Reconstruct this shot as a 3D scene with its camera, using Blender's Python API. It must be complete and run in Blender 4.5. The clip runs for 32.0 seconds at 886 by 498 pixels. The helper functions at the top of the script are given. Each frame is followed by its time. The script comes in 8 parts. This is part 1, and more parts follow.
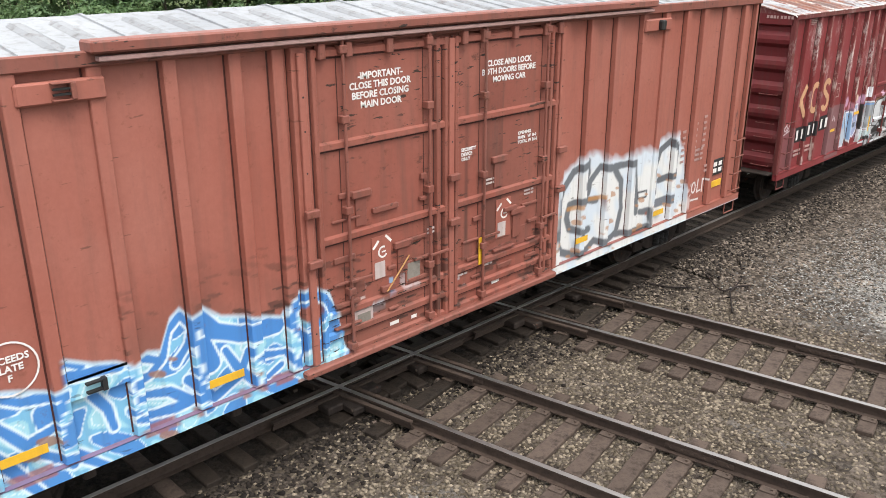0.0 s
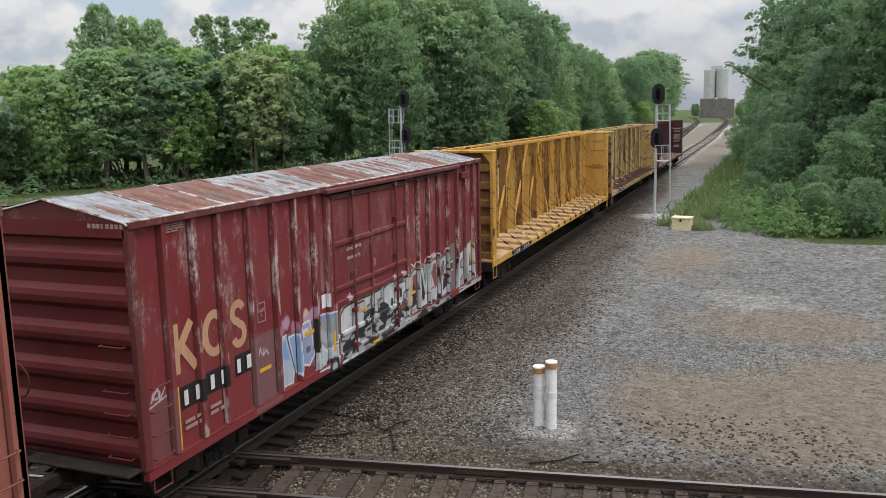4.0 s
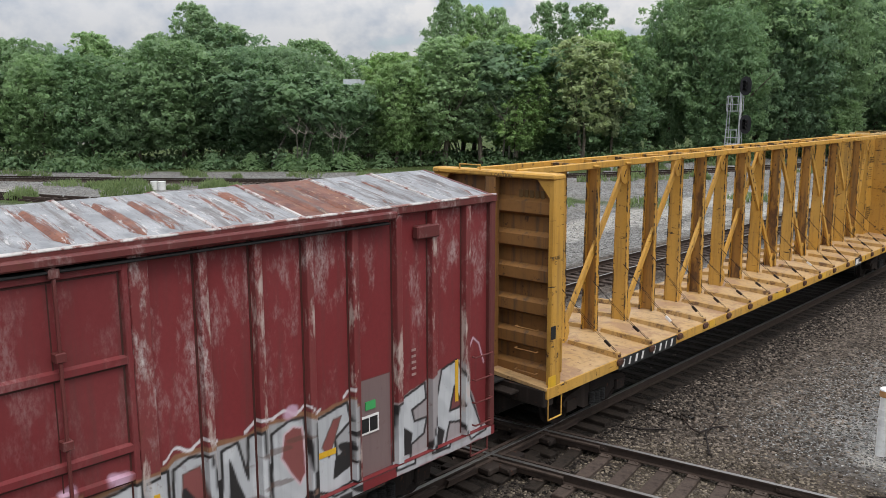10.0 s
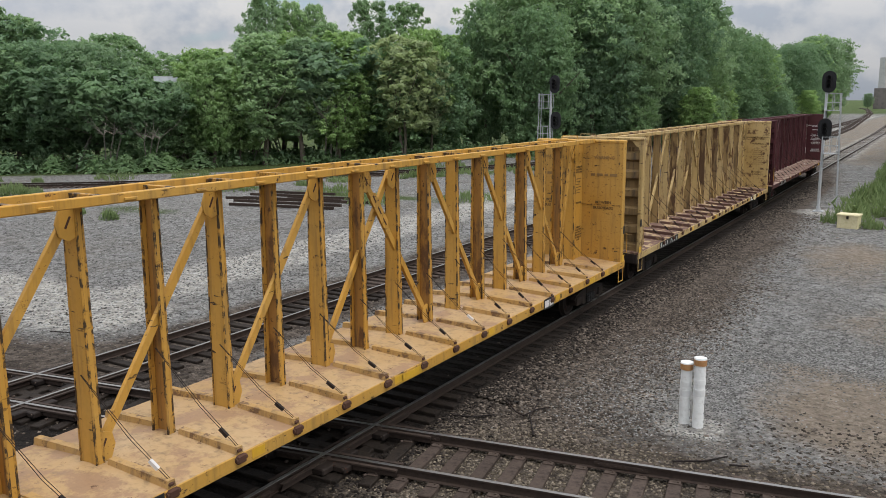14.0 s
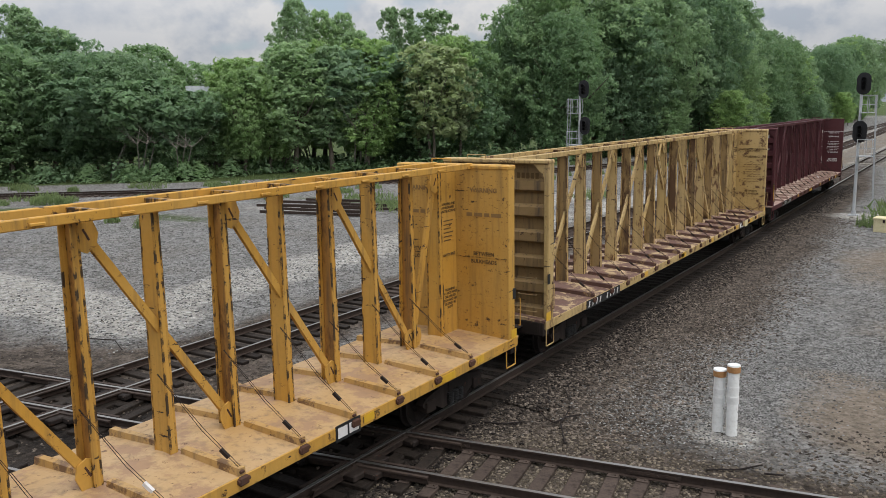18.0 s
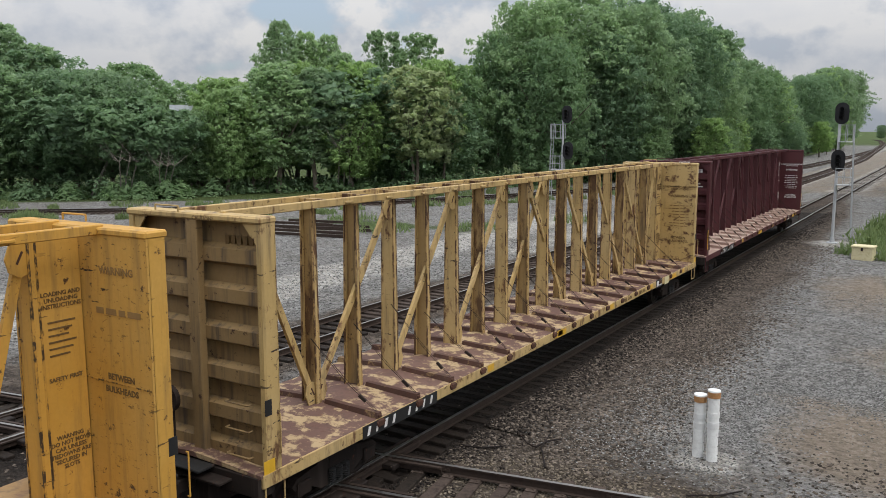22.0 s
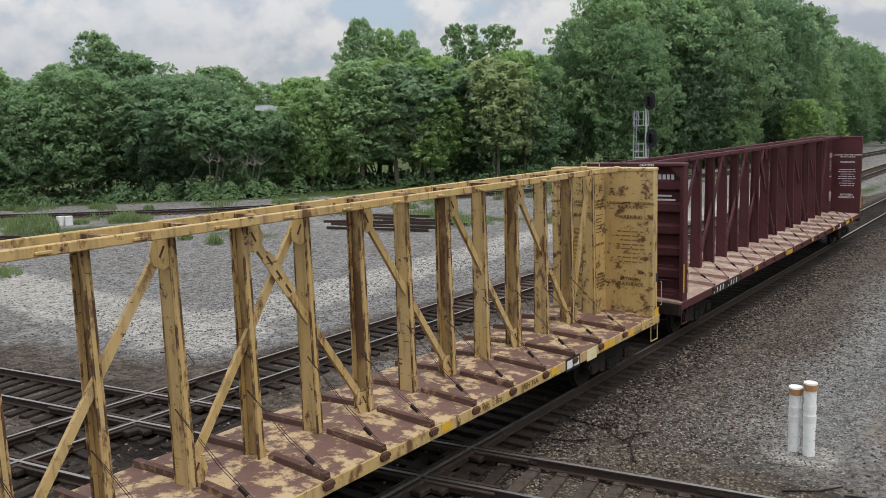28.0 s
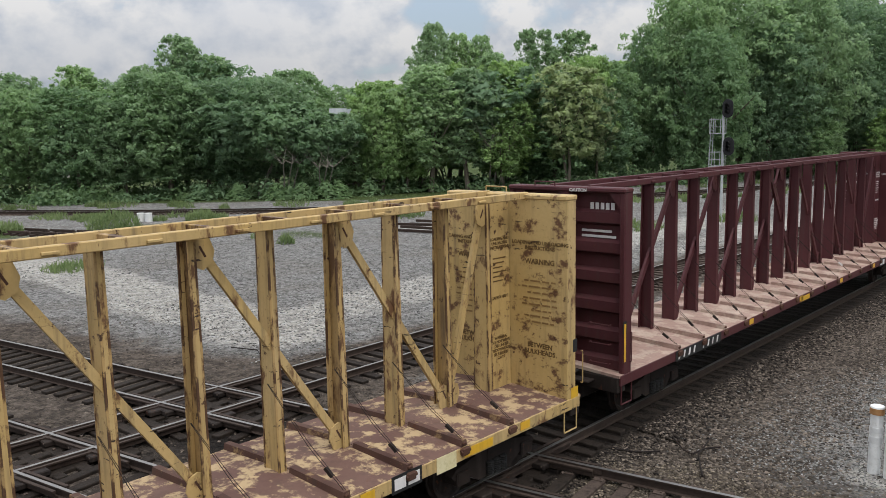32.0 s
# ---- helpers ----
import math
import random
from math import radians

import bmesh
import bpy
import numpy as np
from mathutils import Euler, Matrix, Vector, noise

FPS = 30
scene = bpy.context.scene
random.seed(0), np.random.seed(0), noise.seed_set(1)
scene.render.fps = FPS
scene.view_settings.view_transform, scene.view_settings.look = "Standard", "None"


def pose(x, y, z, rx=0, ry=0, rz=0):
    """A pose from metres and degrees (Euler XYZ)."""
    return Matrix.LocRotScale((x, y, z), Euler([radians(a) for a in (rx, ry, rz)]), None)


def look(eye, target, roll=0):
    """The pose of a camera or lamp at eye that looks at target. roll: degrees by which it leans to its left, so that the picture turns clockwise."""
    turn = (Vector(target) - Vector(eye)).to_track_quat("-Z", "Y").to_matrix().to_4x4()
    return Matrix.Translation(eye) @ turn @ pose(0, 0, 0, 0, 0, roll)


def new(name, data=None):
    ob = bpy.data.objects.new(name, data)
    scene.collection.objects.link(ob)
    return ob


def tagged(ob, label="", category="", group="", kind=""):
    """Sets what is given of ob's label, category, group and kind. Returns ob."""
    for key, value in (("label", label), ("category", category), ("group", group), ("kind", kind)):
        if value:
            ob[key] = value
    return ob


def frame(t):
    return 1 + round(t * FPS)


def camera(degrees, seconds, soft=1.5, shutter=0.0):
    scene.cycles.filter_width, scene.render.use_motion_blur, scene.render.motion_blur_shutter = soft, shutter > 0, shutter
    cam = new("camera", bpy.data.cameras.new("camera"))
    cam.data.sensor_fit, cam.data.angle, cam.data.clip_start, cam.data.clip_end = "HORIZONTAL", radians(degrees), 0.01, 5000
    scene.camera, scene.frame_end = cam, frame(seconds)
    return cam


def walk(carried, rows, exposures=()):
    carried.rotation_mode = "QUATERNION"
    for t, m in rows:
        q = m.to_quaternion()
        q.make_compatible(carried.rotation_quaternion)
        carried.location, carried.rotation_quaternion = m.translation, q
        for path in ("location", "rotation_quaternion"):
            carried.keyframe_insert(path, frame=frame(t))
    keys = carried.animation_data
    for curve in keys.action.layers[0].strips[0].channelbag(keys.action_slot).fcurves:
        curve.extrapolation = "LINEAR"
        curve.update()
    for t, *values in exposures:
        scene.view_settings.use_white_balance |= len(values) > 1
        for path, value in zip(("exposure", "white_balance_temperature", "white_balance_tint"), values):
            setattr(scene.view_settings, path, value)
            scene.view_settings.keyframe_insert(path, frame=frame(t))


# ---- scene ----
# ---------- camera: held at one spot, swaying a little and turning ----------
cam = camera(56.28, 32.0, soft=0.65)
EYE = Vector((9.6, 0.0, 6.1))
TURNS = [  # seconds, yaw to the left of +y, pitch, roll, sway of the eye in x, y, z
    (0, 45.18, -19.82, -0.04, -0.03, 0.03, -0.01), (0.5, 46.42, -16.76, -1.70, -0.01, 0.03, 0.00), (1, 38.00, -13.58, -0.90, -0.01, 0.01, 0.01),
    (1.5, 33.12, -13.91, 0.30, -0.02, -0.00, 0.01), (2, 25.73, -13.70, 1.08, 0.04, -0.03, 0.03), (2.5, 17.05, -12.77, 0.65, 0.06, -0.02, 0.04),
    (4.5, 23.09, -8.66, -1.32, 0.15, -0.02, 0.03), (5, 25.04, -8.70, -0.81, 0.15, -0.04, 0.04), (5.5, 29.04, -7.98, -0.70, 0.12, -0.06, 0.04),
    (6, 38.45, -7.79, -1.76, 0.09, -0.04, 0.06), (6.5, 40.17, -8.46, -1.93, 0.03, -0.01, 0.04), (7, 41.53, -8.66, -1.94, -0.02, 0.01, 0.01),
    (7.5, 43.36, -8.79, -1.00, -0.06, 0.03, -0.02), (8, 45.40, -9.04, -0.53, -0.06, 0.04, -0.02), (8.5, 47.09, -9.24, -0.76, -0.05, 0.06, -0.02),
    (9, 45.32, -9.46, -0.36, -0.08, 0.09, -0.05), (9.5, 46.26, -9.63, -0.40, -0.07, 0.06, -0.04), (10, 43.07, -9.93, -0.16, -0.04, 0.04, -0.02),
    (10.5, 37.48, -10.12, -0.03, -0.03, 0.06, -0.02), (11, 32.39, -10.23, -0.17, -0.01, 0.05, -0.00), (11.5, 27.73, -10.21, 0.27, 0.02, 0.04, -0.00),
    (12, 27.09, -9.89, 0.62, 0.01, 0.02, 0.01), (12.5, 29.33, -9.66, 0.16, 0.00, 0.05, -0.00), (13, 30.76, -9.80, -0.09, 0.01, 0.02, -0.01),
    (13.5, 30.70, -10.05, -0.18, 0.01, -0.01, -0.01), (15.5, 32.22, -10.10, -0.71, 0.02, 0.00, 0.01), (16, 32.29, -9.99, -0.67, 0.02, -0.01, 0.03),
    (16.5, 31.77, -9.87, -0.68, 0.02, -0.02, 0.03), (17, 31.35, -9.74, -0.58, 0.02, -0.02, 0.03), (17.5, 32.04, -9.75, -0.71, 0.02, -0.02, 0.03),
    (18, 32.96, -9.70, -0.90, 0.01, -0.02, 0.01), (18.5, 32.71, -9.77, -0.91, 0.01, -0.00, 0.01), (19, 33.04, -9.68, -0.79, -0.00, 0.01, -0.01),
    (19.5, 34.26, -9.67, -0.67, -0.01, 0.01, -0.02), (20, 33.96, -9.64, -0.43, -0.03, -0.00, -0.02), (20.5, 34.60, -9.67, -0.40, -0.02, 0.01, -0.04),
    (21, 35.81, -9.81, -0.64, -0.03, -0.00, -0.01), (21.5, 34.68, -9.68, -0.53, -0.00, -0.00, -0.00), (22, 31.72, -8.15, 0.01, -0.00, -0.01, -0.00),
    (22.5, 33.13, -8.02, 0.45, -0.01, -0.03, 0.00), (23, 35.46, -8.09, 0.61, -0.00, -0.03, 0.00), (23.5, 37.60, -8.12, 0.63, -0.02, -0.06, -0.00),
    (24, 39.39, -8.30, 0.32, -0.04, -0.05, -0.01), (24.5, 40.88, -8.31, -0.04, -0.04, -0.04, -0.02), (25, 38.92, -8.24, -0.49, -0.03, -0.04, -0.01),
    (25.5, 37.06, -8.31, -0.53, -0.00, -0.04, -0.00), (27.5, 37.29, -8.43, -2.02, 0.02, -0.03, 0.04), (28, 37.47, -8.57, -1.91, 0.01, -0.03, 0.02),
    (28.5, 39.03, -8.44, -1.41, 0.00, -0.02, -0.00), (29, 40.41, -8.42, -1.33, -0.01, -0.02, -0.00), (29.5, 41.21, -8.34, -1.45, -0.03, -0.01, -0.01),
    (30, 41.51, -8.36, -1.54, -0.02, -0.00, -0.02), (30.5, 42.02, -8.14, -1.70, -0.02, -0.00, -0.02), (31, 41.63, -8.19, -1.52, -0.03, 0.01, -0.04),
    (31.5, 42.01, -8.15, -1.35, -0.03, 0.02, -0.04), (32, 42.21, -8.10, -1.10, -0.03, 0.01, -0.03),
]


def aim(yaw, pitch, roll, *sway):
    a, b = radians(yaw), radians(pitch)
    ahead = Vector((-math.sin(a) * math.cos(b), math.cos(a) * math.cos(b), math.sin(b)))
    spot = EYE + Vector(sway)
    return look(spot, spot + 2 * ahead, roll)


# the picture opens bright and warm and settles as the sky comes into view
LIGHTNESS = [(0.0, 0.96, 6800, 10), (0.5, 1.18, 6750, 10), (0.75, 0.98, 6680, 10), (1.0, 0.72, 6600, 10), (1.5, 0.44, 6500, 10), (2.0, 0.42, 6500, 10), (2.5, 0.44, 6500, 10), (4.5, 0.06, 6500, 10), (7.0, 0.11, 6500, 10), (9.0, 0.09, 6500, 10), (11.0, 0.10, 6500, 10), (12.0, 0.04, 6500, 10), (13.0, -0.03, 6500, 10), (16.0, -0.06, 6500, 10), (20.0, -0.10, 6500, 10), (24.0, -0.02, 6500, 10), (32.0, -0.02, 6500, 10)]
walk(cam, [(row[0], aim(*row[1:])) for row in TURNS], LIGHTNESS)


# the train slows as it passes: seconds, metres a second
SPEEDS = [(0, 2.55), (2, 2.533), (4.5, 2.551), (6.5, 2.544), (8.5, 2.435), (10.5, 2.367), (13, 2.364), (16, 2.289), (19, 2.185), (22, 2.127), (25, 1.993), (28, 1.818), (30, 1.714), (32, 1.656)]


def travel(t):
    """Metres that the train has rolled towards -y by t seconds."""
    way = 0.0
    for (t0, v0), (t1, v1) in zip(SPEEDS, SPEEDS[1:]):
        if t > t0:
            d = min(t, t1) - t0
            way += d * (v0 + 0.5 * (v1 - v0) * d / (t1 - t0))
    return way


# ---------- node helpers ----------
def node(tree, kind, props=None, **inputs):
    n = tree.nodes.new(kind)
    for key, value in (props or {}).items():
        setattr(n, key, value)
    for key, value in inputs.items():
        slot = n.inputs[int(key[1:])] if key[0] == "i" and key[1:].isdigit() else n.inputs[key.replace("_", " ")]
        if isinstance(value, bpy.types.NodeSocket):
            tree.links.new(value, slot)
        else:
            slot.default_value = value
    return n


def rgb(r, g, b):
    return (r, g, b, 1.0)


def blend(tree, fac, a, b, mode="MIX"):
    n = tree.nodes.new("ShaderNodeMix")
    n.data_type, n.blend_type = "RGBA", mode
    for slot, value in ((n.inputs[0], fac), (n.inputs[6], a), (n.inputs[7], b)):
        if isinstance(value, bpy.types.NodeSocket):
            tree.links.new(value, slot)
        else:
            slot.default_value = value
    return n.outputs[2]


def ramp(tree, value, low, high):
    n = node(tree, "ShaderNodeMapRange", {"clamp": True}, Value=value)
    n.inputs[1].default_value, n.inputs[2].default_value = low, high
    return n.outputs[0]


def times(tree, a, b):
    return node(tree, "ShaderNodeMath", {"operation": "MULTIPLY"}, i0=a, i1=b).outputs[0]


def noisy(tree, where, scale, detail=4.0, rough=0.55, stretch=None, colour=False):
    if stretch:
        where = node(tree, "ShaderNodeMapping", None, Vector=where, Scale=stretch).outputs[0]
    n = node(tree, "ShaderNodeTexNoise", None, Vector=where, Scale=scale, Detail=detail, Roughness=rough)
    return n.outputs[1 if colour else 0]


# ---------- world, sun ----------
world = bpy.data.worlds.new("sky")
scene.world = world
world.use_nodes = True
wt = world.node_tree
wt.nodes.clear()
SUN_UP, SUN_TURN = 60.0, 104.0
sky = node(wt, "ShaderNodeTexSky", {"sky_type": "NISHITA", "sun_disc": False, "sun_elevation": radians(SUN_UP), "sun_rotation": radians(SUN_TURN)})
way = node(wt, "ShaderNodeTexCoord").outputs["Generated"]
parts_of = node(wt, "ShaderNodeSeparateXYZ", None, Vector=way)
lift = node(wt, "ShaderNodeMath", {"operation": "ADD"}, i0=node(wt, "ShaderNodeMath", {"operation": "MAXIMUM"}, i0=parts_of.outputs[2], i1=0.0).outputs[0], i1=0.16).outputs[0]
flat = node(wt, "ShaderNodeCombineXYZ", None, X=node(wt, "ShaderNodeMath", {"operation": "DIVIDE"}, i0=parts_of.outputs[0], i1=lift).outputs[0],
            Y=node(wt, "ShaderNodeMath", {"operation": "DIVIDE"}, i0=parts_of.outputs[1], i1=lift).outputs[0], Z=0.0).outputs[0]
cover = noisy(wt, flat, 0.85, 4.0, 0.5)


def heap(where):
    """Cumulus bulk: round heaps with ragged tops, spread by the cover."""
    puff = noisy(wt, where, 6.5, 9.0, 0.55, (1.0, 1.0, 1.35))
    return node(wt, "ShaderNodeMath", {"operation": "ADD"}, i0=times(wt, cover, 0.45), i1=times(wt, puff, 0.55)).outputs[0]


bulk = heap(way)
above = heap(node(wt, "ShaderNodeVectorMath", {"operation": "ADD"}, i0=way, i1=(0.014, 0.0, 0.030)).outputs[0])
lit = node(wt, "ShaderNodeMath", {"operation": "SUBTRACT"}, i0=bulk, i1=above).outputs[0]
cloud = blend(wt, ramp(wt, lit, -0.040, 0.035), rgb(0.53, 0.58, 0.66), rgb(0.815, 0.815, 0.82))
cloud = blend(wt, times(wt, ramp(wt, bulk, 0.50, 0.60), 0.45), cloud, rgb(0.66, 0.69, 0.75))
clear = blend(wt, 0.5, node(wt, "ShaderNodeVectorMath", {"operation": "SCALE"}, Vector=sky.outputs[0], Scale=0.11).outputs[0], rgb(0.62, 0.70, 0.80))
heaven = blend(wt, ramp(wt, bulk, 0.425, 0.475), clear, cloud)
# an overcast sky is brighter overhead than at the horizon
rise_up = node(wt, "ShaderNodeMath", {"operation": "MULTIPLY_ADD", "use_clamp": False}, i0=node(wt, "ShaderNodeMath", {"operation": "MAXIMUM"}, i0=parts_of.outputs[2], i1=0.0).outputs[0], i1=2.6, i2=0.68).outputs[0]
heaven = node(wt, "ShaderNodeVectorMath", {"operation": "SCALE"}, Vector=heaven, Scale=rise_up).outputs[0]
back = node(wt, "ShaderNodeBackground", None, Color=heaven, Strength=0.92)
wt.links.new(back.outputs[0], node(wt, "ShaderNodeOutputWorld").inputs[0])

sun_data = bpy.data.lights.new("sun", "SUN")
sun_data.energy, sun_data.angle, sun_data.color = 1.6, radians(25), (1.0, 0.96, 0.9)
sun = new("sun", sun_data)
SUN_WAY = Vector((math.sin(radians(SUN_TURN)) * math.cos(radians(SUN_UP)), math.cos(radians(SUN_TURN)) * math.cos(radians(SUN_UP)), math.sin(radians(SUN_UP))))
sun.matrix_world = look(SUN_WAY * 60, (0, 0, 0))
scene.view_settings.exposure = 0.0


# ---------- materials ----------
def material(name, rough=0.7, metal=0.0):
    m = bpy.data.materials.new(name)
    m.use_nodes = True
    tree = m.node_tree
    shader = tree.nodes["Principled BSDF"]
    shader.inputs["Roughness"].default_value, shader.inputs["Metallic"].default_value = rough, metal
    shader.inputs["Specular IOR Level"].default_value = 0.5 if rough < 0.5 else 0.3 if rough < 0.74 else 0.12
    where = node(tree, "ShaderNodeTexCoord").outputs["Object"]
    return m, tree, shader, where


def relief(tree, shader, height, strength=0.3, distance=0.01):
    b = node(tree, "ShaderNodeBump", None, Strength=strength, Distance=distance, Height=height)
    tree.links.new(b.outputs[0], shader.inputs["Normal"])


def steel(name, base, faded, rust=0.35, chips=0.0, dirt=0.4, chalk=0.0, rough=0.62, painted=False, worn=None, rust_colour=(0.10, 0.035, 0.018), chalk_colour=(0.62, 0.58, 0.55)):
    """Painted car steel: faded patches, rain streaks, rust freckles, grime; optional sprayed layer held in the mesh's colours."""
    m, tree, shader, where = material(name, rough)
    colour = blend(tree, ramp(tree, noisy(tree, where, 0.55, 5), 0.35, 0.68), rgb(*base), rgb(*faded))
    colour = blend(tree, times(tree, ramp(tree, noisy(tree, where, 14.0, 6, 0.65), 0.35, 0.75), 0.22), colour, rgb(*[c * 0.55 for c in base]))
    if painted:
        spray = node(tree, "ShaderNodeAttribute", {"attribute_name": "spray"})
        colour = blend(tree, spray.outputs["Alpha"], colour, spray.outputs["Color"])
    streak = noisy(tree, where, 1.0, 6, 0.6, (7.0, 7.0, 0.55))
    colour = blend(tree, times(tree, ramp(tree, streak, 0.50, 0.74), dirt), colour, rgb(0.055, 0.043, 0.036))
    if chalk:
        rub = times(tree, ramp(tree, noisy(tree, where, 1.0, 6, 0.7, (2.4, 2.4, 1.0)), 0.525, 0.68), ramp(tree, noisy(tree, where, 22.0, 4, 0.7, (1, 1, 0.45)), 0.38, 0.60))
        height = node(tree, "ShaderNodeSeparateXYZ", None, Vector=where).outputs[2]
        colour = blend(tree, times(tree, times(tree, rub, ramp(tree, height, 1.9, 3.3)), chalk), colour, rgb(*chalk_colour))
    if worn:
        wear = times(tree, ramp(tree, noisy(tree, where, worn[4] if len(worn) > 4 else 2.3, 8, 0.68, (1.0, 1.0, worn[6]) if len(worn) > 6 else None), worn[5] if len(worn) > 5 else 0.44, (worn[5] if len(worn) > 5 else 0.44) + 0.08), worn[3])
        colour = blend(tree, wear, colour, rgb(*worn[:3]))
    spots = times(tree, ramp(tree, noisy(tree, where, 5.5, 8, 0.72), 0.60, 0.66), rust)
    colour = blend(tree, spots, colour, rgb(*rust_colour))
    if chips:
        knock = times(tree, ramp(tree, noisy(tree, where, 2.6, 6, 0.62, (1.0, 1.0, 5.5)), 0.665 - 0.028 * chips, 0.685 - 0.028 * chips), ramp(tree, noisy(tree, where, 0.5, 3), 0.42, 0.55))
        colour = blend(tree, times(tree, knock, chips), colour, rgb(0.030, 0.018, 0.013))
    tree.links.new(colour, shader.inputs["Base Color"])
    relief(tree, shader, noisy(tree, where, 9.0, 6, 0.6), 0.22, 0.012)
    return m


BROWN = steel("brown_box_paint", (0.262, 0.082, 0.058), (0.292, 0.107, 0.080), rust=0.28, dirt=0.22, chips=0.5, painted=True)
BROWN_DOOR = steel("knocked_brown_door_paint", (0.215, 0.064, 0.045), (0.245, 0.086, 0.063), rust=0.55, dirt=0.42, chips=1.5, painted=True, worn=(0.070, 0.028, 0.020, 0.75, 3.0, 0.60, 2.2))
BROWN_DARK = steel("brown_fittings", (0.172, 0.056, 0.041), (0.205, 0.076, 0.057), rust=0.8, dirt=0.5, chips=1.0, worn=(0.060, 0.026, 0.019, 0.8, 4.5, 0.59, 1.6))
RED = steel("dark_red_box_paint", (0.158, 0.019, 0.021), (0.182, 0.030, 0.032), rust=0.22, dirt=0.26, chalk=0.50, painted=True, chalk_colour=(0.50, 0.42, 0.40))
RED_DOOR = steel("dark_red_door_paint", (0.140, 0.018, 0.020), (0.170, 0.033, 0.034), rust=0.25, dirt=0.35, chalk=0.14, painted=True)
RED_RIB = steel("rubbed_red_rib_paint", (0.150, 0.022, 0.023), (0.18, 0.040, 0.039), rust=0.4, dirt=0.3, chalk=0.75, painted=True, worn=(0.44, 0.36, 0.32, 0.8, 3.8, 0.545, 0.25))
# darker copy of RED for the ends; their shade between cars is painted in
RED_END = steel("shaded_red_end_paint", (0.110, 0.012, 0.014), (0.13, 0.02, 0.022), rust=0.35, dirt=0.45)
# dark strips beside ribs, bars and rods: seams, with side shade in the colour
SEAM_SHADE = steel("dark_seam_and_shade", (0.050, 0.014, 0.011), (0.06, 0.018, 0.014), rust=0.3, dirt=0.3)
RED_DARK = steel("dark_red_fittings", (0.105, 0.020, 0.019), (0.125, 0.034, 0.030), rust=0.55, dirt=0.4, chalk=0.3)
GOLD = steel("golden_yellow_paint", (0.48, 0.248, 0.038), (0.50, 0.285, 0.065), rust=0.95, dirt=0.5, chips=1.05, rust_colour=(0.055, 0.026, 0.014))
GOLD_SCUFF = steel("scuffed_yellow_edge", (0.44, 0.225, 0.035), (0.46, 0.25, 0.055), rust=1.0, dirt=0.6, rust_colour=(0.035, 0.02, 0.012), worn=(0.026, 0.018, 0.013, 0.95, 7.0, 0.468, 0.6))
GOLD_DECK = steel("golden_deck_paint", (0.385, 0.228, 0.086), (0.425, 0.285, 0.148), rust=0.9, dirt=0.55, worn=(0.25, 0.145, 0.085, 0.75, 1.3, 0.50), rust_colour=(0.09, 0.04, 0.02))
STRAW = steel("faded_straw_paint", (0.43, 0.292, 0.112), (0.47, 0.335, 0.155), rust=1.0, dirt=0.6, chips=1.0, rust_colour=(0.060, 0.026, 0.014), worn=(0.095, 0.038, 0.019, 0.9, 3.2, 0.555, 0.45))
GOLD_RISER = steel("scuffed_yellow_riser", (0.40, 0.225, 0.060), (0.43, 0.27, 0.11), rust=0.9, dirt=0.6, worn=(0.105, 0.055, 0.032, 0.85, 3.4, 0.53), rust_colour=(0.06, 0.03, 0.018))
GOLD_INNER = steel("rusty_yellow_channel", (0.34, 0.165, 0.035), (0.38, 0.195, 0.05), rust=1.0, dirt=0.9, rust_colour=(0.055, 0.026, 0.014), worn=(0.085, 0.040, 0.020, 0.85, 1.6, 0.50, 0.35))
STRAW_RISER = steel("rusty_deck_riser", (0.070, 0.036, 0.028), (0.105, 0.058, 0.044), rust=0.5, dirt=0.5, worn=(0.30, 0.20, 0.10, 0.7, 3.8, 0.55), rough=0.75)
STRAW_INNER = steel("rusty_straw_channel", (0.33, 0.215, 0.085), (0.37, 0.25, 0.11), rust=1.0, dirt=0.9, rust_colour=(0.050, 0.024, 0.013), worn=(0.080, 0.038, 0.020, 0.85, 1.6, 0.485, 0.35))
# ends darker than the sides: grime plus shade between cars, in the paint
GOLD_END = steel("grimy_shaded_yellow_end", (0.200, 0.092, 0.026), (0.245, 0.118, 0.036), rust=0.9, dirt=0.95, chips=0.6, rust_colour=(0.055, 0.026, 0.014))
STRAW_END = steel("grimy_shaded_straw_end", (0.235, 0.150, 0.062), (0.27, 0.180, 0.082), rust=1.0, dirt=0.95, chips=0.6, rust_colour=(0.055, 0.026, 0.014))
GOLD_FACE = steel("scuffed_yellow_bulkhead", (0.45, 0.238, 0.042), (0.48, 0.278, 0.070), rust=0.95, dirt=0.45, chips=1.2, rust_colour=(0.050, 0.026, 0.014), worn=(0.045, 0.026, 0.015, 0.9, 9.0, 0.600, 2.2))
STRAW_FACE = steel("chipped_straw_bulkhead", (0.45, 0.305, 0.112), (0.48, 0.34, 0.150), rust=1.0, dirt=0.5, chips=1.5, rust_colour=(0.060, 0.026, 0.014), worn=(0.085, 0.034, 0.018, 0.92, 2.8, 0.53, 1.2))
STRAW_SCUFF = steel("scuffed_straw_edge", (0.37, 0.24, 0.09), (0.40, 0.265, 0.12), rust=1.0, dirt=0.6, rust_colour=(0.05, 0.024, 0.014), worn=(0.060, 0.027, 0.015, 0.95, 6.0, 0.455, 0.40))
STRAW_DECK = steel("bare_rusty_deck", (0.112, 0.062, 0.050), (0.155, 0.092, 0.072), rust=0.4, dirt=0.4, worn=(0.43, 0.315, 0.175, 0.85, 2.6, 0.495), rough=0.75)
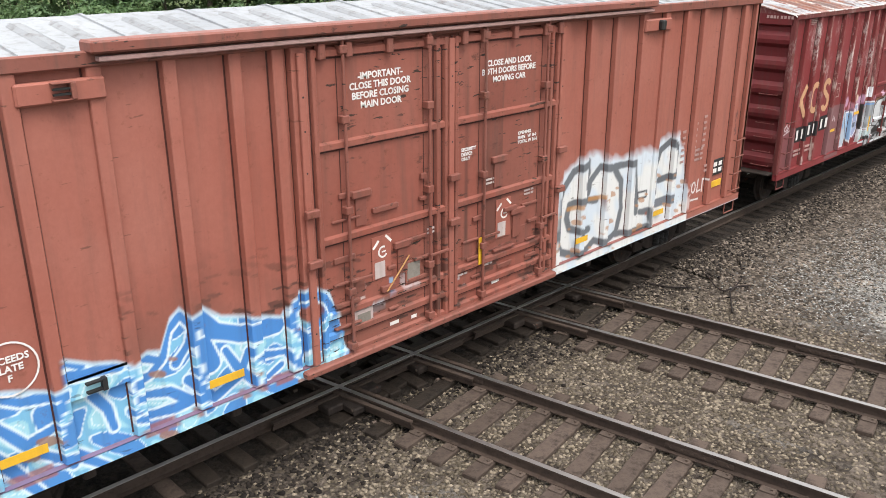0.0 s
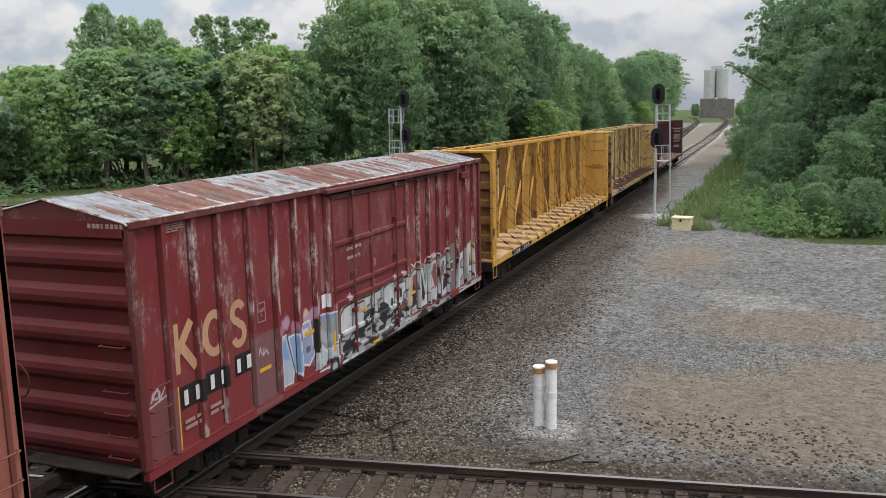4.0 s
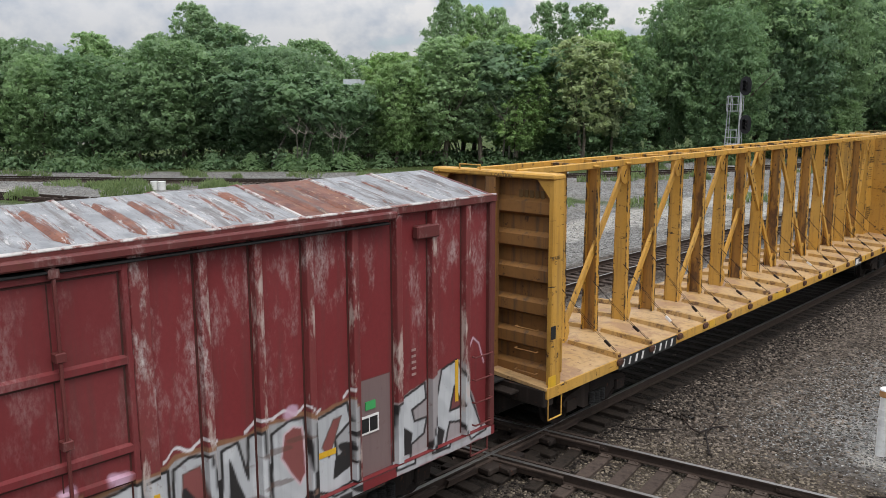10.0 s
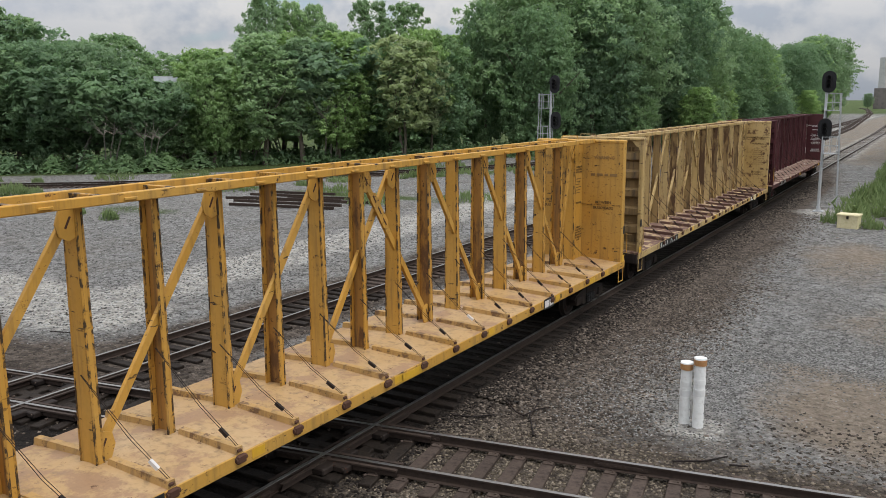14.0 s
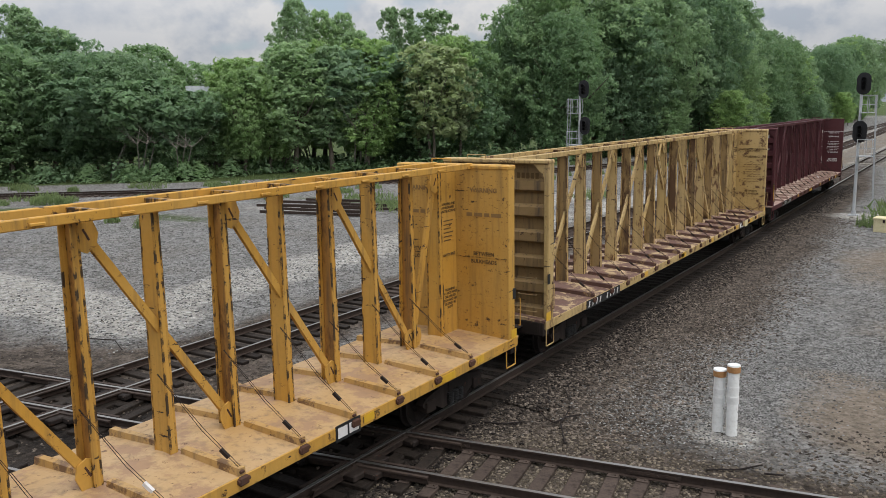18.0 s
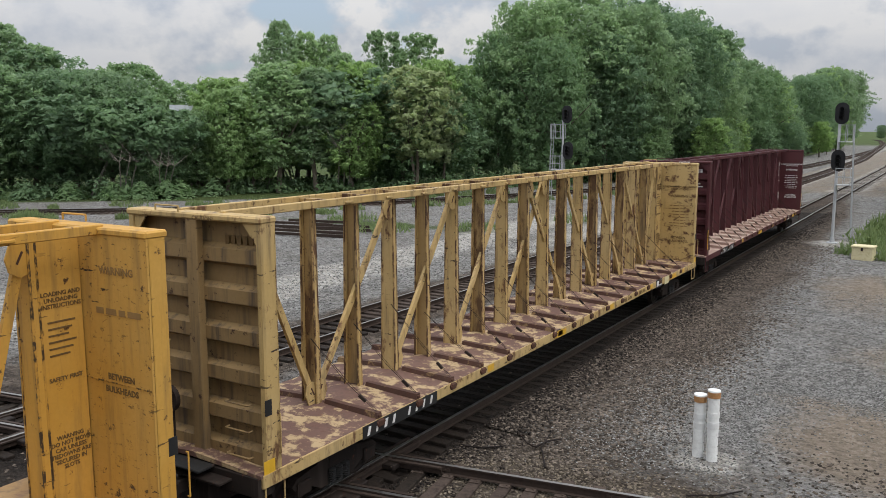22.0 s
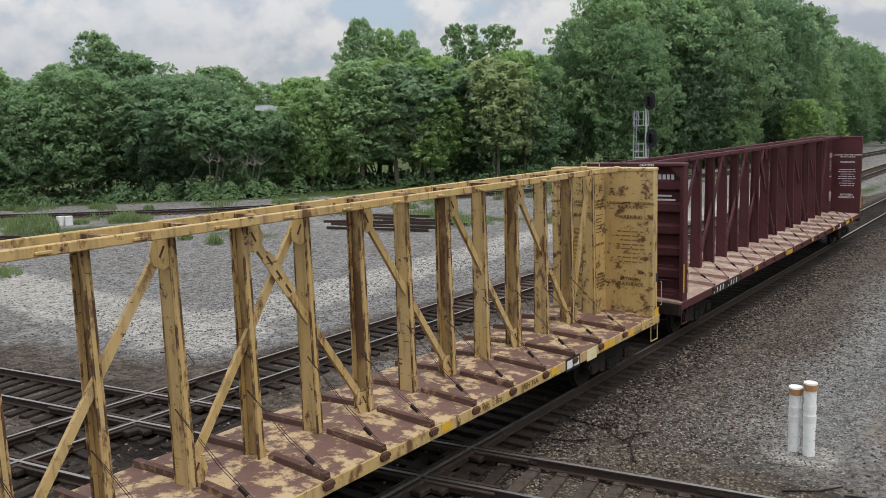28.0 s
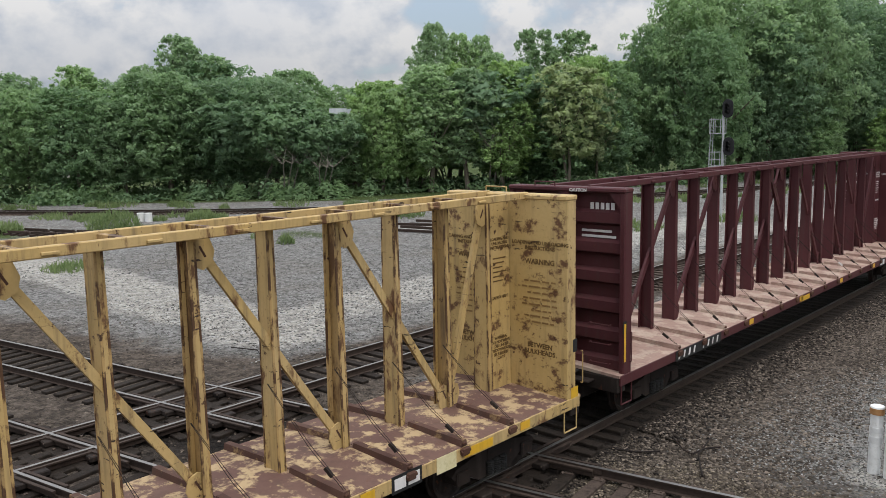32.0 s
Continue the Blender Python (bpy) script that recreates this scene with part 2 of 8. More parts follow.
MAROON = steel("maroon_paint", (0.060, 0.013, 0.016), (0.078, 0.022, 0.024), rust=0.3, dirt=0.35)
MAROON_DECK = steel("scuffed_tan_deck", (0.34, 0.245, 0.195), (0.42, 0.325, 0.26), rust=0.25, dirt=0.35, worn=(0.20, 0.10, 0.085, 0.5), rough=0.75)
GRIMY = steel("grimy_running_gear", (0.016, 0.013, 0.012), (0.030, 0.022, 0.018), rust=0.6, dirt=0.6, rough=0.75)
RUST_IRON = steel("rusty_iron_fittings", (0.060, 0.030, 0.021), (0.095, 0.048, 0.032), rust=0.5, dirt=0.5, rough=0.8)
SIGNAL_BLACK = steel("matt_black_signal_paint", (0.010, 0.010, 0.011), (0.015, 0.015, 0.016), rust=0.0, dirt=0.0)
BLACK = steel("black_steel", (0.012, 0.012, 0.012), (0.02, 0.02, 0.02), rust=0.3, dirt=0.2)
YELLOW_SHEET = steel("reflective_yellow", (0.62, 0.36, 0.02), (0.60, 0.34, 0.03), rust=0.1, dirt=0.25, rough=0.4)
WHITE_INK = steel("white_stencil", (0.66, 0.64, 0.62), (0.58, 0.55, 0.53), rust=0.15, dirt=0.3)
PALE_INK = steel("faded_stencil", (0.36, 0.24, 0.22), (0.30, 0.17, 0.155), rust=0.15, dirt=0.4)
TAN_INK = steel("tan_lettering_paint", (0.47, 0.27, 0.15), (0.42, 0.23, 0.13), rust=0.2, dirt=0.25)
DARK_INK = steel("dark_stencil", (0.10, 0.060, 0.02), (0.16, 0.09, 0.03), rust=0.2, dirt=0.2)
FADED_INK = steel("faded_dark_stencil", (0.20, 0.115, 0.040), (0.26, 0.155, 0.06), rust=0.3, dirt=0.2)
RUBBED_WHITE = steel("rubbed_white_stencil", (0.47, 0.40, 0.38), (0.40, 0.31, 0.30), rust=0.2, dirt=0.3, worn=(0.14, 0.025, 0.025, 0.85, 7.0, 0.52))
WORN_WHITE = steel("worn_white_stencil", (0.44, 0.38, 0.36), (0.36, 0.27, 0.26), rust=0.3, dirt=0.4)
GREEN_INK = steel("green_sticker", (0.05, 0.30, 0.09), (0.05, 0.26, 0.09), rust=0.0, dirt=0.1)


def roof_sheet(name, bare):
    """Old galvanised roof sheet; bare: how far down the zinc has rusted away."""
    m, tree, shader, where = material(name, 0.55, 0.0)
    zinc = blend(tree, ramp(tree, noisy(tree, where, 3.0, 6), 0.35, 0.7), rgb(0.155, 0.158, 0.165), rgb(0.29, 0.293, 0.30))
    rusty = blend(tree, ramp(tree, noisy(tree, where, 4.0, 7, 0.7), 0.35, 0.65), rgb(0.085, 0.026, 0.017), rgb(0.190, 0.074, 0.042))
    edge = noisy(tree, where, 1.7, 9, 0.74, (0.35, 2.6, 1.0))
    colour = blend(tree, ramp(tree, edge, 0.63 - 0.34 * bare, 0.68 - 0.34 * bare), zinc, rusty)
    smear = times(tree, ramp(tree, noisy(tree, where, 1.0, 7, 0.7, (0.7, 5.5, 1.0)), 0.51, 0.60), 0.72)
    colour = blend(tree, smear, colour, rgb(0.085, 0.068, 0.062))
    flake = times(tree, ramp(tree, noisy(tree, where, 6.0, 9, 0.78, (0.5, 2.2, 1)), 0.58, 0.62), 0.75)
    colour = blend(tree, flake, colour, rgb(0.40, 0.27, 0.16) if bare > 0.5 else rgb(0.46, 0.44, 0.42))
    speck = times(tree, ramp(tree, noisy(tree, where, 13.0, 8, 0.78, (0.55, 1.9, 1)), 0.58, 0.62), 0.7)
    colour = blend(tree, speck, colour, rgb(0.055, 0.036, 0.030))
    tree.links.new(colour, shader.inputs["Base Color"])
    relief(tree, shader, noisy(tree, where, 18.0, 5), 0.4, 0.015)
    return m


ROOF_SHEET = roof_sheet("weathered_zinc_roof_sheet", 0.12)
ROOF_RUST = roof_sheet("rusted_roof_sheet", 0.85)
# rib colours darker than their sheets: rust and dirt plus the rims' shade
ROOF_RIB = roof_sheet("dirty_shaded_zinc_roof_rib", 0.45)
ROOF_SILVER_RIB = steel("dirty_shaded_silver_roof_rib", (0.150, 0.155, 0.162), (0.205, 0.212, 0.220), rust=0.5, dirt=0.8, rough=0.6)
ROOF_SILVER = steel("silver_roof_sheet", (0.185, 0.194, 0.205), (0.245, 0.255, 0.265), rust=0.2, dirt=0.5, rough=0.6)
ROOF_EDGE = steel("peeling_white_roof_edge", (0.40, 0.375, 0.355), (0.46, 0.43, 0.41), rust=0.8, dirt=0.35, worn=(0.155, 0.050, 0.038, 0.92, 3.2, 0.465))


def mixed(name, stops, scale, rough=0.9, bump=0.5, depth=0.02, fine=60.0):
    m, tree, shader, where = material(name, rough)
    n = noisy(tree, where, scale, 8, 0.65)
    colour = blend(tree, ramp(tree, n, 0.32, 0.52), rgb(*stops[0]), rgb(*stops[1]))
    colour = blend(tree, ramp(tree, noisy(tree, where, scale * 2.7, 6, 0.7), 0.5, 0.72), colour, rgb(*stops[2]))
    chance = node(tree, "ShaderNodeObjectInfo").outputs["Random"]
    colour = blend(tree, times(tree, chance, 0.35), colour, rgb(*[c * 0.6 for c in stops[0]]))
    tree.links.new(colour, shader.inputs["Base Color"])
    relief(tree, shader, noisy(tree, where, fine, 4), bump, depth)
    return m


# near-black ties: grease, and the shade under the train in the wood colour
GREASY_SHADED_TIE = mixed("greasy_shaded_tie_wood", ((0.016, 0.012, 0.010), (0.030, 0.023, 0.018), (0.008, 0.007, 0.006)), 3.0, 0.8, 0.5, 0.02, 30.0)
TIE_WOOD = mixed("weathered_tie_wood", ((0.044, 0.032, 0.026), (0.078, 0.058, 0.047), (0.022, 0.017, 0.014)), 3.0, 0.9, 0.5, 0.02, 30.0)
RAIL_RUST = mixed("rusty_rail_steel", ((0.036, 0.026, 0.022), (0.055, 0.039, 0.031), (0.026, 0.019, 0.016)), 6.0, 0.75, 0.2, 0.006)
PLATE_RUST = mixed("rusty_tie_plate", ((0.062, 0.046, 0.038), (0.090, 0.067, 0.054), (0.04, 0.03, 0.024)), 8.0, 0.8, 0.2, 0.006)
RAIL_HEAD = material("worn_rail_head", 0.46, 0.95)[0]
RAIL_HEAD.node_tree.nodes["Principled BSDF"].inputs["Base Color"].default_value = rgb(0.27, 0.255, 0.24)
PLASTIC = mixed("white_plastic_pipe", ((0.66, 0.66, 0.64), (0.74, 0.74, 0.72), (0.55, 0.54, 0.51)), 4.0, 0.45, 0.05, 0.004)
CAP_RUST = mixed("orange_brown_cap", ((0.36, 0.17, 0.06), (0.44, 0.24, 0.10), (0.25, 0.11, 0.045)), 12.0, 0.6, 0.1, 0.004)
GALV = mixed("galvanised_tube", ((0.36, 0.37, 0.38), (0.44, 0.45, 0.46), (0.28, 0.28, 0.28)), 5.0, 0.5, 0.05, 0.003)
CREAM = mixed("cream_painted_box", ((0.56, 0.49, 0.28), (0.62, 0.55, 0.34), (0.42, 0.35, 0.19)), 4.0, 0.6, 0.1, 0.004)
CONCRETE = mixed("pale_concrete", ((0.36, 0.34, 0.30), (0.44, 0.42, 0.38), (0.28, 0.26, 0.23)), 2.0, 0.9, 0.3, 0.01)
SILO_WALL = mixed("silo_concrete", ((0.40, 0.40, 0.39), (0.46, 0.455, 0.44), (0.33, 0.33, 0.325)), 0.12, 0.9, 0.1, 0.01, 2.0)
BRICK_DARK = mixed("dark_brown_cladding", ((0.150, 0.135, 0.130), (0.18, 0.16, 0.15), (0.11, 0.10, 0.095)), 0.2, 0.9, 0.1, 0.01, 3.0)
OLD_BOARD = mixed("grey_weathered_boards", ((0.16, 0.14, 0.12), (0.21, 0.19, 0.165), (0.09, 0.08, 0.07)), 1.2, 0.9, 0.3, 0.02)
BARK = mixed("grey_bark", ((0.13, 0.105, 0.082), (0.19, 0.16, 0.13), (0.08, 0.065, 0.05)), 4.0, 0.95, 0.6, 0.03)
PALE_BARK = mixed("pale_bark", ((0.19, 0.17, 0.145), (0.25, 0.225, 0.19), (0.12, 0.105, 0.085)), 3.0, 0.95, 0.4, 0.03)
WHITE_SHEET = mixed("white_metal_roof", ((0.62, 0.65, 0.70), (0.70, 0.73, 0.77), (0.5, 0.52, 0.56)), 0.8, 0.5, 0.05, 0.01)


def foliage(name, dark, light, hue=0.0):
    m, tree, shader, where = material(name, 0.55)
    leaf = node(tree, "ShaderNodeNewGeometry").outputs["Random Per Island"]
    whole = node(tree, "ShaderNodeObjectInfo").outputs["Random"]
    colour = blend(tree, leaf, rgb(*dark), rgb(*light))
    colour = blend(tree, times(tree, ramp(tree, noisy(tree, where, 0.35, 3), 0.4, 0.65), 0.45), colour, rgb(*[c * 1.25 for c in light]))
    colour = blend(tree, times(tree, whole, 0.4), colour, rgb(dark[0] * 0.9, dark[1] * 0.85, dark[2] * 1.3))
    tree.links.new(colour, shader.inputs["Base Color"])
    through_light = blend(tree, 1.0, colour, rgb(1.50, 1.5, 1.35), "MULTIPLY")
    thin = node(tree, "ShaderNodeBsdfTranslucent", None, Color=through_light)
    both = node(tree, "ShaderNodeMixShader", None, Fac=0.50)
    tree.links.new(shader.outputs[0], both.inputs[1])
    tree.links.new(thin.outputs[0], both.inputs[2])
    tree.links.new(both.outputs[0], tree.nodes["Material Output"].inputs[0])
    return m


LEAF = foliage("green_leaves", (0.140, 0.222, 0.108), (0.232, 0.332, 0.160))
LEAF_GIANT = foliage("grey_green_leaves", (0.158, 0.244, 0.126), (0.258, 0.360, 0.178))
LEAF_DARK = foliage("deep_green_leaves", (0.116, 0.194, 0.100), (0.192, 0.288, 0.138))
LEAF_BRIGHT = foliage("bright_green_leaves", (0.170, 0.270, 0.095), (0.295, 0.410, 0.158))
LEAF_POPLAR = foliage("grey_green_poplar_leaves", (0.185, 0.280, 0.135), (0.320, 0.430, 0.222))
LEAF_DRY = foliage("olive_brown_leaves", (0.240, 0.300, 0.150), (0.345, 0.400, 0.215))
LEAF_BANK = foliage("bank_leaves", (0.092, 0.165, 0.050), (0.175, 0.280, 0.090))
UNDERBRUSH = foliage("shaded_undergrowth_leaves", (0.085, 0.150, 0.062), (0.160, 0.240, 0.105))
GRASS = foliage("rank_grass", (0.100, 0.148, 0.052), (0.205, 0.258, 0.110))


def ground_material():
    """Gravel yard: the mesh's colours say how much is dirty ballast (red), pale fines (green) and weeds (blue)."""
    m, tree, shader, where = material("gravel_yard", 0.95)
    zone = node(tree, "ShaderNodeAttribute", {"attribute_name": "zone"})
    z = node(tree, "ShaderNodeSeparateColor", None, Color=zone.outputs["Color"])
    ragged = node(tree, "ShaderNodeMath", {"operation": "SUBTRACT"}, i0=node(tree, "ShaderNodeMath", {"operation": "MULTIPLY_ADD"}, i0=noisy(tree, where, 0.9, 8, 0.68), i1=0.55, i2=times(tree, noisy(tree, where, 0.22, 5, 0.6), 0.45)).outputs[0], i1=0.5).outputs[0]

    def patch(value, spread=1.1):
        return ramp(tree, node(tree, "ShaderNodeMath", {"operation": "MULTIPLY_ADD"}, i0=ragged, i1=spread, i2=value).outputs[0], 0.36, 0.64)

    cell = node(tree, "ShaderNodeTexVoronoi", None, Vector=where, Scale=17.0)
    fleck = node(tree, "ShaderNodeSeparateColor", None, Color=cell.outputs["Color"]).outputs[0]
    lump = node(tree, "ShaderNodeTexVoronoi", None, Vector=where, Scale=6.5)
    clump = node(tree, "ShaderNodeSeparateColor", None, Color=lump.outputs["Color"]).outputs[1]
    grit = node(tree, "ShaderNodeMath", {"operation": "MULTIPLY_ADD"}, i0=clump, i1=0.48, i2=times(tree, fleck, 0.52)).outputs[0]
    grey = blend(tree, grit, rgb(0.038, 0.036, 0.033), rgb(0.370, 0.358, 0.338))
    grey = blend(tree, times(tree, ramp(tree, noisy(tree, where, 0.30, 6, 0.6), 0.46, 0.64), 0.50), grey, blend(tree, grit, rgb(0.070, 0.060, 0.050), rgb(0.245, 0.220, 0.190)))
    grey = blend(tree, times(tree, ramp(tree, noisy(tree, where, 40.0, 5, 0.7), 0.60, 0.66), 0.8), grey, rgb(0.46, 0.455, 0.44))
    grey = blend(tree, times(tree, ramp(tree, noisy(tree, where, 1.1, 7, 0.65), 0.54, 0.68), 0.5), grey, rgb(0.065, 0.058, 0.05))
    brown = blend(tree, grit, rgb(0.030, 0.024, 0.019), rgb(0.190, 0.154, 0.124))
    brown = blend(tree, times(tree, ramp(tree, noisy(tree, where, 34.0, 5, 0.7), 0.64, 0.70), 0.5), brown, rgb(0.26, 0.235, 0.205))
    brown = blend(tree, times(tree, ramp(tree, noisy(tree, where, 1.7, 7, 0.7), 0.46, 0.60), 0.65), brown, rgb(0.030, 0.023, 0.019))
    pale = blend(tree, grit, rgb(0.20, 0.185, 0.160), rgb(0.56, 0.53, 0.475))
    pale = blend(tree, times(tree, ramp(tree, noisy(tree, where, 2.2, 7, 0.7), 0.5, 0.62), 0.5), pale, rgb(0.13, 0.125, 0.12))
    speck = times(tree, ramp(tree, noisy(tree, where, 3.2, 7, 0.78), 0.535, 0.60), 0.55)
    pale, grey = blend(tree, speck, pale, rgb(0.58, 0.575, 0.56)), blend(tree, times(tree, speck, 0.7), grey, rgb(0.36, 0.355, 0.345))
    dim = times(tree, ramp(tree, noisy(tree, where, 2.7, 7, 0.8, (1.0, 1.0, 1.0)), 0.54, 0.62), 0.6)
    pale, grey = blend(tree, dim, pale, rgb(0.16, 0.155, 0.15)), blend(tree, dim, grey, rgb(0.055, 0.052, 0.048))
    earth = blend(tree, grit, rgb(0.165, 0.132, 0.100), rgb(0.320, 0.262, 0.202))
    weeds = blend(tree, grit, rgb(0.035, 0.058, 0.016), rgb(0.095, 0.120, 0.045))
    earth = blend(tree, times(tree, ramp(tree, noisy(tree, where, 5.0, 6, 0.75, (0.7, 1.6, 1.0)), 0.53, 0.60), 0.6), earth, rgb(0.105, 0.083, 0.062))
    grey = blend(tree, times(tree, patch(zone.outputs["Alpha"]), 0.94), grey, earth)
    # red above 1.2 turns near-black: grease and the shade under the train
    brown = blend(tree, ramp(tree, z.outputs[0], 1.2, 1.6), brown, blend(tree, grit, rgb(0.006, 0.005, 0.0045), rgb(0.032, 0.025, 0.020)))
    colour = blend(tree, patch(z.outputs[0]), grey, brown)
    colour = blend(tree, patch(z.outputs[1], 1.6), colour, pale)
    colour = blend(tree, patch(z.outputs[2]), colour, weeds)
    tree.links.new(colour, shader.inputs["Base Color"])
    high = node(tree, "ShaderNodeMath", {"operation": "ADD"}, i0=cell.outputs["Distance"], i1=noisy(tree, where, 30.0, 6, 0.7)).outputs[0]
    clod = ramp(tree, noisy(tree, where, 4.5, 7, 0.7), 0.35, 0.75)
    high = node(tree, "ShaderNodeMath", {"operation": "MULTIPLY_ADD"}, i0=clod, i1=1.6, i2=high).outputs[0]
    relief(tree, shader, high, 1.0, 0.05)
    return m


GROUND = ground_material()


# ---------- mesh building ----------
class Shape:
    """Gathers corners and faces of one mesh."""

    def __init__(self):
        self.v, self.f = [], []

    def add(self, verts, faces):
        n = len(self.v)
        self.v.extend(verts)
        self.f.extend(tuple(n + i for i in face) for face in faces)
        return self

    def box(self, x0, x1, y0, y1, z0, z1, cut=0.0):
        """A box with its edges cut off by the given width."""
        if cut <= 0:
            v = [(x, y, z) for x in (x0, x1) for y in (y0, y1) for z in (z0, z1)]
            return self.add(v, [(0, 1, 3, 2), (4, 6, 7, 5), (0, 4, 5, 1), (2, 3, 7, 6), (0, 2, 6, 4), (1, 5, 7, 3)])
        c = min(cut, (x1 - x0) / 2.1, (y1 - y0) / 2.1, (z1 - z0) / 2.1)
        v, at = [], {}
        for a, x in enumerate((x0, x1)):
            for b, y in enumerate((y0, y1)):
                for e, z in enumerate((z0, z1)):
                    sx, sy, sz = c * (1 - 2 * a), c * (1 - 2 * b), c * (1 - 2 * e)
                    for axis, p in enumerate(((x, y + sy, z + sz), (x + sx, y, z + sz), (x + sx, y + sy, z))):
                        at[a, b, e, axis] = len(v)
                        v.append(p)
        f = []
        for a in (0, 1):
            f += [(at[a, 0, 0, 0], at[a, 1, 0, 0], at[a, 1, 1, 0], at[a, 0, 1, 0]), (at[0, a, 0, 1], at[1, a, 0, 1], at[1, a, 1, 1], at[0, a, 1, 1]),
                  (at[0, 0, a, 2], at[1, 0, a, 2], at[1, 1, a, 2], at[0, 1, a, 2])]
            for b in (0, 1):
                f += [(at[0, a, b, 1], at[1, a, b, 1], at[1, a, b, 2], at[0, a, b, 2]), (at[a, 0, b, 0], at[a, 1, b, 0], at[a, 1, b, 2], at[a, 0, b, 2]),
                      (at[a, b, 0, 0], at[a, b, 1, 0], at[a, b, 1, 1], at[a, b, 0, 1])]
                f += [(at[a, b, e, 0], at[a, b, e, 1], at[a, b, e, 2]) for e in (0, 1)]
        return self.add(v, f)

    def tube(self, p, q, r0, r1=None, n=8, cap=True):
        p, q, r1 = Vector(p), Vector(q), r0 if r1 is None else r1
        turn = (q - p).to_track_quat("Z", "Y")
        rings = []
        for c, r in ((p, r0), (q, r1)):
            rings += [tuple(c + turn @ Vector((r * math.cos(2 * math.pi * k / n), r * math.sin(2 * math.pi * k / n), 0))) for k in range(n)]
        f = [(k, (k + 1) % n, n + (k + 1) % n, n + k) for k in range(n)]
        if cap:
            f += [tuple(range(n))[::-1], tuple(range(n, 2 * n))]
        return self.add(rings, f)

    def bar(self, p, q, w, h, up=(0, 0, 1)):
        """A rectangular bar from p to q, w across and h in the way of up."""
        p, q, up = Vector(p), Vector(q), Vector(up)
        d = (q - p).normalized()
        s = d.cross(up).normalized() * (w / 2)
        u = s.cross(d).normalized() * (h / 2)
        v = [tuple(c + a * s + b * u) for c in (p, q) for a, b in ((-1, -1), (1, -1), (1, 1), (-1, 1))]
        return self.add(v, [(0, 3, 2, 1), (4, 5, 6, 7), (0, 1, 5, 4), (1, 2, 6, 5), (2, 3, 7, 6), (3, 0, 4, 7)])

    def prism(self, outline, way, start, end):
        """An outline of (a, b) pulled along the axis way (0 x, 1 y, 2 z) from start to end."""
        n, order = len(outline), {0: (2, 0, 1), 1: (0, 2, 1), 2: (0, 1, 2)}[way]
        v = []
        for s in (start, end):
            for a, b in outline:
                row = (a, b, s)
                v.append(tuple(row[k] for k in order))
        f = [(k, (k + 1) % n, n + (k + 1) % n, n + k) for k in range(n)] + [tuple(range(n))[::-1], tuple(range(n, 2 * n))]
        return self.add(v, f)

    def sweep(self, outline, path):
        """An outline of (across, up) carried along points of the ground plan."""
        n, rings = len(outline), []
        for i, p in enumerate(path):
            d = (Vector(path[min(i + 1, len(path) - 1)]) - Vector(path[max(i - 1, 0)])).normalized()
            s = Vector((d.y, -d.x, 0))
            rings += [(p[0] + s.x * a, p[1] + s.y * a, p[2] + b) for a, b in outline]
        f = [(i * n + k, i * n + (k + 1) % n, (i + 1) * n + (k + 1) % n, (i + 1) * n + k) for i in range(len(path) - 1) for k in range(n)]
        f += [tuple(range(n)), tuple(range((len(path) - 1) * n, len(path) * n))[::-1]]
        return self.add(rings, f)

    def mesh(self, name, mat, smooth=False):
        me = bpy.data.meshes.new(name)
        me.from_pydata(self.v, [], self.f)
        bm = bmesh.new()
        bm.from_mesh(me)
        bmesh.ops.recalc_face_normals(bm, faces=bm.faces)
        bm.to_mesh(me)
        bm.free()
        me.materials.append(mat)
        if smooth:
            me.polygons.foreach_set("use_smooth", [True] * len(me.polygons))
        return me


def part(name, shape, mat, parent=None, label="", smooth=False):
    me = shape if isinstance(shape, bpy.types.Mesh) else shape.mesh(name, mat, smooth)
    ob = new(name, me)
    ob.parent = parent
    return tagged(ob, label)


def thing(name, label, category, group="", kind="", where=None):
    ob = new(name)
    ob.empty_display_size = 0.2
    if where is not None:
        ob.matrix_basis = where
    return tagged(ob, label, category, group, kind)


def lettering(words, size, mat, parent, where, label="", name="lettering", align="CENTER", spacing=1.0):
    """Words in the built-in font, turned into a mesh; where is the pose of their middle."""
    cu = bpy.data.curves.new(name, "FONT")
    cu.body, cu.size, cu.align_x, cu.align_y, cu.space_line = words, size, align, "CENTER", spacing
    cu.extrude, cu.resolution_u, cu.offset = 0.002, 2, size * 0.028
    tmp = bpy.data.objects.new(name, cu)
    me = bpy.data.meshes.new_from_object(tmp)
    bpy.data.objects.remove(tmp)
    me.materials.clear()
    me.materials.append(mat)
    ob = new(name, me)
    ob.parent = parent
    ob.matrix_basis = where
    return tagged(ob, label)


def on_side(y, z, x):
    """Pose of writing on a wall that faces +x."""
    return pose(x, y, z, 90, 0, 90)


def on_end(x, z, y):
    """Pose of writing on a wall that faces -y."""
    return pose(x, y, z, 90, 0, 0)


# ---------- ground ----------
CROSS_SLOPE = 0.167  # the crossing lines run askew
CROSS_AT = (7.25, 11.32)  # where their middles cut x = 0
SECOND_X = -6.95  # the neighbour line beside the train's own


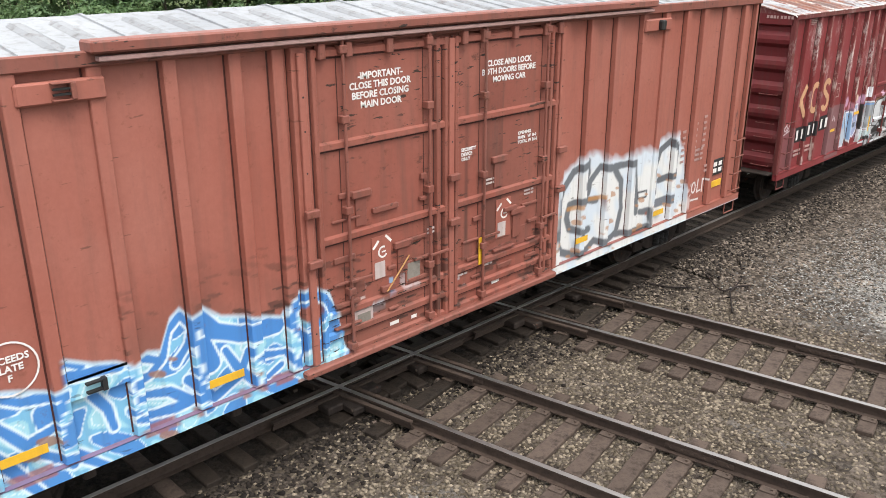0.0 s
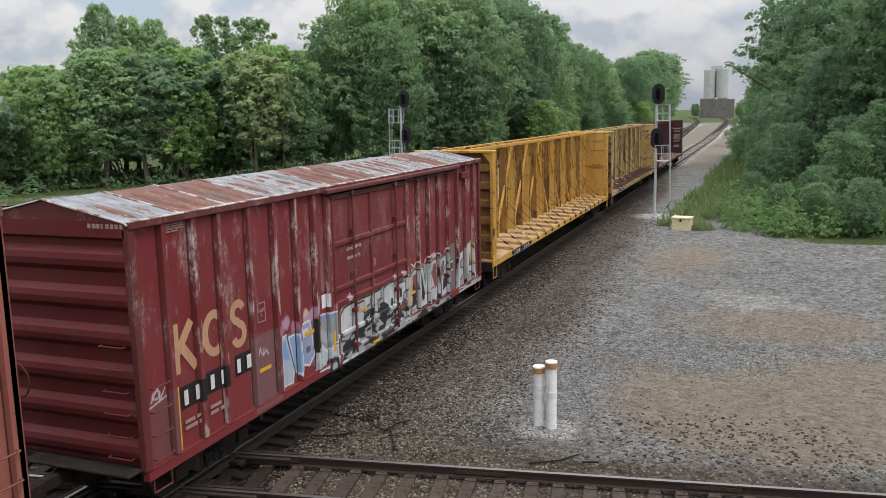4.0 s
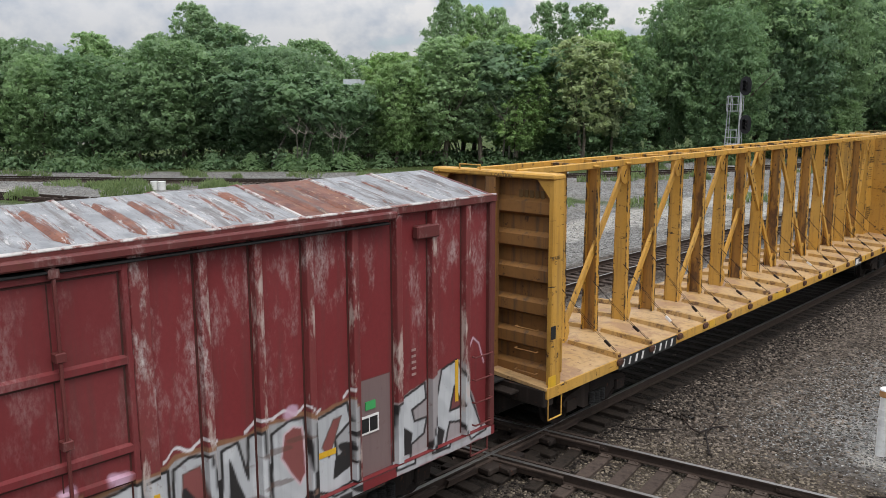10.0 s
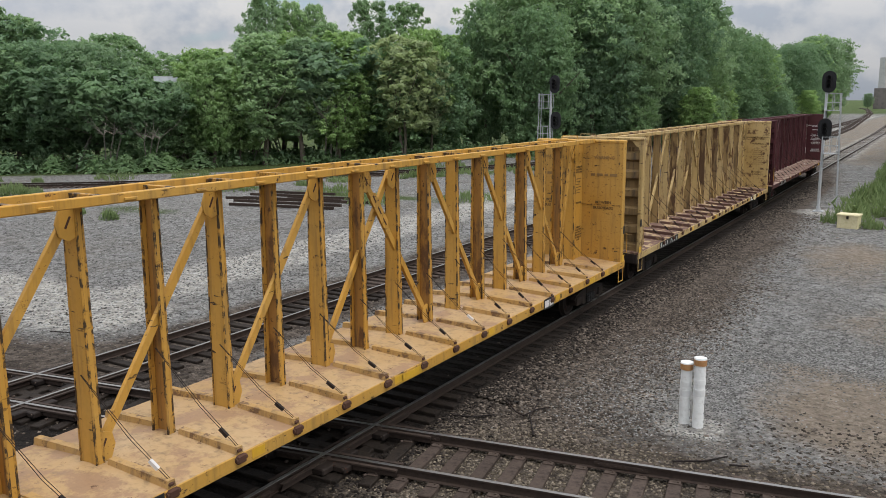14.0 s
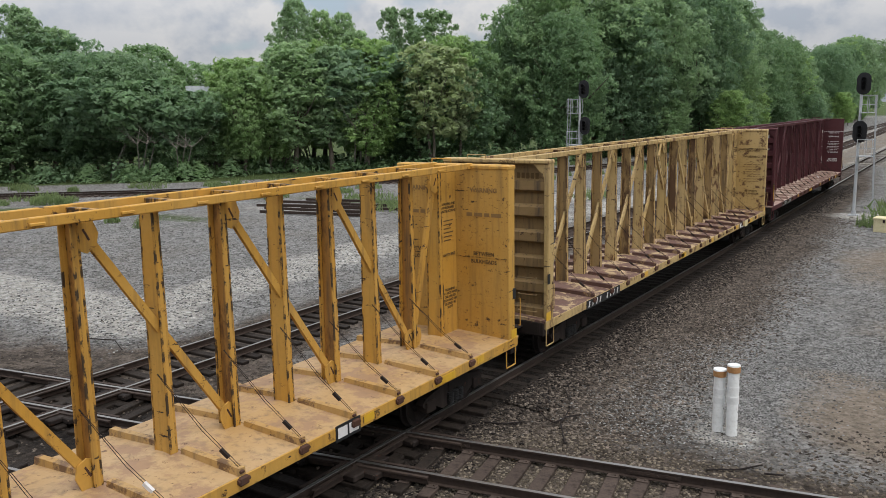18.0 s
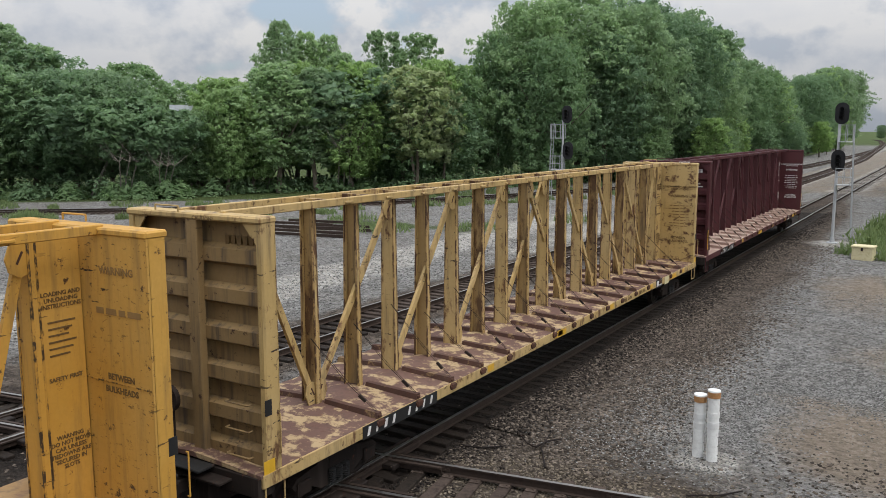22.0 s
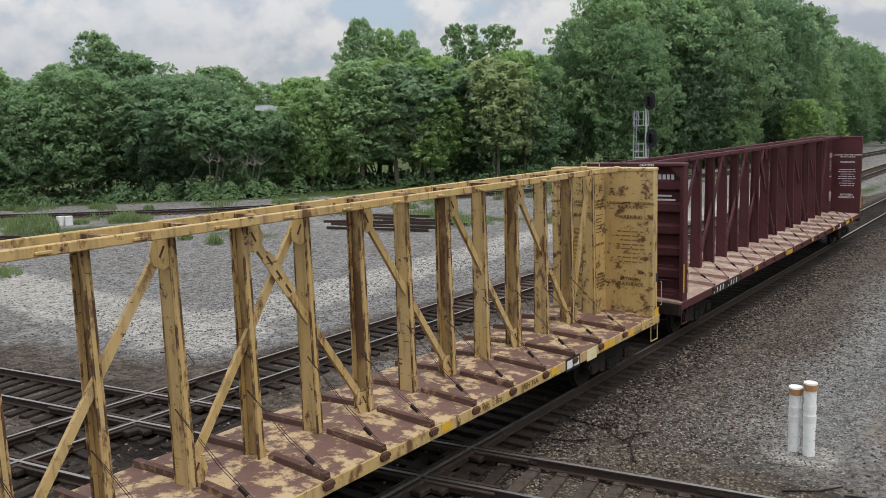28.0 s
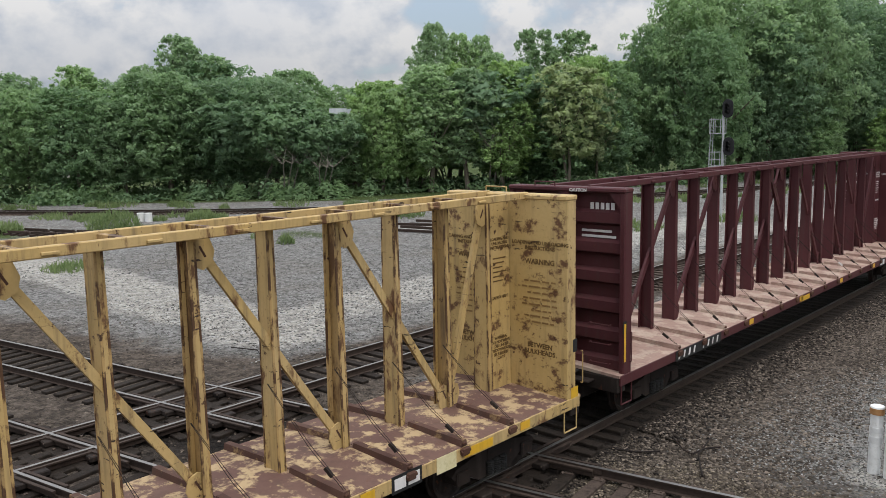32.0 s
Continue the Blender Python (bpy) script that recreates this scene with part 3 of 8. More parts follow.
def curve_line():
    """The far curved line in front of the woods, points of its middle."""
    pts = []
    knots = [(-140, -8), (-90, 13), (-64.3, 28.4), (-53.4, 35.6), (-42.2, 45.5), (-33.3, 58.5), (-26.5, 72), (-21.0, 88), (-17.0, 106), (-14.2, 130), (-12.9, 165), (-12.6, 240), (-14, 340)]
    for i in range(len(knots) - 1):
        p0, p1, p2, p3 = (Vector(knots[max(0, min(len(knots) - 1, i + k))]) for k in (-1, 0, 1, 2))
        for s in range(6):
            u = s / 6
            pts.append(0.5 * ((2 * p1) + (p2 - p0) * u + (2 * p0 - 5 * p1 + 4 * p2 - p3) * u * u + (3 * p1 - p0 - 3 * p2 + p3) * u**3))
    return [(p.x, p.y, 0.0) for p in pts]


FAR_CURVE = curve_line()


def track_gap(x, y):
    """Distance to the middle of the nearest track."""
    d = np.minimum(np.abs(x), np.abs(x - SECOND_X))
    for at in CROSS_AT:
        d = np.minimum(d, np.abs(y - at - CROSS_SLOPE * x) / 1.014)
    for p in FAR_CURVE[::2]:
        d = np.minimum(d, np.hypot(x - p[0], y - p[1]))
    return d


def rolling(x, y):
    """Smooth unevenness, about -1 to 1."""
    return (np.sin(x * 0.31 + 1.3 * np.sin(y * 0.17)) + np.sin(y * 0.27 + 1.7 * np.sin(x * 0.13 + 2)) + 0.6 * np.sin(x * 0.9 + y * 0.7)) / 2.6


def ground_height(x, y):
    d = track_gap(x, y)
    near = np.clip((3.4 - d) / 1.6, 0, 1)
    return -0.30 + 0.05 * rolling(x, y) * (1 - near) + near * 0.045 + 0.066 * np.clip((2.6 - np.abs(x)) / 0.8, 0, 1) * (np.abs(y - 9.5) > 5.5)


def blob(x, y, cx, cy, rx, ry):
    return np.clip(1.25 - np.hypot((x - cx) / rx, (y - cy) / ry), 0, 1)


def build_ground():
    xs = np.concatenate([[-2500, -900, -400, -220, -150], np.arange(-110, -26, 2.0), np.arange(-26, 22, 0.75), np.arange(22, 60, 3.0), [80, 130, 250, 600, 2500]])
    ys = np.concatenate([[-1500, -400, -120, -50, -20, -8], np.arange(-4, 62, 0.75), np.arange(62, 150, 3.0), [160, 190, 240, 320, 450, 700, 1200, 2500, 4500]])
    gx, gy = np.meshgrid(xs, ys)
    x, y = gx.ravel(), gy.ravel()
    z = ground_height(x, y)
    nx, ny = len(xs), len(ys)
    a = (np.arange(ny - 1)[:, None] * nx + np.arange(nx - 1)).ravel()
    me = bpy.data.meshes.new("ground")
    me.from_pydata(np.stack([x, y, z], 1).tolist(), [], np.stack([a, a + 1, a + nx + 1, a + nx], 1).tolist())
    d = track_gap(x, y)
    ballast = np.clip(1.35 - d / 2.4, 0, 1)
    ballast = np.maximum(ballast, np.clip(1.25 - np.abs(x - 1.4) / 3.9 - 0.009 * np.clip(y - 24, 0, 40), 0, 1) * (y > 12) * (y < 140))
    ballast = np.where(y > 70, ballast * np.clip((100 - y) / 30, 0.25, 1), ballast)
    ballast = np.maximum(ballast, 1.0 * blob(x, y, -13, 8, 16, 6.0))
    # along the main rails red passes 1: grease plus the train's painted shade
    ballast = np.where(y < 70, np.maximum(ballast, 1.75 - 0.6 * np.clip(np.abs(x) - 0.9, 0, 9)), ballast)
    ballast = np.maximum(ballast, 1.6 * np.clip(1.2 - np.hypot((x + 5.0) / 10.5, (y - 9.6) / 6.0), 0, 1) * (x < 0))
    ballast = np.maximum(ballast, 0.62 * blob(x, y, 3.5, 15, 6, 5))
    pale = np.maximum.reduce([0.62 * blob(x, y, -27, 40, 9, 4), 0.8 * blob(x, y, 4.5, 51, 3.2, 2.2), 0.95 * blob(x, y, 5.8, 15.9, 1.15, 0.75), 0.56 * blob(x, y, 4.6, 17.0, 1.2, 1.3), 0.5 * blob(x, y, 9.5, 29, 3.0, 4.0),
                              0.6 * blob(x, y, -60, 22, 24, 4), 0.55 * blob(x, y, -40, 60, 10, 5), 0.66 * blob(x, y, -10, 60, 3.0, 40)])
    band = np.clip(1.35 - np.abs(y - 15.9 - 0.05 * (-x - 12)) / 2.3, 0, 1) * np.clip((x + 40) / 6, 0, 1) * np.clip((-9.2 - x) / 2, 0, 1)
    beside = np.clip(1.15 - np.abs(x + 13.4 + 0.05 * (y - 20)) / 2.6, 0, 0.85) * np.clip((y - 13) / 3, 0, 1) * np.clip((66 - y) / 12, 0, 1)
    track_off = np.minimum(np.abs(x), np.abs(x - SECOND_X - np.where(y > 130, (130 - y) * 0.03, 0)))
    pale = np.maximum.reduce([pale, band, beside, 0.62 * np.clip(1.6 - track_off / 1.9, 0, 1) * np.clip((y - 80) / 20, 0, 1)])
    line = [Vector(p) for p in FAR_CURVE]
    woods = np.zeros_like(x)
    for p, q in zip(line[6::3], line[9::3]):  # beyond the far curve it is overgrown
        t = Vector((q.x - p.x, q.y - p.y))
        n = Vector((-t.y, t.x)).normalized()
        across = (x - p.x) * n.x + (y - p.y) * n.y
        along = ((x - p.x) * t.x + (y - p.y) * t.y) / t.length_squared
        woods = np.where((along > -0.3) & (along < 1.3), np.maximum(woods, np.clip((across - 8.0) / 5, 0, 1)), woods)
    woods = np.maximum(woods, np.clip((x - 7.6 - np.maximum(0, 49 - y) * 0.5) / 3, 0, 1) * (y > 43))
    woods = np.maximum(woods, 0.56 * blob(x, y, 6.2, 62, 1.6, 12))
    woods = np.maximum(woods, 0.9 * np.clip((x - 4.4 - 0.2 * np.clip(72 - y, 0, 40)) / 2.0, 0, 1) * np.clip((y - 62) / 8, 0, 1) * (x < 40))
    woods = np.maximum(woods, 0.8 * ((x < -160) | (y > 330) | (x > 70)))
    woods = np.maximum.reduce([woods, 0.75 * blob(x, y, -50, 21, 6, 2.5), 0.7 * blob(x, y, -45, 30, 4, 5), 0.62 * blob(x, y, -32, 33, 6, 2), 0.7 * blob(x, y, -24, 46, 14, 2.5), 0.6 * blob(x, y, -3.6, 70, 1.2, 40)])
    layer = me.color_attributes.new("zone", "FLOAT_COLOR", "POINT")
    earth = np.maximum.reduce([1.2 * blob(x, y, 10.6, 18.2, 4.6, 3.4), 1.1 * blob(x, y, 14.5, 19.5, 6, 5), 0.6 * blob(x, y, 7.3, 20.5, 2.2, 1.4), 0.7 * blob(x, y, 10.5, 26, 5, 4), 0.7 * blob(x, y, 7, 36, 3, 8), 0.6 * blob(x, y, 9.5, 13.5, 6, 2), 0.55 * np.clip((y - 72) / 25, 0, 1) * (x > -10) * (x < 5)])
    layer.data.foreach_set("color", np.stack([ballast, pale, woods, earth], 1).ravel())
    me.materials.append(GROUND)
    me.polygons.foreach_set("use_smooth", [True] * len(me.polygons))
    return tagged(new("ground", me), "grey and brown gravel rail yard ground with weeds", "ground", kind="structure")


build_ground()

# ---------- tracks ----------
RAIL_WEB = [(-0.07, -0.172), (0.07, -0.172), (0.07, -0.160), (0.012, -0.148), (0.010, -0.045), (0.036, -0.036), (0.036, -0.006), (-0.036, -0.006), (-0.036, -0.036), (-0.010, -0.045), (-0.012, -0.148), (-0.07, -0.160)]
RAIL_TOP = [(-0.036, -0.006), (0.036, -0.006), (0.034, -0.001), (0.024, 0.0), (-0.024, 0.0), (-0.034, -0.001)]
TIE_MESHES, GREASY_SHADED_TIES = [], []
for k in range(4):
    rnd = random.Random(40 + k)
    s = Shape().box(-1.28 + rnd.uniform(-0.06, 0.06), 1.28 + rnd.uniform(-0.06, 0.06), -0.115, 0.115, -0.36, -0.180, 0.014)
    TIE_MESHES.append(s.mesh("tie", TIE_WOOD))
    GREASY_SHADED_TIES.append(s.mesh("tie", GREASY_SHADED_TIE))
PLATE_MESH = Shape().box(-0.18, 0.18, -0.095, 0.095, -0.186, -0.168, 0.004).box(-0.135, -0.105, -0.06, -0.03, -0.17, -0.145).box(0.105, 0.135, 0.03, 0.06, -0.17, -0.145).mesh("tie_plate", PLATE_RUST)
JOINT_MESH = Shape().box(0.012, 0.034, -0.46, 0.46, -0.13, -0.05, 0.006)
for k in range(6):
    JOINT_MESH.tube((0.03, -0.38 + k * 0.152, -0.09), (0.06, -0.38 + k * 0.152, -0.09), 0.016, 0.016, 6)
JOINT_MESH = JOINT_MESH.mesh("joint_bar", RAIL_RUST)


def track(name, label, path, gap=0.5, drop=0.0, plates=None, ties=None, joints=(), greasy=lambda c: False):
    """A line of rails on ties along points of its middle. ties: stretch of the way with ties of their own; the rest is
    joined. greasy: where ties are near-black, for grease and the train's shade.
    """
    line = tagged(new(name), label, "railway track", kind="structure")
    line.empty_display_size = 0.2
    for side in (-0.7525, 0.7525):
        web = part("rail", Shape().sweep([(a + side, b - drop) for a, b in RAIL_WEB], path), RAIL_RUST, line)
        part("rail_head", Shape().sweep([(a + side, b - drop) for a, b in RAIL_TOP], path), RAIL_HEAD, web, "shiny worn running surface")
    rnd, far, done = random.Random(name), Shape(), 0.0
    for p, q in zip(path, path[1:]):
        p, q = Vector(p), Vector(q)
        d = q - p
        turn = math.atan2(d.y, d.x) - math.pi / 2
        while done < d.length:
            c = p + d * (done / d.length)
            m = Matrix.Translation((c.x + rnd.uniform(-0.05, 0.05), c.y, c.z - drop + rnd.uniform(-0.012, 0.004))) @ Matrix.Rotation(turn + rnd.uniform(-0.03, 0.03), 4, "Z")
            if ties and ties(c):
                tie = part("tie", rnd.choice(GREASY_SHADED_TIES if greasy(c) else TIE_MESHES), None, line)
                tie.matrix_basis = m
                if plates and plates(c):
                    for side in (-0.7525, 0.7525):
                        part("tie_plate", PLATE_MESH, None, tie).location = (side, 0, 0.008)
            else:
                base = TIE_MESHES[rnd.randrange(4)]
                far.add([tuple(m @ v.co) for v in base.vertices], [tuple(f.vertices) for f in base.polygons])
            done += gap * rnd.uniform(0.93, 1.07)
        done -= d.length
    for c, side, flip in joints:
        base, d = Vector(path[0]), (Vector(path[-1]) - Vector(path[0])).normalized()
        j = part("joint_bar", JOINT_MESH, None, line)
        j.matrix_basis = Matrix.Translation(base + d * c - Vector((0, 0, drop))) @ Matrix.Rotation(math.atan2(d.y, d.x) - math.pi / 2, 4, "Z") @ pose(side, 0, 0, 0, 0, 180 if flip else 0)
    if far.v:
        tagged(part("distant_ties", far, TIE_WOOD, line), kind="stuff")
    return line


MAIN_PATH = [(0, y, 0) for y in (-30, 40, 120)] + [(-0.25, 180, 0), (-2.2, 282, 0), (-5.5, 420, 0), (-12, 540, 0), (-22, 640, 0)]
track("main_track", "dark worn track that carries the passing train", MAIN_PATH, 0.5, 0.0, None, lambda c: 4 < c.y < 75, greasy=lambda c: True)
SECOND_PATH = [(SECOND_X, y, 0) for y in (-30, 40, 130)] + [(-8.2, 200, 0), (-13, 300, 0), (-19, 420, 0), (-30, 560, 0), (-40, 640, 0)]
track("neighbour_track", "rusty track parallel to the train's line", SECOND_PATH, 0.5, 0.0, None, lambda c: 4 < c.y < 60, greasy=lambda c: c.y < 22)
for at in CROSS_AT:
    def spot(x):
        return (x, at + CROSS_SLOPE * x, 0)
    j = [(u, s, f) for u in (62.6, 66.4, 70.3, 74.2) for s, f in ((-0.7525, False), (0.7525, True))]
    track("crossing_track", "rusty track crossing the train's line at an angle on old ties", [spot(-60), spot(16), spot(60)], 0.52, 0.004,
          lambda c: 0.8 < c.x < 14, lambda c: -18 < c.x < 15, j, lambda c: c.x < 1.9)
track("curved_track", "curved connecting track before the woods", FAR_CURVE, 0.55, 0.0, None, None)


def diamond(x, at):
    """Guard rails and castings where two lines cross."""
    frog = tagged(new("crossing_frog"), "dark bolted diamond crossing castings between the rails", "track crossing", kind="structure")
    frog.empty_display_size = 0.2
    d = Vector((1, CROSS_SLOPE, 0)).normalized()
    n = Vector((-d.y, d.x, 0))
    c = Vector((x, at + CROSS_SLOPE * x, 0))
    for side in (-0.7525, 0.7525):
        for inset in (-0.13, 0.13):
            p = c + n * (side + inset)
            part("guard_rail", Shape().sweep([(a, b - 0.012) for a, b in RAIL_WEB[4:]], [tuple(p - d * 2.1), tuple(p + d * 2.1)]), RAIL_RUST, frog)
            y = at + CROSS_SLOPE * x
            part("guard_rail", Shape().sweep([(a + side + inset, b - 0.016) for a, b in RAIL_WEB[4:]], [(x, y - 1.9, 0), (x, y + 1.9, 0)]), RAIL_RUST, frog)
        for other in (-0.7525, 0.7525):
            q = c + n * side + Vector((other, other * CROSS_SLOPE, 0))
            part("casting", Shape().box(q.x - 0.5, q.x + 0.5, q.y - 0.24, q.y + 0.24, -0.17, -0.055, 0.02).box(q.x - 0.24, q.x + 0.24, q.y - 0.5, q.y + 0.5, -0.165, -0.05, 0.02), GRIMY, frog)
            for k in range(5):
                for e in (-0.19, 0.19):
                    part("bolt", Shape().tube((q.x - 0.9 + k * 0.45, q.y + e, -0.09), (q.x - 0.9 + k * 0.45, q.y + e * 1.32, -0.09), 0.022, 0.022, 6), PLATE_RUST, frog)


for x in (0.0, SECOND_X):
    for at in CROSS_AT:
        diamond(x, at)


# ---------- sprayed paint on the box cars ----------
def ragged(y, z, seed=0.0, s=1.0):
    """Cheap smooth noise of place, about -1 to 1."""
    a = np.sin(y * 2.1 * s + seed) * np.cos(z * 2.7 * s - 1.3 * seed) + 0.6 * np.sin(y * 5.3 * s - z * 3.1 * s + 2.1 * seed) + 0.4 * np.sin(y * 11.0 * s + z * 9.0 * s + seed)
    return a / 2.0


def stroke(y, z, pts):
    """Distance to a bent line."""
    best = np.full_like(y, 9.0)
    for (a, b), (c, d) in zip(pts, pts[1:]):
        ly, lz = c - a, d - b
        u = np.clip(((y - a) * ly + (z - b) * lz) / (ly * ly + lz * lz + 1e-9), 0, 1)
        best = np.minimum(best, np.hypot(y - a - u * ly, z - b - u * lz))
    return best


def ring(cy, cz, ry, rz, a0, a1, n=14):
    return [(cy + ry * math.cos(radians(a0 + (a1 - a0) * k / n)), cz + rz * math.sin(radians(a0 + (a1 - a0) * k / n))) for k in range(n + 1)]


class Coat:
    """Colour and cover over places of a wall; later layers go over earlier ones."""

    def __init__(self, n):
        self.c, self.a = np.zeros((n, 3)), np.zeros(n)

    def lay(self, cover, colour):
        cover = np.clip(cover, 0, 1)
        self.c = self.c * (1 - cover[:, None]) + np.asarray(colour)[None, :] * cover[:, None]
        self.a = np.maximum(self.a, cover)

    def done(self):
        shown = np.where(self.a[:, None] > 1e-4, self.c / np.maximum(self.a, 1e-4)[:, None], 0)
        return np.clip(np.concatenate([shown, self.a[:, None]], 1), 0, 1)


def brown_spray(y, z):
    """White letters with grey outlines, and a blue tangle with white lines."""
    k = Coat(len(y))

    def near(*lines):
        return np.minimum.reduce([stroke(y, z, p) for p in lines])

    top = np.interp(y, [10.5, 10.6, 10.96, 11.49, 12.11, 12.64, 13.15, 13.63, 13.78, 14.36, 14.72, 14.85, 14.95], [1.9, 2.44, 2.74, 2.88, 2.71, 2.63, 2.68, 2.60, 2.76, 2.79, 2.46, 1.9, 1.0])
    soft = np.clip((top + 0.05 + 0.08 * ragged(y, z, 1, 2.2) - z) / 0.16, 0, 1) * np.clip((y - 10.46) / 0.08, 0, 1) * np.clip((14.95 - y) / 0.08, 0, 1)
    k.lay(soft, (0.46, 0.51, 0.56))
    k.lay(soft * np.clip((ragged(y, z, 6, 1.1) + 0.35) / 0.3, 0, 1) * np.clip((top - 0.22 - z) / 0.15, 0, 1), (0.55, 0.55, 0.54))
    outline = near([(11.52, 2.70), (11.11, 2.59), (10.84, 2.33), (10.69, 1.95), (10.66, 1.54), (10.85, 1.22), (11.24, 1.08), (11.59, 1.09), (11.80, 1.20)],
                   [(11.52, 2.70), (11.54, 2.50), (11.44, 2.30)],
                   [(11.82, 1.96), (11.30, 2.04), (11.03, 2.03), (10.97, 1.81), (11.05, 1.60), (11.42, 1.45), (11.62, 1.46)],
                   [(11.56, 2.14), (11.60, 2.34), (11.88, 2.54), (12.31, 2.45), (12.56, 2.16), (12.62, 1.64), (12.50, 1.20), (12.19, 1.08), (11.80, 1.20)],
                   [(12.34, 2.47), (12.93, 2.44), (13.03, 1.84), (13.08, 1.46)], [(12.50, 1.16), (13.01, 1.10), (13.58, 1.10), (13.52, 1.40), (13.20, 1.44)])
    k.lay(np.clip((0.082 + 0.014 * ragged(y, z, 4, 3) - outline) / 0.030, 0, 1) * 0.97, (0.100, 0.108, 0.120))
    k.lay(np.clip((0.050 - near([(12.00, 1.94), (12.04, 1.74)])) / 0.04, 0, 1) * 0.8, (0.17, 0.12, 0.14))
    k.lay(np.clip((0.030 - near([(13.09, 1.84), (13.40, 1.82), (13.40, 1.70), (13.12, 1.72), (13.09, 1.84)])) / 0.02, 0, 1), (0.06, 0.066, 0.075))
    k.lay(np.clip((0.082 - near([(13.75, 1.69), (13.70, 2.17), (13.85, 2.52), (14.18, 2.64), (14.43, 2.46), (14.46, 2.09), (14.36, 1.94), (13.87, 1.93)])) / 0.025, 0, 1), (0.095, 0.103, 0.115))
    k.lay(np.clip((0.105 - near([(13.84, 1.47), (14.42, 1.47)])) / 0.025, 0, 1) * 0.95, (0.11, 0.12, 0.14))
    flakes = np.clip((ragged(y * 1.7, z * 4.2, 5) - 0.50) / 0.1, 0, 1) * soft * (z < 2.1)
    k.lay(flakes * 0.75, (0.34, 0.17, 0.08))
    k.lay(np.clip((0.055 - near([(11.0, 1.96), (11.35, 1.93)], [(11.6, 2.02), (12.0, 1.98)])) / 0.03, 0, 1) * 0.8, (0.36, 0.17, 0.05))
    k.lay(np.clip((0.05 - np.maximum(np.abs(y - 13.44), np.abs(z - 1.36))) / 0.03, 0, 1) * 0.8, (0.24, 0.07, 0.04))
    # remains of older paint low on the doors
    for a, b, c, d, hue in ((6.22, 6.50, 1.70, 1.98, (0.50, 0.42, 0.40)), (6.55, 6.85, 1.45, 1.62, (0.40, 0.47, 0.52)), (7.10, 7.48, 1.62, 2.02, (0.36, 0.30, 0.30)), (6.9, 7.0, 1.66, 1.9, (0.20, 0.35, 0.52)), (8.22, 8.42, 1.34, 1.52, (0.46, 0.44, 0.45)), (9.62, 9.95, 1.70, 1.95, (0.17, 0.06, 0.05)), (8.95, 9.3, 1.55, 1.8, (0.20, 0.075, 0.06))):
        patch_ = np.clip(np.minimum(np.minimum(y - a, b - y), np.minimum(z - c, d - z)) / 0.02 + 0.5 * ragged(y, z, a * 3, 4), 0, 1)
        k.lay(patch_ * np.clip((ragged(y, z, b, 3) + 0.35) / 0.3, 0, 1) * 0.85, hue)
    # dark scrapes and knocks low on the doors
    doors = ((y > 3.2) & (y < 10.42)) * np.clip((3.0 - z) / 0.9, 0, 1)
    k.lay(np.clip((ragged(y * 1.3, z * 3.6, 23, 1.2) - 0.36) / 0.10, 0, 1) * doors * 0.8, (0.060, 0.026, 0.020))
    k.lay(np.clip((ragged(y * 0.9, z * 5.5, 29, 1.7) - 0.55) / 0.06, 0, 1) * doors * 0.9, (0.022, 0.015, 0.013))
    k.lay(np.clip((ragged(y * 0.6, z * 0.9, 31, 1.0) + 0.1) / 0.5, 0, 1) * doors * 0.35, (0.110, 0.050, 0.038))
    # small white tag and smears beside it
    tag = near(ring(15.06, 1.52, 0.09, 0.13, 40, 330), ring(15.27, 1.50, 0.07, 0.11, 0, 360), [(15.44, 1.64), (15.42, 1.38), (15.56, 1.40)], [(15.62, 1.36), (15.62, 1.62), (15.74, 1.60)], [(15.2, 1.24), (15.5, 1.22)])
    k.lay(np.clip((0.026 - tag) / 0.012, 0, 1) * 0.9, (0.60, 0.58, 0.57))
    k.lay(np.clip((ragged(y, z, 9, 1.6) - 0.25) / 0.2, 0, 1) * np.clip((0.22 - np.abs(z - 1.22)) / 0.1, 0, 1) * ((y > 14.9) & (y < 15.4)) * 0.6, (0.55, 0.48, 0.46))
    k.lay(np.clip((0.020 - near([(16.62, 2.75), (16.72, 3.10), (16.86, 2.80)], [(16.60, 2.45), (16.80, 2.70), (16.88, 2.40), (16.66, 2.30)], ring(16.75, 2.62, 0.13, 0.2, 30, 300))) / 0.012, 0, 1) * 0.8, (0.05, 0.03, 0.03))
    # the blue tangle
    top = np.interp(y, [-1.0, -0.4, 0.3, 1.0, 1.93, 2.15, 2.47, 2.52, 2.56, 2.86, 3.10, 3.28, 3.46, 3.61, 3.76, 3.89, 3.99, 4.16, 4.39, 4.72, 5.19, 5.32, 5.60, 5.90, 6.02, 6.10, 6.2],
                    [1.9, 2.2, 2.05, 2.3, 2.09, 2.02, 1.89, 1.92, 2.23, 2.08, 2.01, 1.90, 1.98, 1.94, 2.28, 2.37, 2.24, 2.30, 2.11, 2.01, 1.85, 2.03, 2.14, 1.99, 1.63, 1.2, 0.9])
    body = np.clip((top + 0.012 * ragged(y, z, 2, 4) - z) / 0.03, 0, 1)
    k.lay(np.clip((top + 0.03 - z) / 0.05, 0, 1) * 0.9, (0.40, 0.56, 0.66))
    wy = y + 0.20 * np.sin(3.1 * z + 1.1 * y) + 0.10 * np.sin(6.3 * z - 2.4 * y)
    wz = z + 0.17 * np.sin(3.7 * y + 0.6)
    band = np.sin(8.2 * wy + 5.6 * wz) + 0.8 * np.sin(11.5 * wz - 6.4 * wy + 1.0)
    inner = np.clip((top - 0.025 - z) / 0.025, 0, 1)
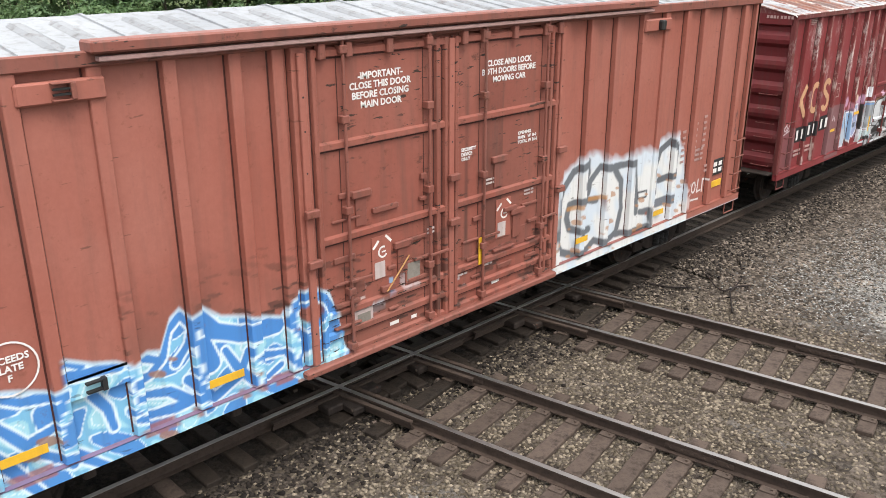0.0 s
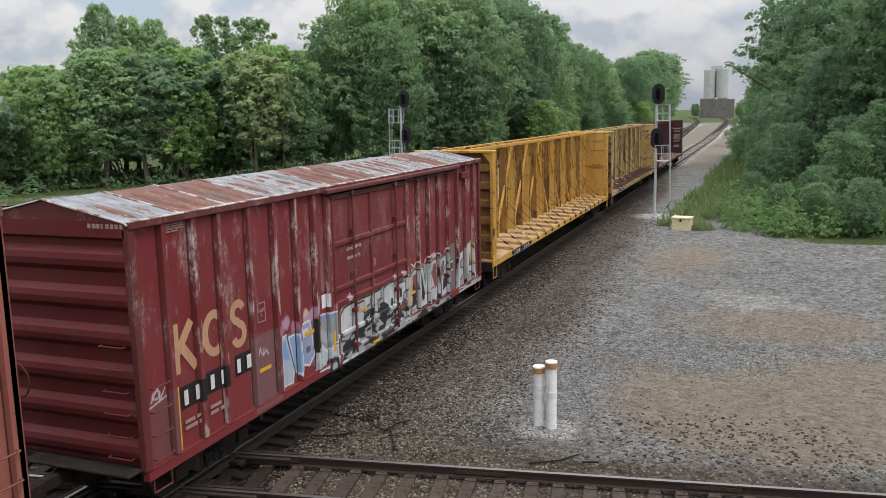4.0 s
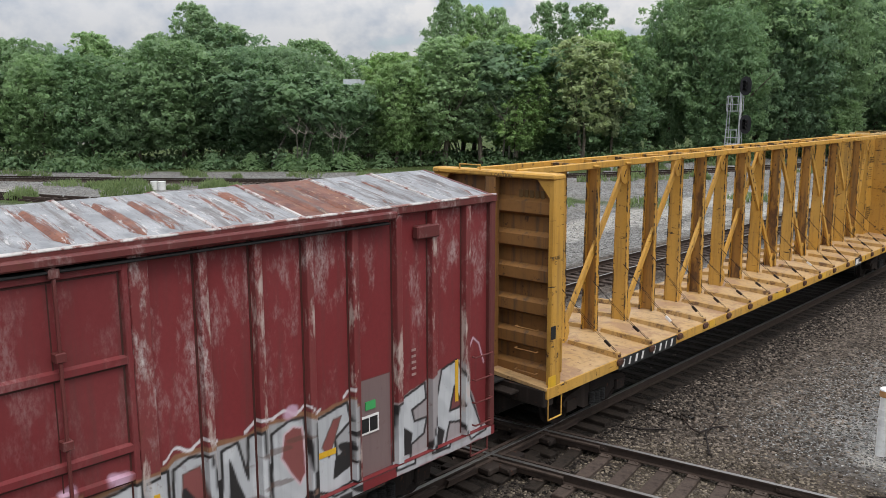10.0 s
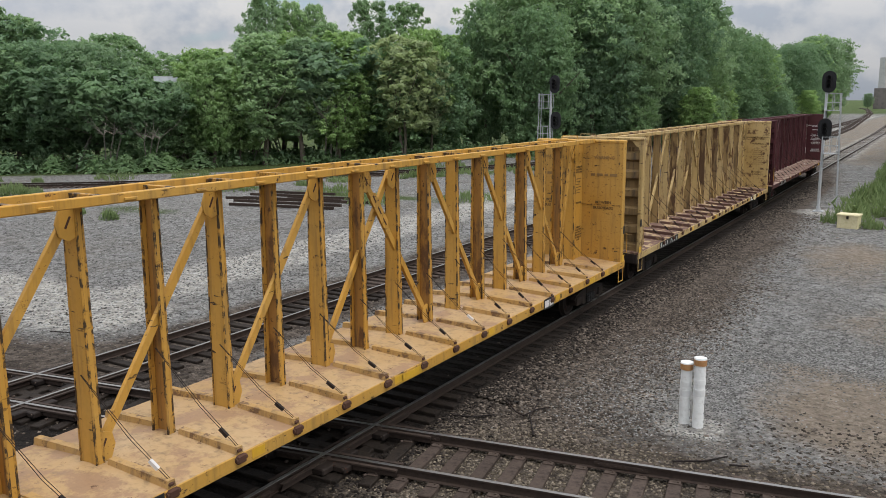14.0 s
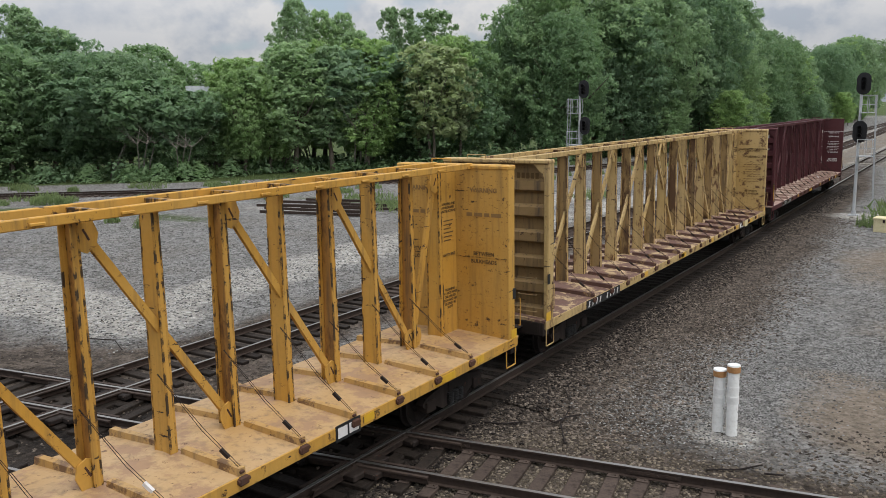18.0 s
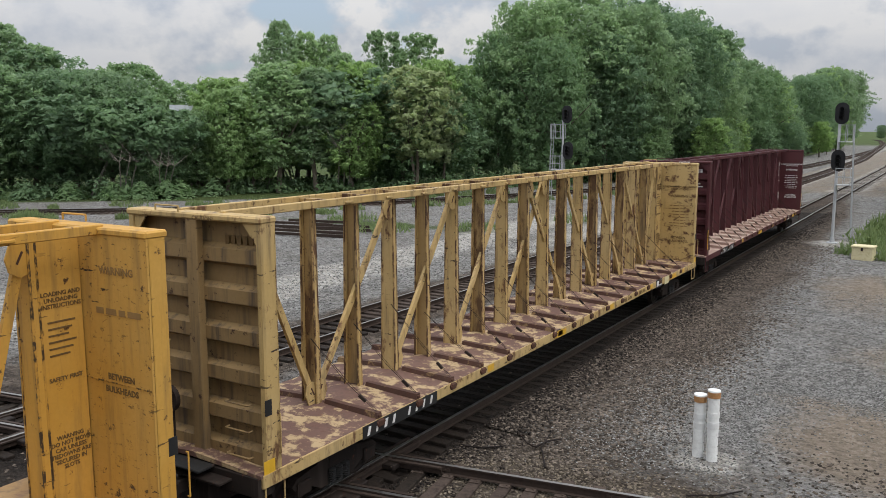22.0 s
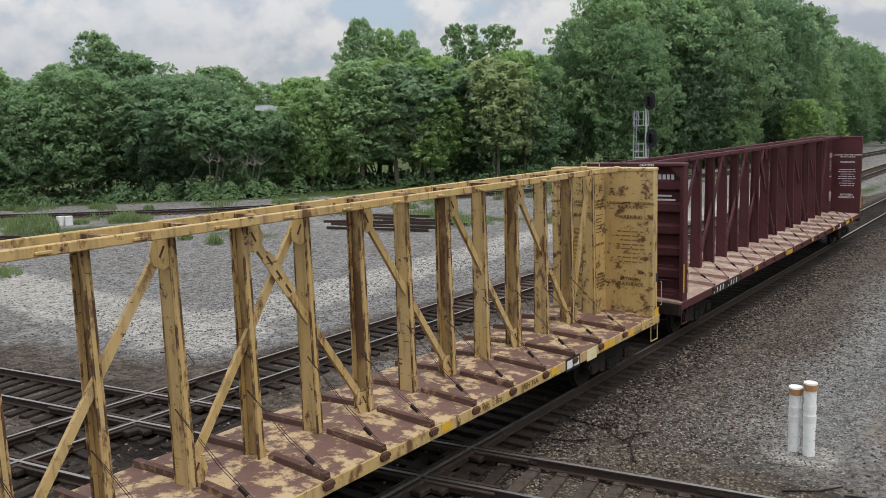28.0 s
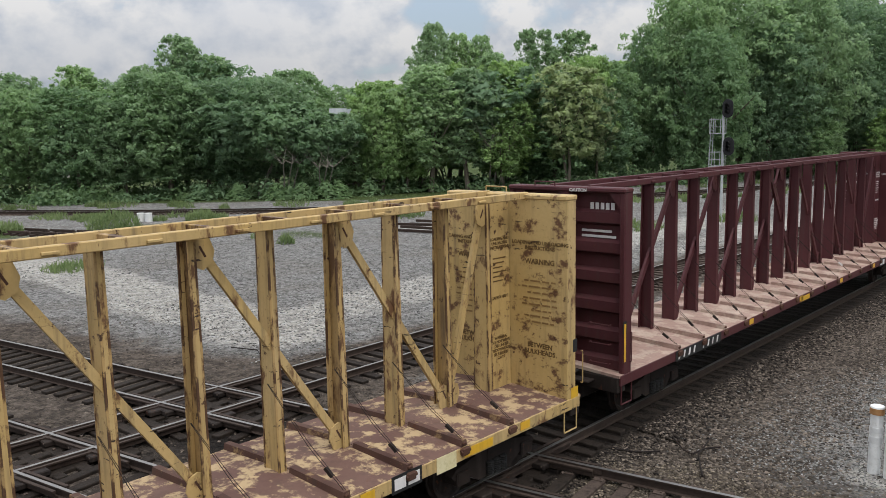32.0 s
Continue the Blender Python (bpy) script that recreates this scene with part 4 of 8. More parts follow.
    k.lay(inner, (0.15, 0.37, 0.54))
    k.lay(inner * np.clip((band - 0.35) / 0.1, 0, 1), (0.27, 0.50, 0.58))
    k.lay(inner * np.clip((-0.45 - band) / 0.06, 0, 1), (0.060, 0.200, 0.46))
    far_off = near(*[[(a + 0.11 * i * math.sin(i), 1.0 + 0.16 * i), (a + 0.5, 1.35 + 0.1 * (i % 3)), (a + 0.75, 1.75 - 0.2 * (i % 2))] for i, a in enumerate((-0.8, -0.35, 0.1, 0.6, 1.05))])
    blue = near([(1.91, 2.01), (2.13, 1.89), (2.40, 1.85)], [(3.63, 1.85), (3.72, 2.13), (3.88, 2.28), (4.01, 2.10), (3.95, 1.91), (3.77, 1.72)], [(5.28, 1.73), (5.37, 1.95), (5.60, 2.06), (5.81, 1.93), (5.95, 1.68)],
                [(5.28, 1.73), (5.53, 1.43), (5.38, 1.12)], [(3.27, 1.65), (3.46, 1.69), (3.60, 1.81), (3.38, 1.93)], [(3.28, 1.49), (3.66, 1.41), (3.89, 1.21)], [(2.53, 2.02), (2.85, 1.98), (3.11, 1.96)], [(2.60, 2.19), (2.74, 2.10)],
                [(1.81, 1.39), (1.95, 1.17), (2.12, 0.89)], [(2.36, 1.13), (2.59, 1.09), (2.83, 0.88)], [(2.81, 1.70), (2.95, 1.48), (3.00, 1.23)], [(3.90, 1.46), (4.20, 1.11), (4.56, 1.27), (4.70, 1.54)],
                [(4.85, 1.42), (5.22, 1.35), (5.33, 1.16)], [(1.86, 1.73), (2.11, 1.40), (2.40, 1.49)], [(2.24, 1.24), (2.49, 1.05)], [(3.25, 1.24), (3.70, 1.17), (4.04, 1.20)], [(4.4, 1.66), (4.52, 1.42), (4.74, 1.12)], [(4.95, 1.1), (5.15, 1.2)])
    blue = np.minimum(np.minimum(blue, far_off), np.minimum(near([(4.10, 2.16), (4.29, 1.94), (4.61, 1.80), (4.92, 1.76), (5.12, 1.75)]) - 0.055, near([(4.11, 1.84), (4.20, 1.56)]) - 0.07))
    w = 0.058 + 0.020 * ragged(y, z, 3, 1.3)
    k.lay(inner * np.clip((0.022 - np.abs(blue - w - 0.008)) / 0.012, 0, 1), (0.54, 0.64, 0.70))
    k.lay(inner * np.clip((w - blue) / 0.014, 0, 1), (0.052, 0.185, 0.45))
    k.lay(inner * np.clip((0.13 - np.abs(band + 0.42)) / 0.07, 0, 1) * (blue > 0.085), (0.53, 0.64, 0.70))
    k.lay(inner * np.clip((0.10 - np.abs(band - 1.0)) / 0.05, 0, 1) * (blue > 0.085), (0.53, 0.64, 0.68))
    k.lay(body * np.clip((ragged(y * 1.3, z * 2.9, 8) - 0.66) / 0.06, 0, 1) * 0.85, (0.25, 0.12, 0.07))
    k.lay(body * np.clip((0.06 - np.abs(z - 1.08 + 0.01 * y)) / 0.02, 0, 1) * np.clip((ragged(y * 2, z, 12) - 0.1) / 0.2, 0, 1) * 0.8, (0.26, 0.09, 0.07))
    hole = np.clip((0.15 - np.hypot((y - 5.62) * 0.9, (z - 1.78))) / 0.03, 0, 1)
    k.a = k.a * (1 - hole)
    k.c = k.c * (1 - hole[:, None])
    return k.done()


def red_spray(y, z):
    """Silver letters with black outlines over a jumble of blocks, a blue panel group, pink clouds, grey painted-out patches, dark number patches."""
    k = Coat(len(y))
    black, rust_red, silver = (0.021, 0.019, 0.019), (0.19, 0.060, 0.055), (0.375, 0.38, 0.39)

    def near(*lines):
        return np.minimum.reduce([stroke(y, z, p) for p in lines])

    def inside(pts):
        """Distance inside an outline, below nought outside it."""
        odd = np.zeros(len(y), bool)
        for (a, b), (c, d) in zip(pts, pts[1:] + pts[:1]):
            if b != d:
                odd ^= ((b > z) != (d > z)) & (y < (c - a) * (z - b) / (d - b) + a)
        return np.where(odd, 1, -1) * stroke(y, z, pts + pts[:1])

    def letter(pts, fill, rim=black, width=0.035, gloss=0.0):
        e = inside(pts) + 0.010 * ragged(y, z, pts[0][0], 3)
        k.lay(np.clip((e + width) / 0.014, 0, 1), rim)
        k.lay(np.clip((e - 0.006) / 0.012, 0, 1), fill)
        if gloss:
            k.lay(np.clip((e - 0.01) / 0.012, 0, 1) * np.clip((ragged(y, z, pts[0][0] * 3, 1.5) + 0.1) / 0.3, 0, 1) * gloss, (0.52, 0.525, 0.53))

    k.lay(np.clip((2.28 - z) / 0.03, 0, 1) * ((y > 21.95) & (y < 22.82)) * 0.6 * (z > 0.9), (0.16, 0.105, 0.11))
    k.lay(((y > 19.35) & (y < 19.95) & (z < 2.05) & (z > 1.0)) * 0.35, (0.15, 0.105, 0.11))
    for a, b, z0, z1 in ((20.05, 20.62, 1.62, 2.0), (20.72, 21.26, 1.66, 2.04), (21.50, 21.98, 1.72, 2.08)):
        k.lay(1.0 * ((y > a) & (y < b) & (z > z0) & (z < z1)), (0.012, 0.012, 0.014))
    # pink clouds over blue and grey panels
    wob = 0.06 * ragged(y, z, 4, 1.8)
    for cy, cz, r in ((23.02, 2.18, 0.16), (23.24, 2.26, 0.16), (23.46, 2.14, 0.14), (23.95, 2.20, 0.15), (24.18, 2.20, 0.13), (25.05, 2.16, 0.10)):
        k.lay(np.clip((r + wob - np.hypot(y - cy, (z - cz) * 0.9)) / 0.05, 0, 1) * 0.9, (0.40, 0.24, 0.34) if cz > 2.19 else (0.36, 0.16, 0.20))
    k.lay(np.clip((0.12 + wob - np.hypot(y - 23.93, z - 2.27)) / 0.05, 0, 1) * 0.9, (0.47, 0.37, 0.27))
    k.lay(np.clip((2.05 + wob - z) / 0.04, 0, 1) * ((y > 22.9) & (y < 24.3)) * np.clip((z - 1.05 - 0.25 * np.sin(2.2 * y)) / 0.1, 0, 1) * 0.8, (0.17, 0.12, 0.17))
    white = (0.56, 0.57, 0.60)
    letter([(22.92, 1.06), (22.93, 2.02), (23.19, 2.02), (23.42, 1.35), (23.38, 1.04)], (0.34, 0.40, 0.46), white, 0.03)
    k.lay(np.clip((inside([(22.96, 1.55), (22.96, 1.96), (23.17, 1.96), (23.32, 1.5)])) / 0.05, 0, 1) * 0.8, (0.13, 0.27, 0.48))
    letter([(23.27, 1.96), (23.57, 1.95), (23.66, 1.32), (23.60, 1.10), (23.46, 1.28)], (0.20, 0.31, 0.46), white, 0.03)
    k.lay(np.clip((0.03 - near([(23.21, 2.0), (23.46, 1.22), (23.40, 1.05)])) / 0.02, 0, 1), black)
    letter([(23.66, 2.07), (24.08, 2.10), (24.22, 1.38), (24.0, 1.2), (23.78, 1.28)], (0.24, 0.27, 0.40), white, 0.035)
    letter([(23.74, 1.98), (24.02, 2.0), (24.06, 1.80), (23.76, 1.78)], (0.50, 0.47, 0.50), (0.30, 0.16, 0.30), 0.012)
    letter([(23.86, 1.60), (24.08, 1.62), (24.10, 1.46), (23.90, 1.44)], (0.09, 0.10, 0.13), (0.35, 0.37, 0.42), 0.012)
    letter([(24.22, 2.10), (24.34, 2.06), (24.34, 1.50), (24.27, 1.36), (24.19, 1.52)], black, black, 0.01)
    letter([(24.40, 1.60), (24.40, 2.10), (25.10, 2.06), (25.10, 1.46), (24.72, 1.30)], (0.23, 0.24, 0.25), white, 0.03)
    k.lay(np.clip((0.03 - near([(24.38, 2.04), (25.1, 2.0)])) / 0.02, 0, 1), (0.12, 0.24, 0.46))
    k.lay(np.clip((inside([(24.44, 1.62), (24.44, 1.90), (24.95, 1.60), (24.74, 1.38)])) / 0.06, 0, 1) * 0.7, (0.36, 0.38, 0.40))
    letter([(24.24, 0.99), (24.28, 1.36), (24.44, 1.52), (24.74, 1.26), (25.10, 1.38), (25.10, 0.92)], (0.36, 0.43, 0.44), white, 0.02)
    k.lay(np.clip((0.22 - np.hypot(y - 24.88, z - 0.92)) / 0.02, 0, 1), black)
    k.lay(np.clip((0.12 - np.hypot(y - 24.88, z - 0.92)) / 0.02, 0, 1), (0.30, 0.31, 0.32))
    k.lay(np.clip((0.02 - near([(24.30, 1.45), (24.42, 1.18), (24.32, 1.02)])) / 0.015, 0, 1), black)
    # ground of the letters: black, with silver blocks jumbled along the foot
    top = np.interp(y, [25.2, 25.3, 25.95, 26.0, 26.8, 27.4, 28.05, 28.3, 28.9, 29.2, 29.3, 30.2, 30.5, 31.1, 31.3, 31.9, 31.98], [1.9, 2.06, 2.1, 2.12, 2.06, 2.12, 2.17, 2.06, 2.12, 2.1, 2.18, 2.16, 2.22, 2.18, 2.1, 2.2, 2.0])
    body = np.clip((top + 0.012 * ragged(y, z, 3, 3) - z) / 0.015, 0, 1) * ((y > 25.22) & (y < 31.98))
    k.lay(np.clip((top + 0.06 + 0.03 * ragged(y, z, 9, 2) - z) / 0.02, 0, 1) * ((y > 25.2) & (y < 31.95)) * 0.9, (0.22, 0.115, 0.06))
    fringe = top + 0.10 + 0.035 * np.sin(17 * y) + 0.02 * ragged(y, z, 8, 4)
    k.lay(np.clip((0.030 - np.abs(z - fringe)) / 0.015, 0, 1) * (y > 29.15) * (y < 31.9) * (np.sin(4.1 * y + 1) > -0.75), (0.58, 0.54, 0.55))
    k.lay(body * 0.96, (0.30, 0.305, 0.31))
    k.lay(body * np.clip((ragged(y * 0.8, z * 1.9, 19, 1.4) - 0.05) / 0.08, 0, 1) * (z < 1.75), black)
    dice = random.Random(12)
    for row in range(4):
        place = 25.2 + 0.13 * row
        while place < 31.9:
            w, z0, h = dice.uniform(0.16, 0.44), 0.82 + 0.145 * row + 0.012 * math.sin(place * 3), dice.uniform(0.07, 0.125)
            lean = dice.uniform(-0.05, 0.12)
            hue = dice.choice([silver, (0.50, 0.51, 0.52), (0.33, 0.34, 0.35), black, black, (0.17, 0.10, 0.075)])
            if dice.random() < 0.78:
                e = inside([(place, z0), (place + w, z0 + dice.uniform(-0.02, 0.03)), (place + w + lean, z0 + h), (place + lean, z0 + h)])
                k.lay(body * np.clip(e / 0.012, 0, 1), hue)
            place += w + dice.uniform(0.02, 0.14)
    # the letters
    letter([(25.27, 1.35), (25.25, 1.92), (25.45, 2.04), (25.93, 2.07), (25.94, 1.50), (25.60, 1.30)], silver, gloss=0.5)
    letter([(25.30, 1.00), (25.34, 1.22), (25.66, 1.30), (25.62, 1.06)], black)
    letter([(26.00, 1.42), (26.07, 2.08), (26.76, 2.05), (26.70, 1.86), (26.34, 1.82), (26.38, 1.70), (26.70, 1.72), (26.62, 1.40)], silver, gloss=0.5)
    letter([(26.36, 1.42), (26.38, 1.64), (26.80, 1.70), (26.74, 1.44)], black)
    k.lay(np.clip((0.016 - near([(26.48, 1.56), (26.53, 1.50), (26.57, 1.60), (26.62, 1.52), (26.66, 1.61)])) / 0.01, 0, 1), (0.42, 0.48, 0.62))
    letter([(26.84, 1.62), (26.85, 2.04), (27.30, 2.09), (27.30, 1.88), (27.10, 1.80), (27.14, 1.58)], silver, gloss=0.4)
    letter([(27.16, 1.44), (27.20, 1.62), (27.58, 1.66), (27.60, 1.30), (27.46, 1.20)], black)
    letter([(27.46, 1.74), (27.47, 2.06), (27.74, 2.13), (28.04, 2.12), (28.22, 1.95), (28.20, 1.58), (27.96, 1.38), (27.76, 1.34), (27.70, 1.60)], silver, gloss=0.6)
    letter([(27.84, 1.58), (27.88, 1.74), (27.98, 1.72), (27.98, 1.58), (27.90, 1.52)], black, black, 0.01)
    letter([(28.30, 1.38), (28.34, 2.02), (28.84, 2.09), (28.86, 1.78), (28.62, 1.70), (28.60, 1.34)], silver, gloss=0.4)
    letter([(28.36, 1.64), (28.38, 1.86), (28.52, 1.88), (28.52, 1.66)], black, black, 0.01)
    letter([(28.40, 1.30), (28.42, 1.50), (28.70, 1.55), (28.72, 1.32)], (0.24, 0.10, 0.07))
    letter([(28.94, 1.30), (28.95, 2.04), (29.20, 2.07), (29.20, 1.55), (29.40, 1.45), (29.38, 1.22)], silver, gloss=0.4)
    letter([(29.26, 1.52), (29.28, 2.06), (29.48, 2.14), (29.72, 2.10), (29.80, 1.60), (29.76, 1.06), (29.60, 1.10), (29.58, 1.44)], silver)
    letter([(29.36, 1.66), (29.38, 1.98), (29.62, 2.02), (29.68, 1.60), (29.60, 1.48)], rust_red, (0.10, 0.06, 0.05), 0.012)
    letter([(29.34, 1.20), (29.40, 1.78), (29.60, 1.46), (29.56, 1.22)], black)
    letter([(29.86, 1.02), (29.90, 2.08), (30.10, 2.12), (30.24, 1.60), (30.26, 2.14), (30.44, 2.18), (30.50, 1.20), (30.34, 1.04)], silver, gloss=0.6)
    letter([(29.96, 1.30), (29.99, 1.96), (30.20, 1.34), (30.12, 1.16)], black, black, 0.01)
    letter([(30.58, 1.12), (30.60, 2.08), (30.84, 2.16), (31.08, 2.16), (31.20, 1.22), (31.00, 0.98)], silver, gloss=0.4)
    letter([(30.72, 1.72), (30.78, 2.02), (30.92, 2.08), (31.06, 2.04), (31.10, 1.42), (31.00, 1.28)], rust_red, (0.50, 0.36, 0.38), 0.02)
    letter([(31.24, 1.10), (31.27, 2.06), (31.50, 2.10), (31.80, 2.16), (31.86, 1.90), (31.58, 1.72), (31.60, 1.34), (31.92, 1.30), (31.92, 1.04), (31.50, 0.98)], silver, gloss=0.4)
    letter([(31.36, 1.66), (31.56, 2.0), (31.72, 2.02), (31.48, 1.48)], rust_red, (0.10, 0.06, 0.05), 0.012)
    letter([(31.56, 1.18), (31.60, 1.40), (31.86, 1.58), (31.84, 1.28)], black)
    k.lay(np.clip((0.6 * ragged(y * 0.7, z * 5.0, 41) - 0.33) / 0.05, 0, 1) * body * 0.6, (0.10, 0.055, 0.04))
    k.lay(((y > 31.99) & (y < 32.60) & (z < 2.40) & (z > 1.0)) * 0.85, (0.16, 0.125, 0.12))
    # the two last letters, on bare red
    k.lay(np.clip((0.10 - np.abs(z - 0.95 - 0.02 * ragged(y, z, 5, 3))) / 0.03, 0, 1) * ((y > 32.6) & (y < 34.7)) * 0.9, silver)
    k.lay(np.clip((inside([(32.6, 0.95), (32.64, 1.92), (33.3, 2.10), (33.8, 2.24), (34.1, 2.26), (34.62, 0.95)]) + 0.03 * ragged(y, z, 2, 3)) / 0.02, 0, 1) * 0.85, (0.30, 0.29, 0.29))
    letter([(32.62, 0.96), (32.68, 1.88), (33.28, 2.06), (33.30, 1.82), (33.02, 1.72), (33.06, 1.52), (33.32, 1.52), (33.26, 1.30), (33.00, 1.20), (32.98, 0.94)], silver, gloss=0.5)
    letter([(32.78, 1.08), (32.84, 1.50), (33.02, 1.36), (32.98, 1.04)], black, black, 0.01)
    letter([(33.36, 0.98), (33.66, 2.16), (33.98, 2.24), (34.22, 1.80), (34.56, 1.00), (34.22, 0.94), (34.06, 1.26), (33.82, 1.30), (33.72, 0.96)], silver, gloss=0.5)
    letter([(33.84, 1.48), (33.94, 1.84), (34.10, 1.50)], (0.15, 0.05, 0.05))
    letter([(33.42, 0.98), (33.50, 1.34), (33.72, 1.20), (33.66, 0.98)], black, black, 0.01)
    k.lay(np.clip((0.022 - near([(34.24, 2.30), (34.36, 2.52), (34.50, 2.40), (34.62, 2.06)])) / 0.012, 0, 1) * 0.9, (0.50, 0.34, 0.40))
    for a, b in ((25.72, 2.22), (28.08, 2.24), (28.62, 2.20), (30.9, 2.30)):
        k.lay(np.clip((0.09 + 0.05 * ragged(y, z, a, 3) - np.hypot((y - a) * 0.7, z - b)) / 0.04, 0, 1) * 0.85, (0.48, 0.31, 0.40))
    scrawl = np.minimum.reduce([stroke(y, z, ring(19.52, 2.06, 0.09, 0.06, 0, 330)), stroke(y, z, [(19.40, 1.98), (19.56, 2.16), (19.60, 1.96), (19.72, 2.12)]), stroke(y, z, [(19.36, 1.90), (19.74, 1.98)]),
                                stroke(y, z, [(22.24, 1.86), (22.30, 2.02), (22.36, 1.88)]), stroke(y, z, [(22.42, 1.98), (22.40, 1.86), (22.50, 1.94), (22.56, 1.84)])])
    k.lay(np.clip((0.018 - scrawl) / 0.010, 0, 1) * 0.85, (0.55, 0.50, 0.50))
    k.lay(((y > 24.60) & (y < 24.86) & (z > 2.22) & (z < 2.50)) * 0.95, (0.66, 0.67, 0.70))
    k.lay(np.clip((ragged(y * 1.6, z * 1.2, 17, 1.3) + 0.2) / 0.3, 0, 1) * np.clip((0.42 - np.hypot((y - 24.64) * 1.5, z - 2.95)) / 0.2, 0, 1) * 0.8, (0.50, 0.45, 0.41))
    return k.done()


def give_spray(me, spray, at):
    n = len(me.vertices)
    co = np.empty(n * 3)
    me.vertices.foreach_get("co", co)
    co = co.reshape(-1, 3)
    layer = me.color_attributes.new("spray", "FLOAT_COLOR", "POINT")
    colours = spray(co[:, 1] + at, co[:, 2]) if spray else np.zeros((n, 4))
    layer.data.foreach_set("color", colours.ravel())


def sheet(y0, y1, z0, z1, x, fine_to=None, step=0.018):
    """A wall sheet facing +x, finely divided up to the height fine_to."""
    if fine_to:
        zs = list(np.arange(z0, fine_to, step)) + [fine_to, fine_to + 0.03, z1]
        ys = list(np.linspace(y0, y1, max(2, int((y1 - y0) / step) + 1)))
    else:
        zs, ys = [z0, z1], [y0, y1]
    s, n = Shape(), len(ys)
    s.v = [(x, y, z) for z in zs for y in ys]
    s.f = [(r * n + c, r * n + c + 1, (r + 1) * n + c + 1, (r + 1) * n + c) for r in range(len(zs) - 1) for c in range(n - 1)]
    s.add([(x - 0.03, y, z) for z in (z0, z1) for y in (y0, y1)], [(0, 2, 3, 1)])
    return s


def rib_shape(y, w, z0, z1, x0, x1, fine_to=None, step=0.018):
    zs = (list(np.arange(z0, fine_to, step)) + [fine_to, fine_to + 0.03, z1]) if fine_to else [z0, z1]
    prof = [(x0, y - w / 2), (x1 - 0.008, y - w / 2 + 0.012), (x1, y - w / 2 + 0.022), (x1, y), (x1, y + w / 2 - 0.022), (x1 - 0.008, y + w / 2 - 0.012), (x0, y + w / 2)]
    s, n = Shape(), len(prof)
    s.v = [(a, b, z) for z in zs for a, b in prof]
    s.f = [(r * n + c, r * n + c + 1, (r + 1) * n + c + 1, (r + 1) * n + c) for r in range(len(zs) - 1) for c in range(n - 1)]
    s.f += [tuple(range(n))[::-1], tuple(range((len(zs) - 1) * n, len(zs) * n))]
    return s


# ---------- running gear ----------
MOVERS, SPINNERS = [], []


def lathe(profile, axis, n=24):
    """One closed body turned about an axis; profile of (along, radius)."""
    s = Shape()
    for a, r in profile:
        for k in range(n):
            c, d = r * math.cos(2 * math.pi * k / n), r * math.sin(2 * math.pi * k / n)
            s.v.append((a, c, d) if axis == 0 else (c, d, a))
    for i in range(len(profile) - 1):
        s.f += [(i * n + k, i * n + (k + 1) % n, (i + 1) * n + (k + 1) % n, (i + 1) * n + k) for k in range(n)]
    s.f += [tuple(range(n))[::-1], tuple(range((len(profile) - 1) * n, len(profile) * n))]
    return s


def wheelset_mesh():
    side = [(0.10, 0.075), (0.58, 0.078), (0.64, 0.14), (0.66, 0.34), (0.66, 0.455), (0.685, 0.455), (0.70, 0.42), (0.80, 0.418), (0.80, 0.36), (0.75, 0.32), (0.77, 0.16), (0.84, 0.12), (0.90, 0.10), (1.05, 0.10)]
    return lathe([(-a, r) for a, r in side[::-1]] + side, 0, 28).mesh("wheelset", GRIMY)


WHEELS = wheelset_mesh()


def truck_frame():
    s = Shape()
    for side in (-1, 1):
        x = side * 1.0
        out = [(-1.12, 0.52), (-1.02, 0.62), (-0.55, 0.70), (-0.34, 0.80), (0.34, 0.80), (0.55, 0.70), (1.02, 0.62), (1.12, 0.52), (1.05, 0.44), (0.80, 0.46), (0.42, 0.26), (-0.42, 0.26), (-0.80, 0.46), (-1.05, 0.44)]
        s.prism(out, 0, x - 0.08, x + 0.08)
        for c in (-0.86, 0.86):
            s.box(x - 0.13, x + 0.13, c - 0.16, c + 0.16, 0.33, 0.56, 0.02)
    s.box(-1.1, 1.1, -0.24, 0.24, 0.52, 0.82, 0.03)
    return s.mesh("truck_frame", GRIMY)


def coil_mesh():
    prof = []
    for k in range(7):
        z = 0.29 + k * 0.034
        prof += [(z, 0.055), (z + 0.008, 0.080), (z + 0.022, 0.080), (z + 0.030, 0.055)]
    return lathe(prof, 2, 10).mesh("coil_spring", BLACK)


TRUCK, COIL = truck_frame(), coil_mesh()


def running_gear(car, spots):
    for y in spots:
        frame_ = part("truck", TRUCK, None, car, "grimy cast steel truck")
        frame_.location = (0, y, 0)
        for x in (-1.10, 1.10):
            for c in (-0.18, 0.0, 0.18):
                part("coil_spring", COIL, None, frame_).location = (x, c, 0)
        for c in (-0.86, 0.86):
            w = part("wheelset", WHEELS, None, frame_)
            SPINNERS.append((w, c))


def coupler(car, y, side):
    s = Shape().box(-0.09, 0.09, min(y, y + side * 0.75), max(y, y + side * 0.75), 0.72, 0.92, 0.02).box(-0.17, 0.17, y + side * 0.75 - 0.18, y + side * 0.75 + 0.18, 0.68, 0.98, 0.05)
    part("coupler", s, GRIMY, car)


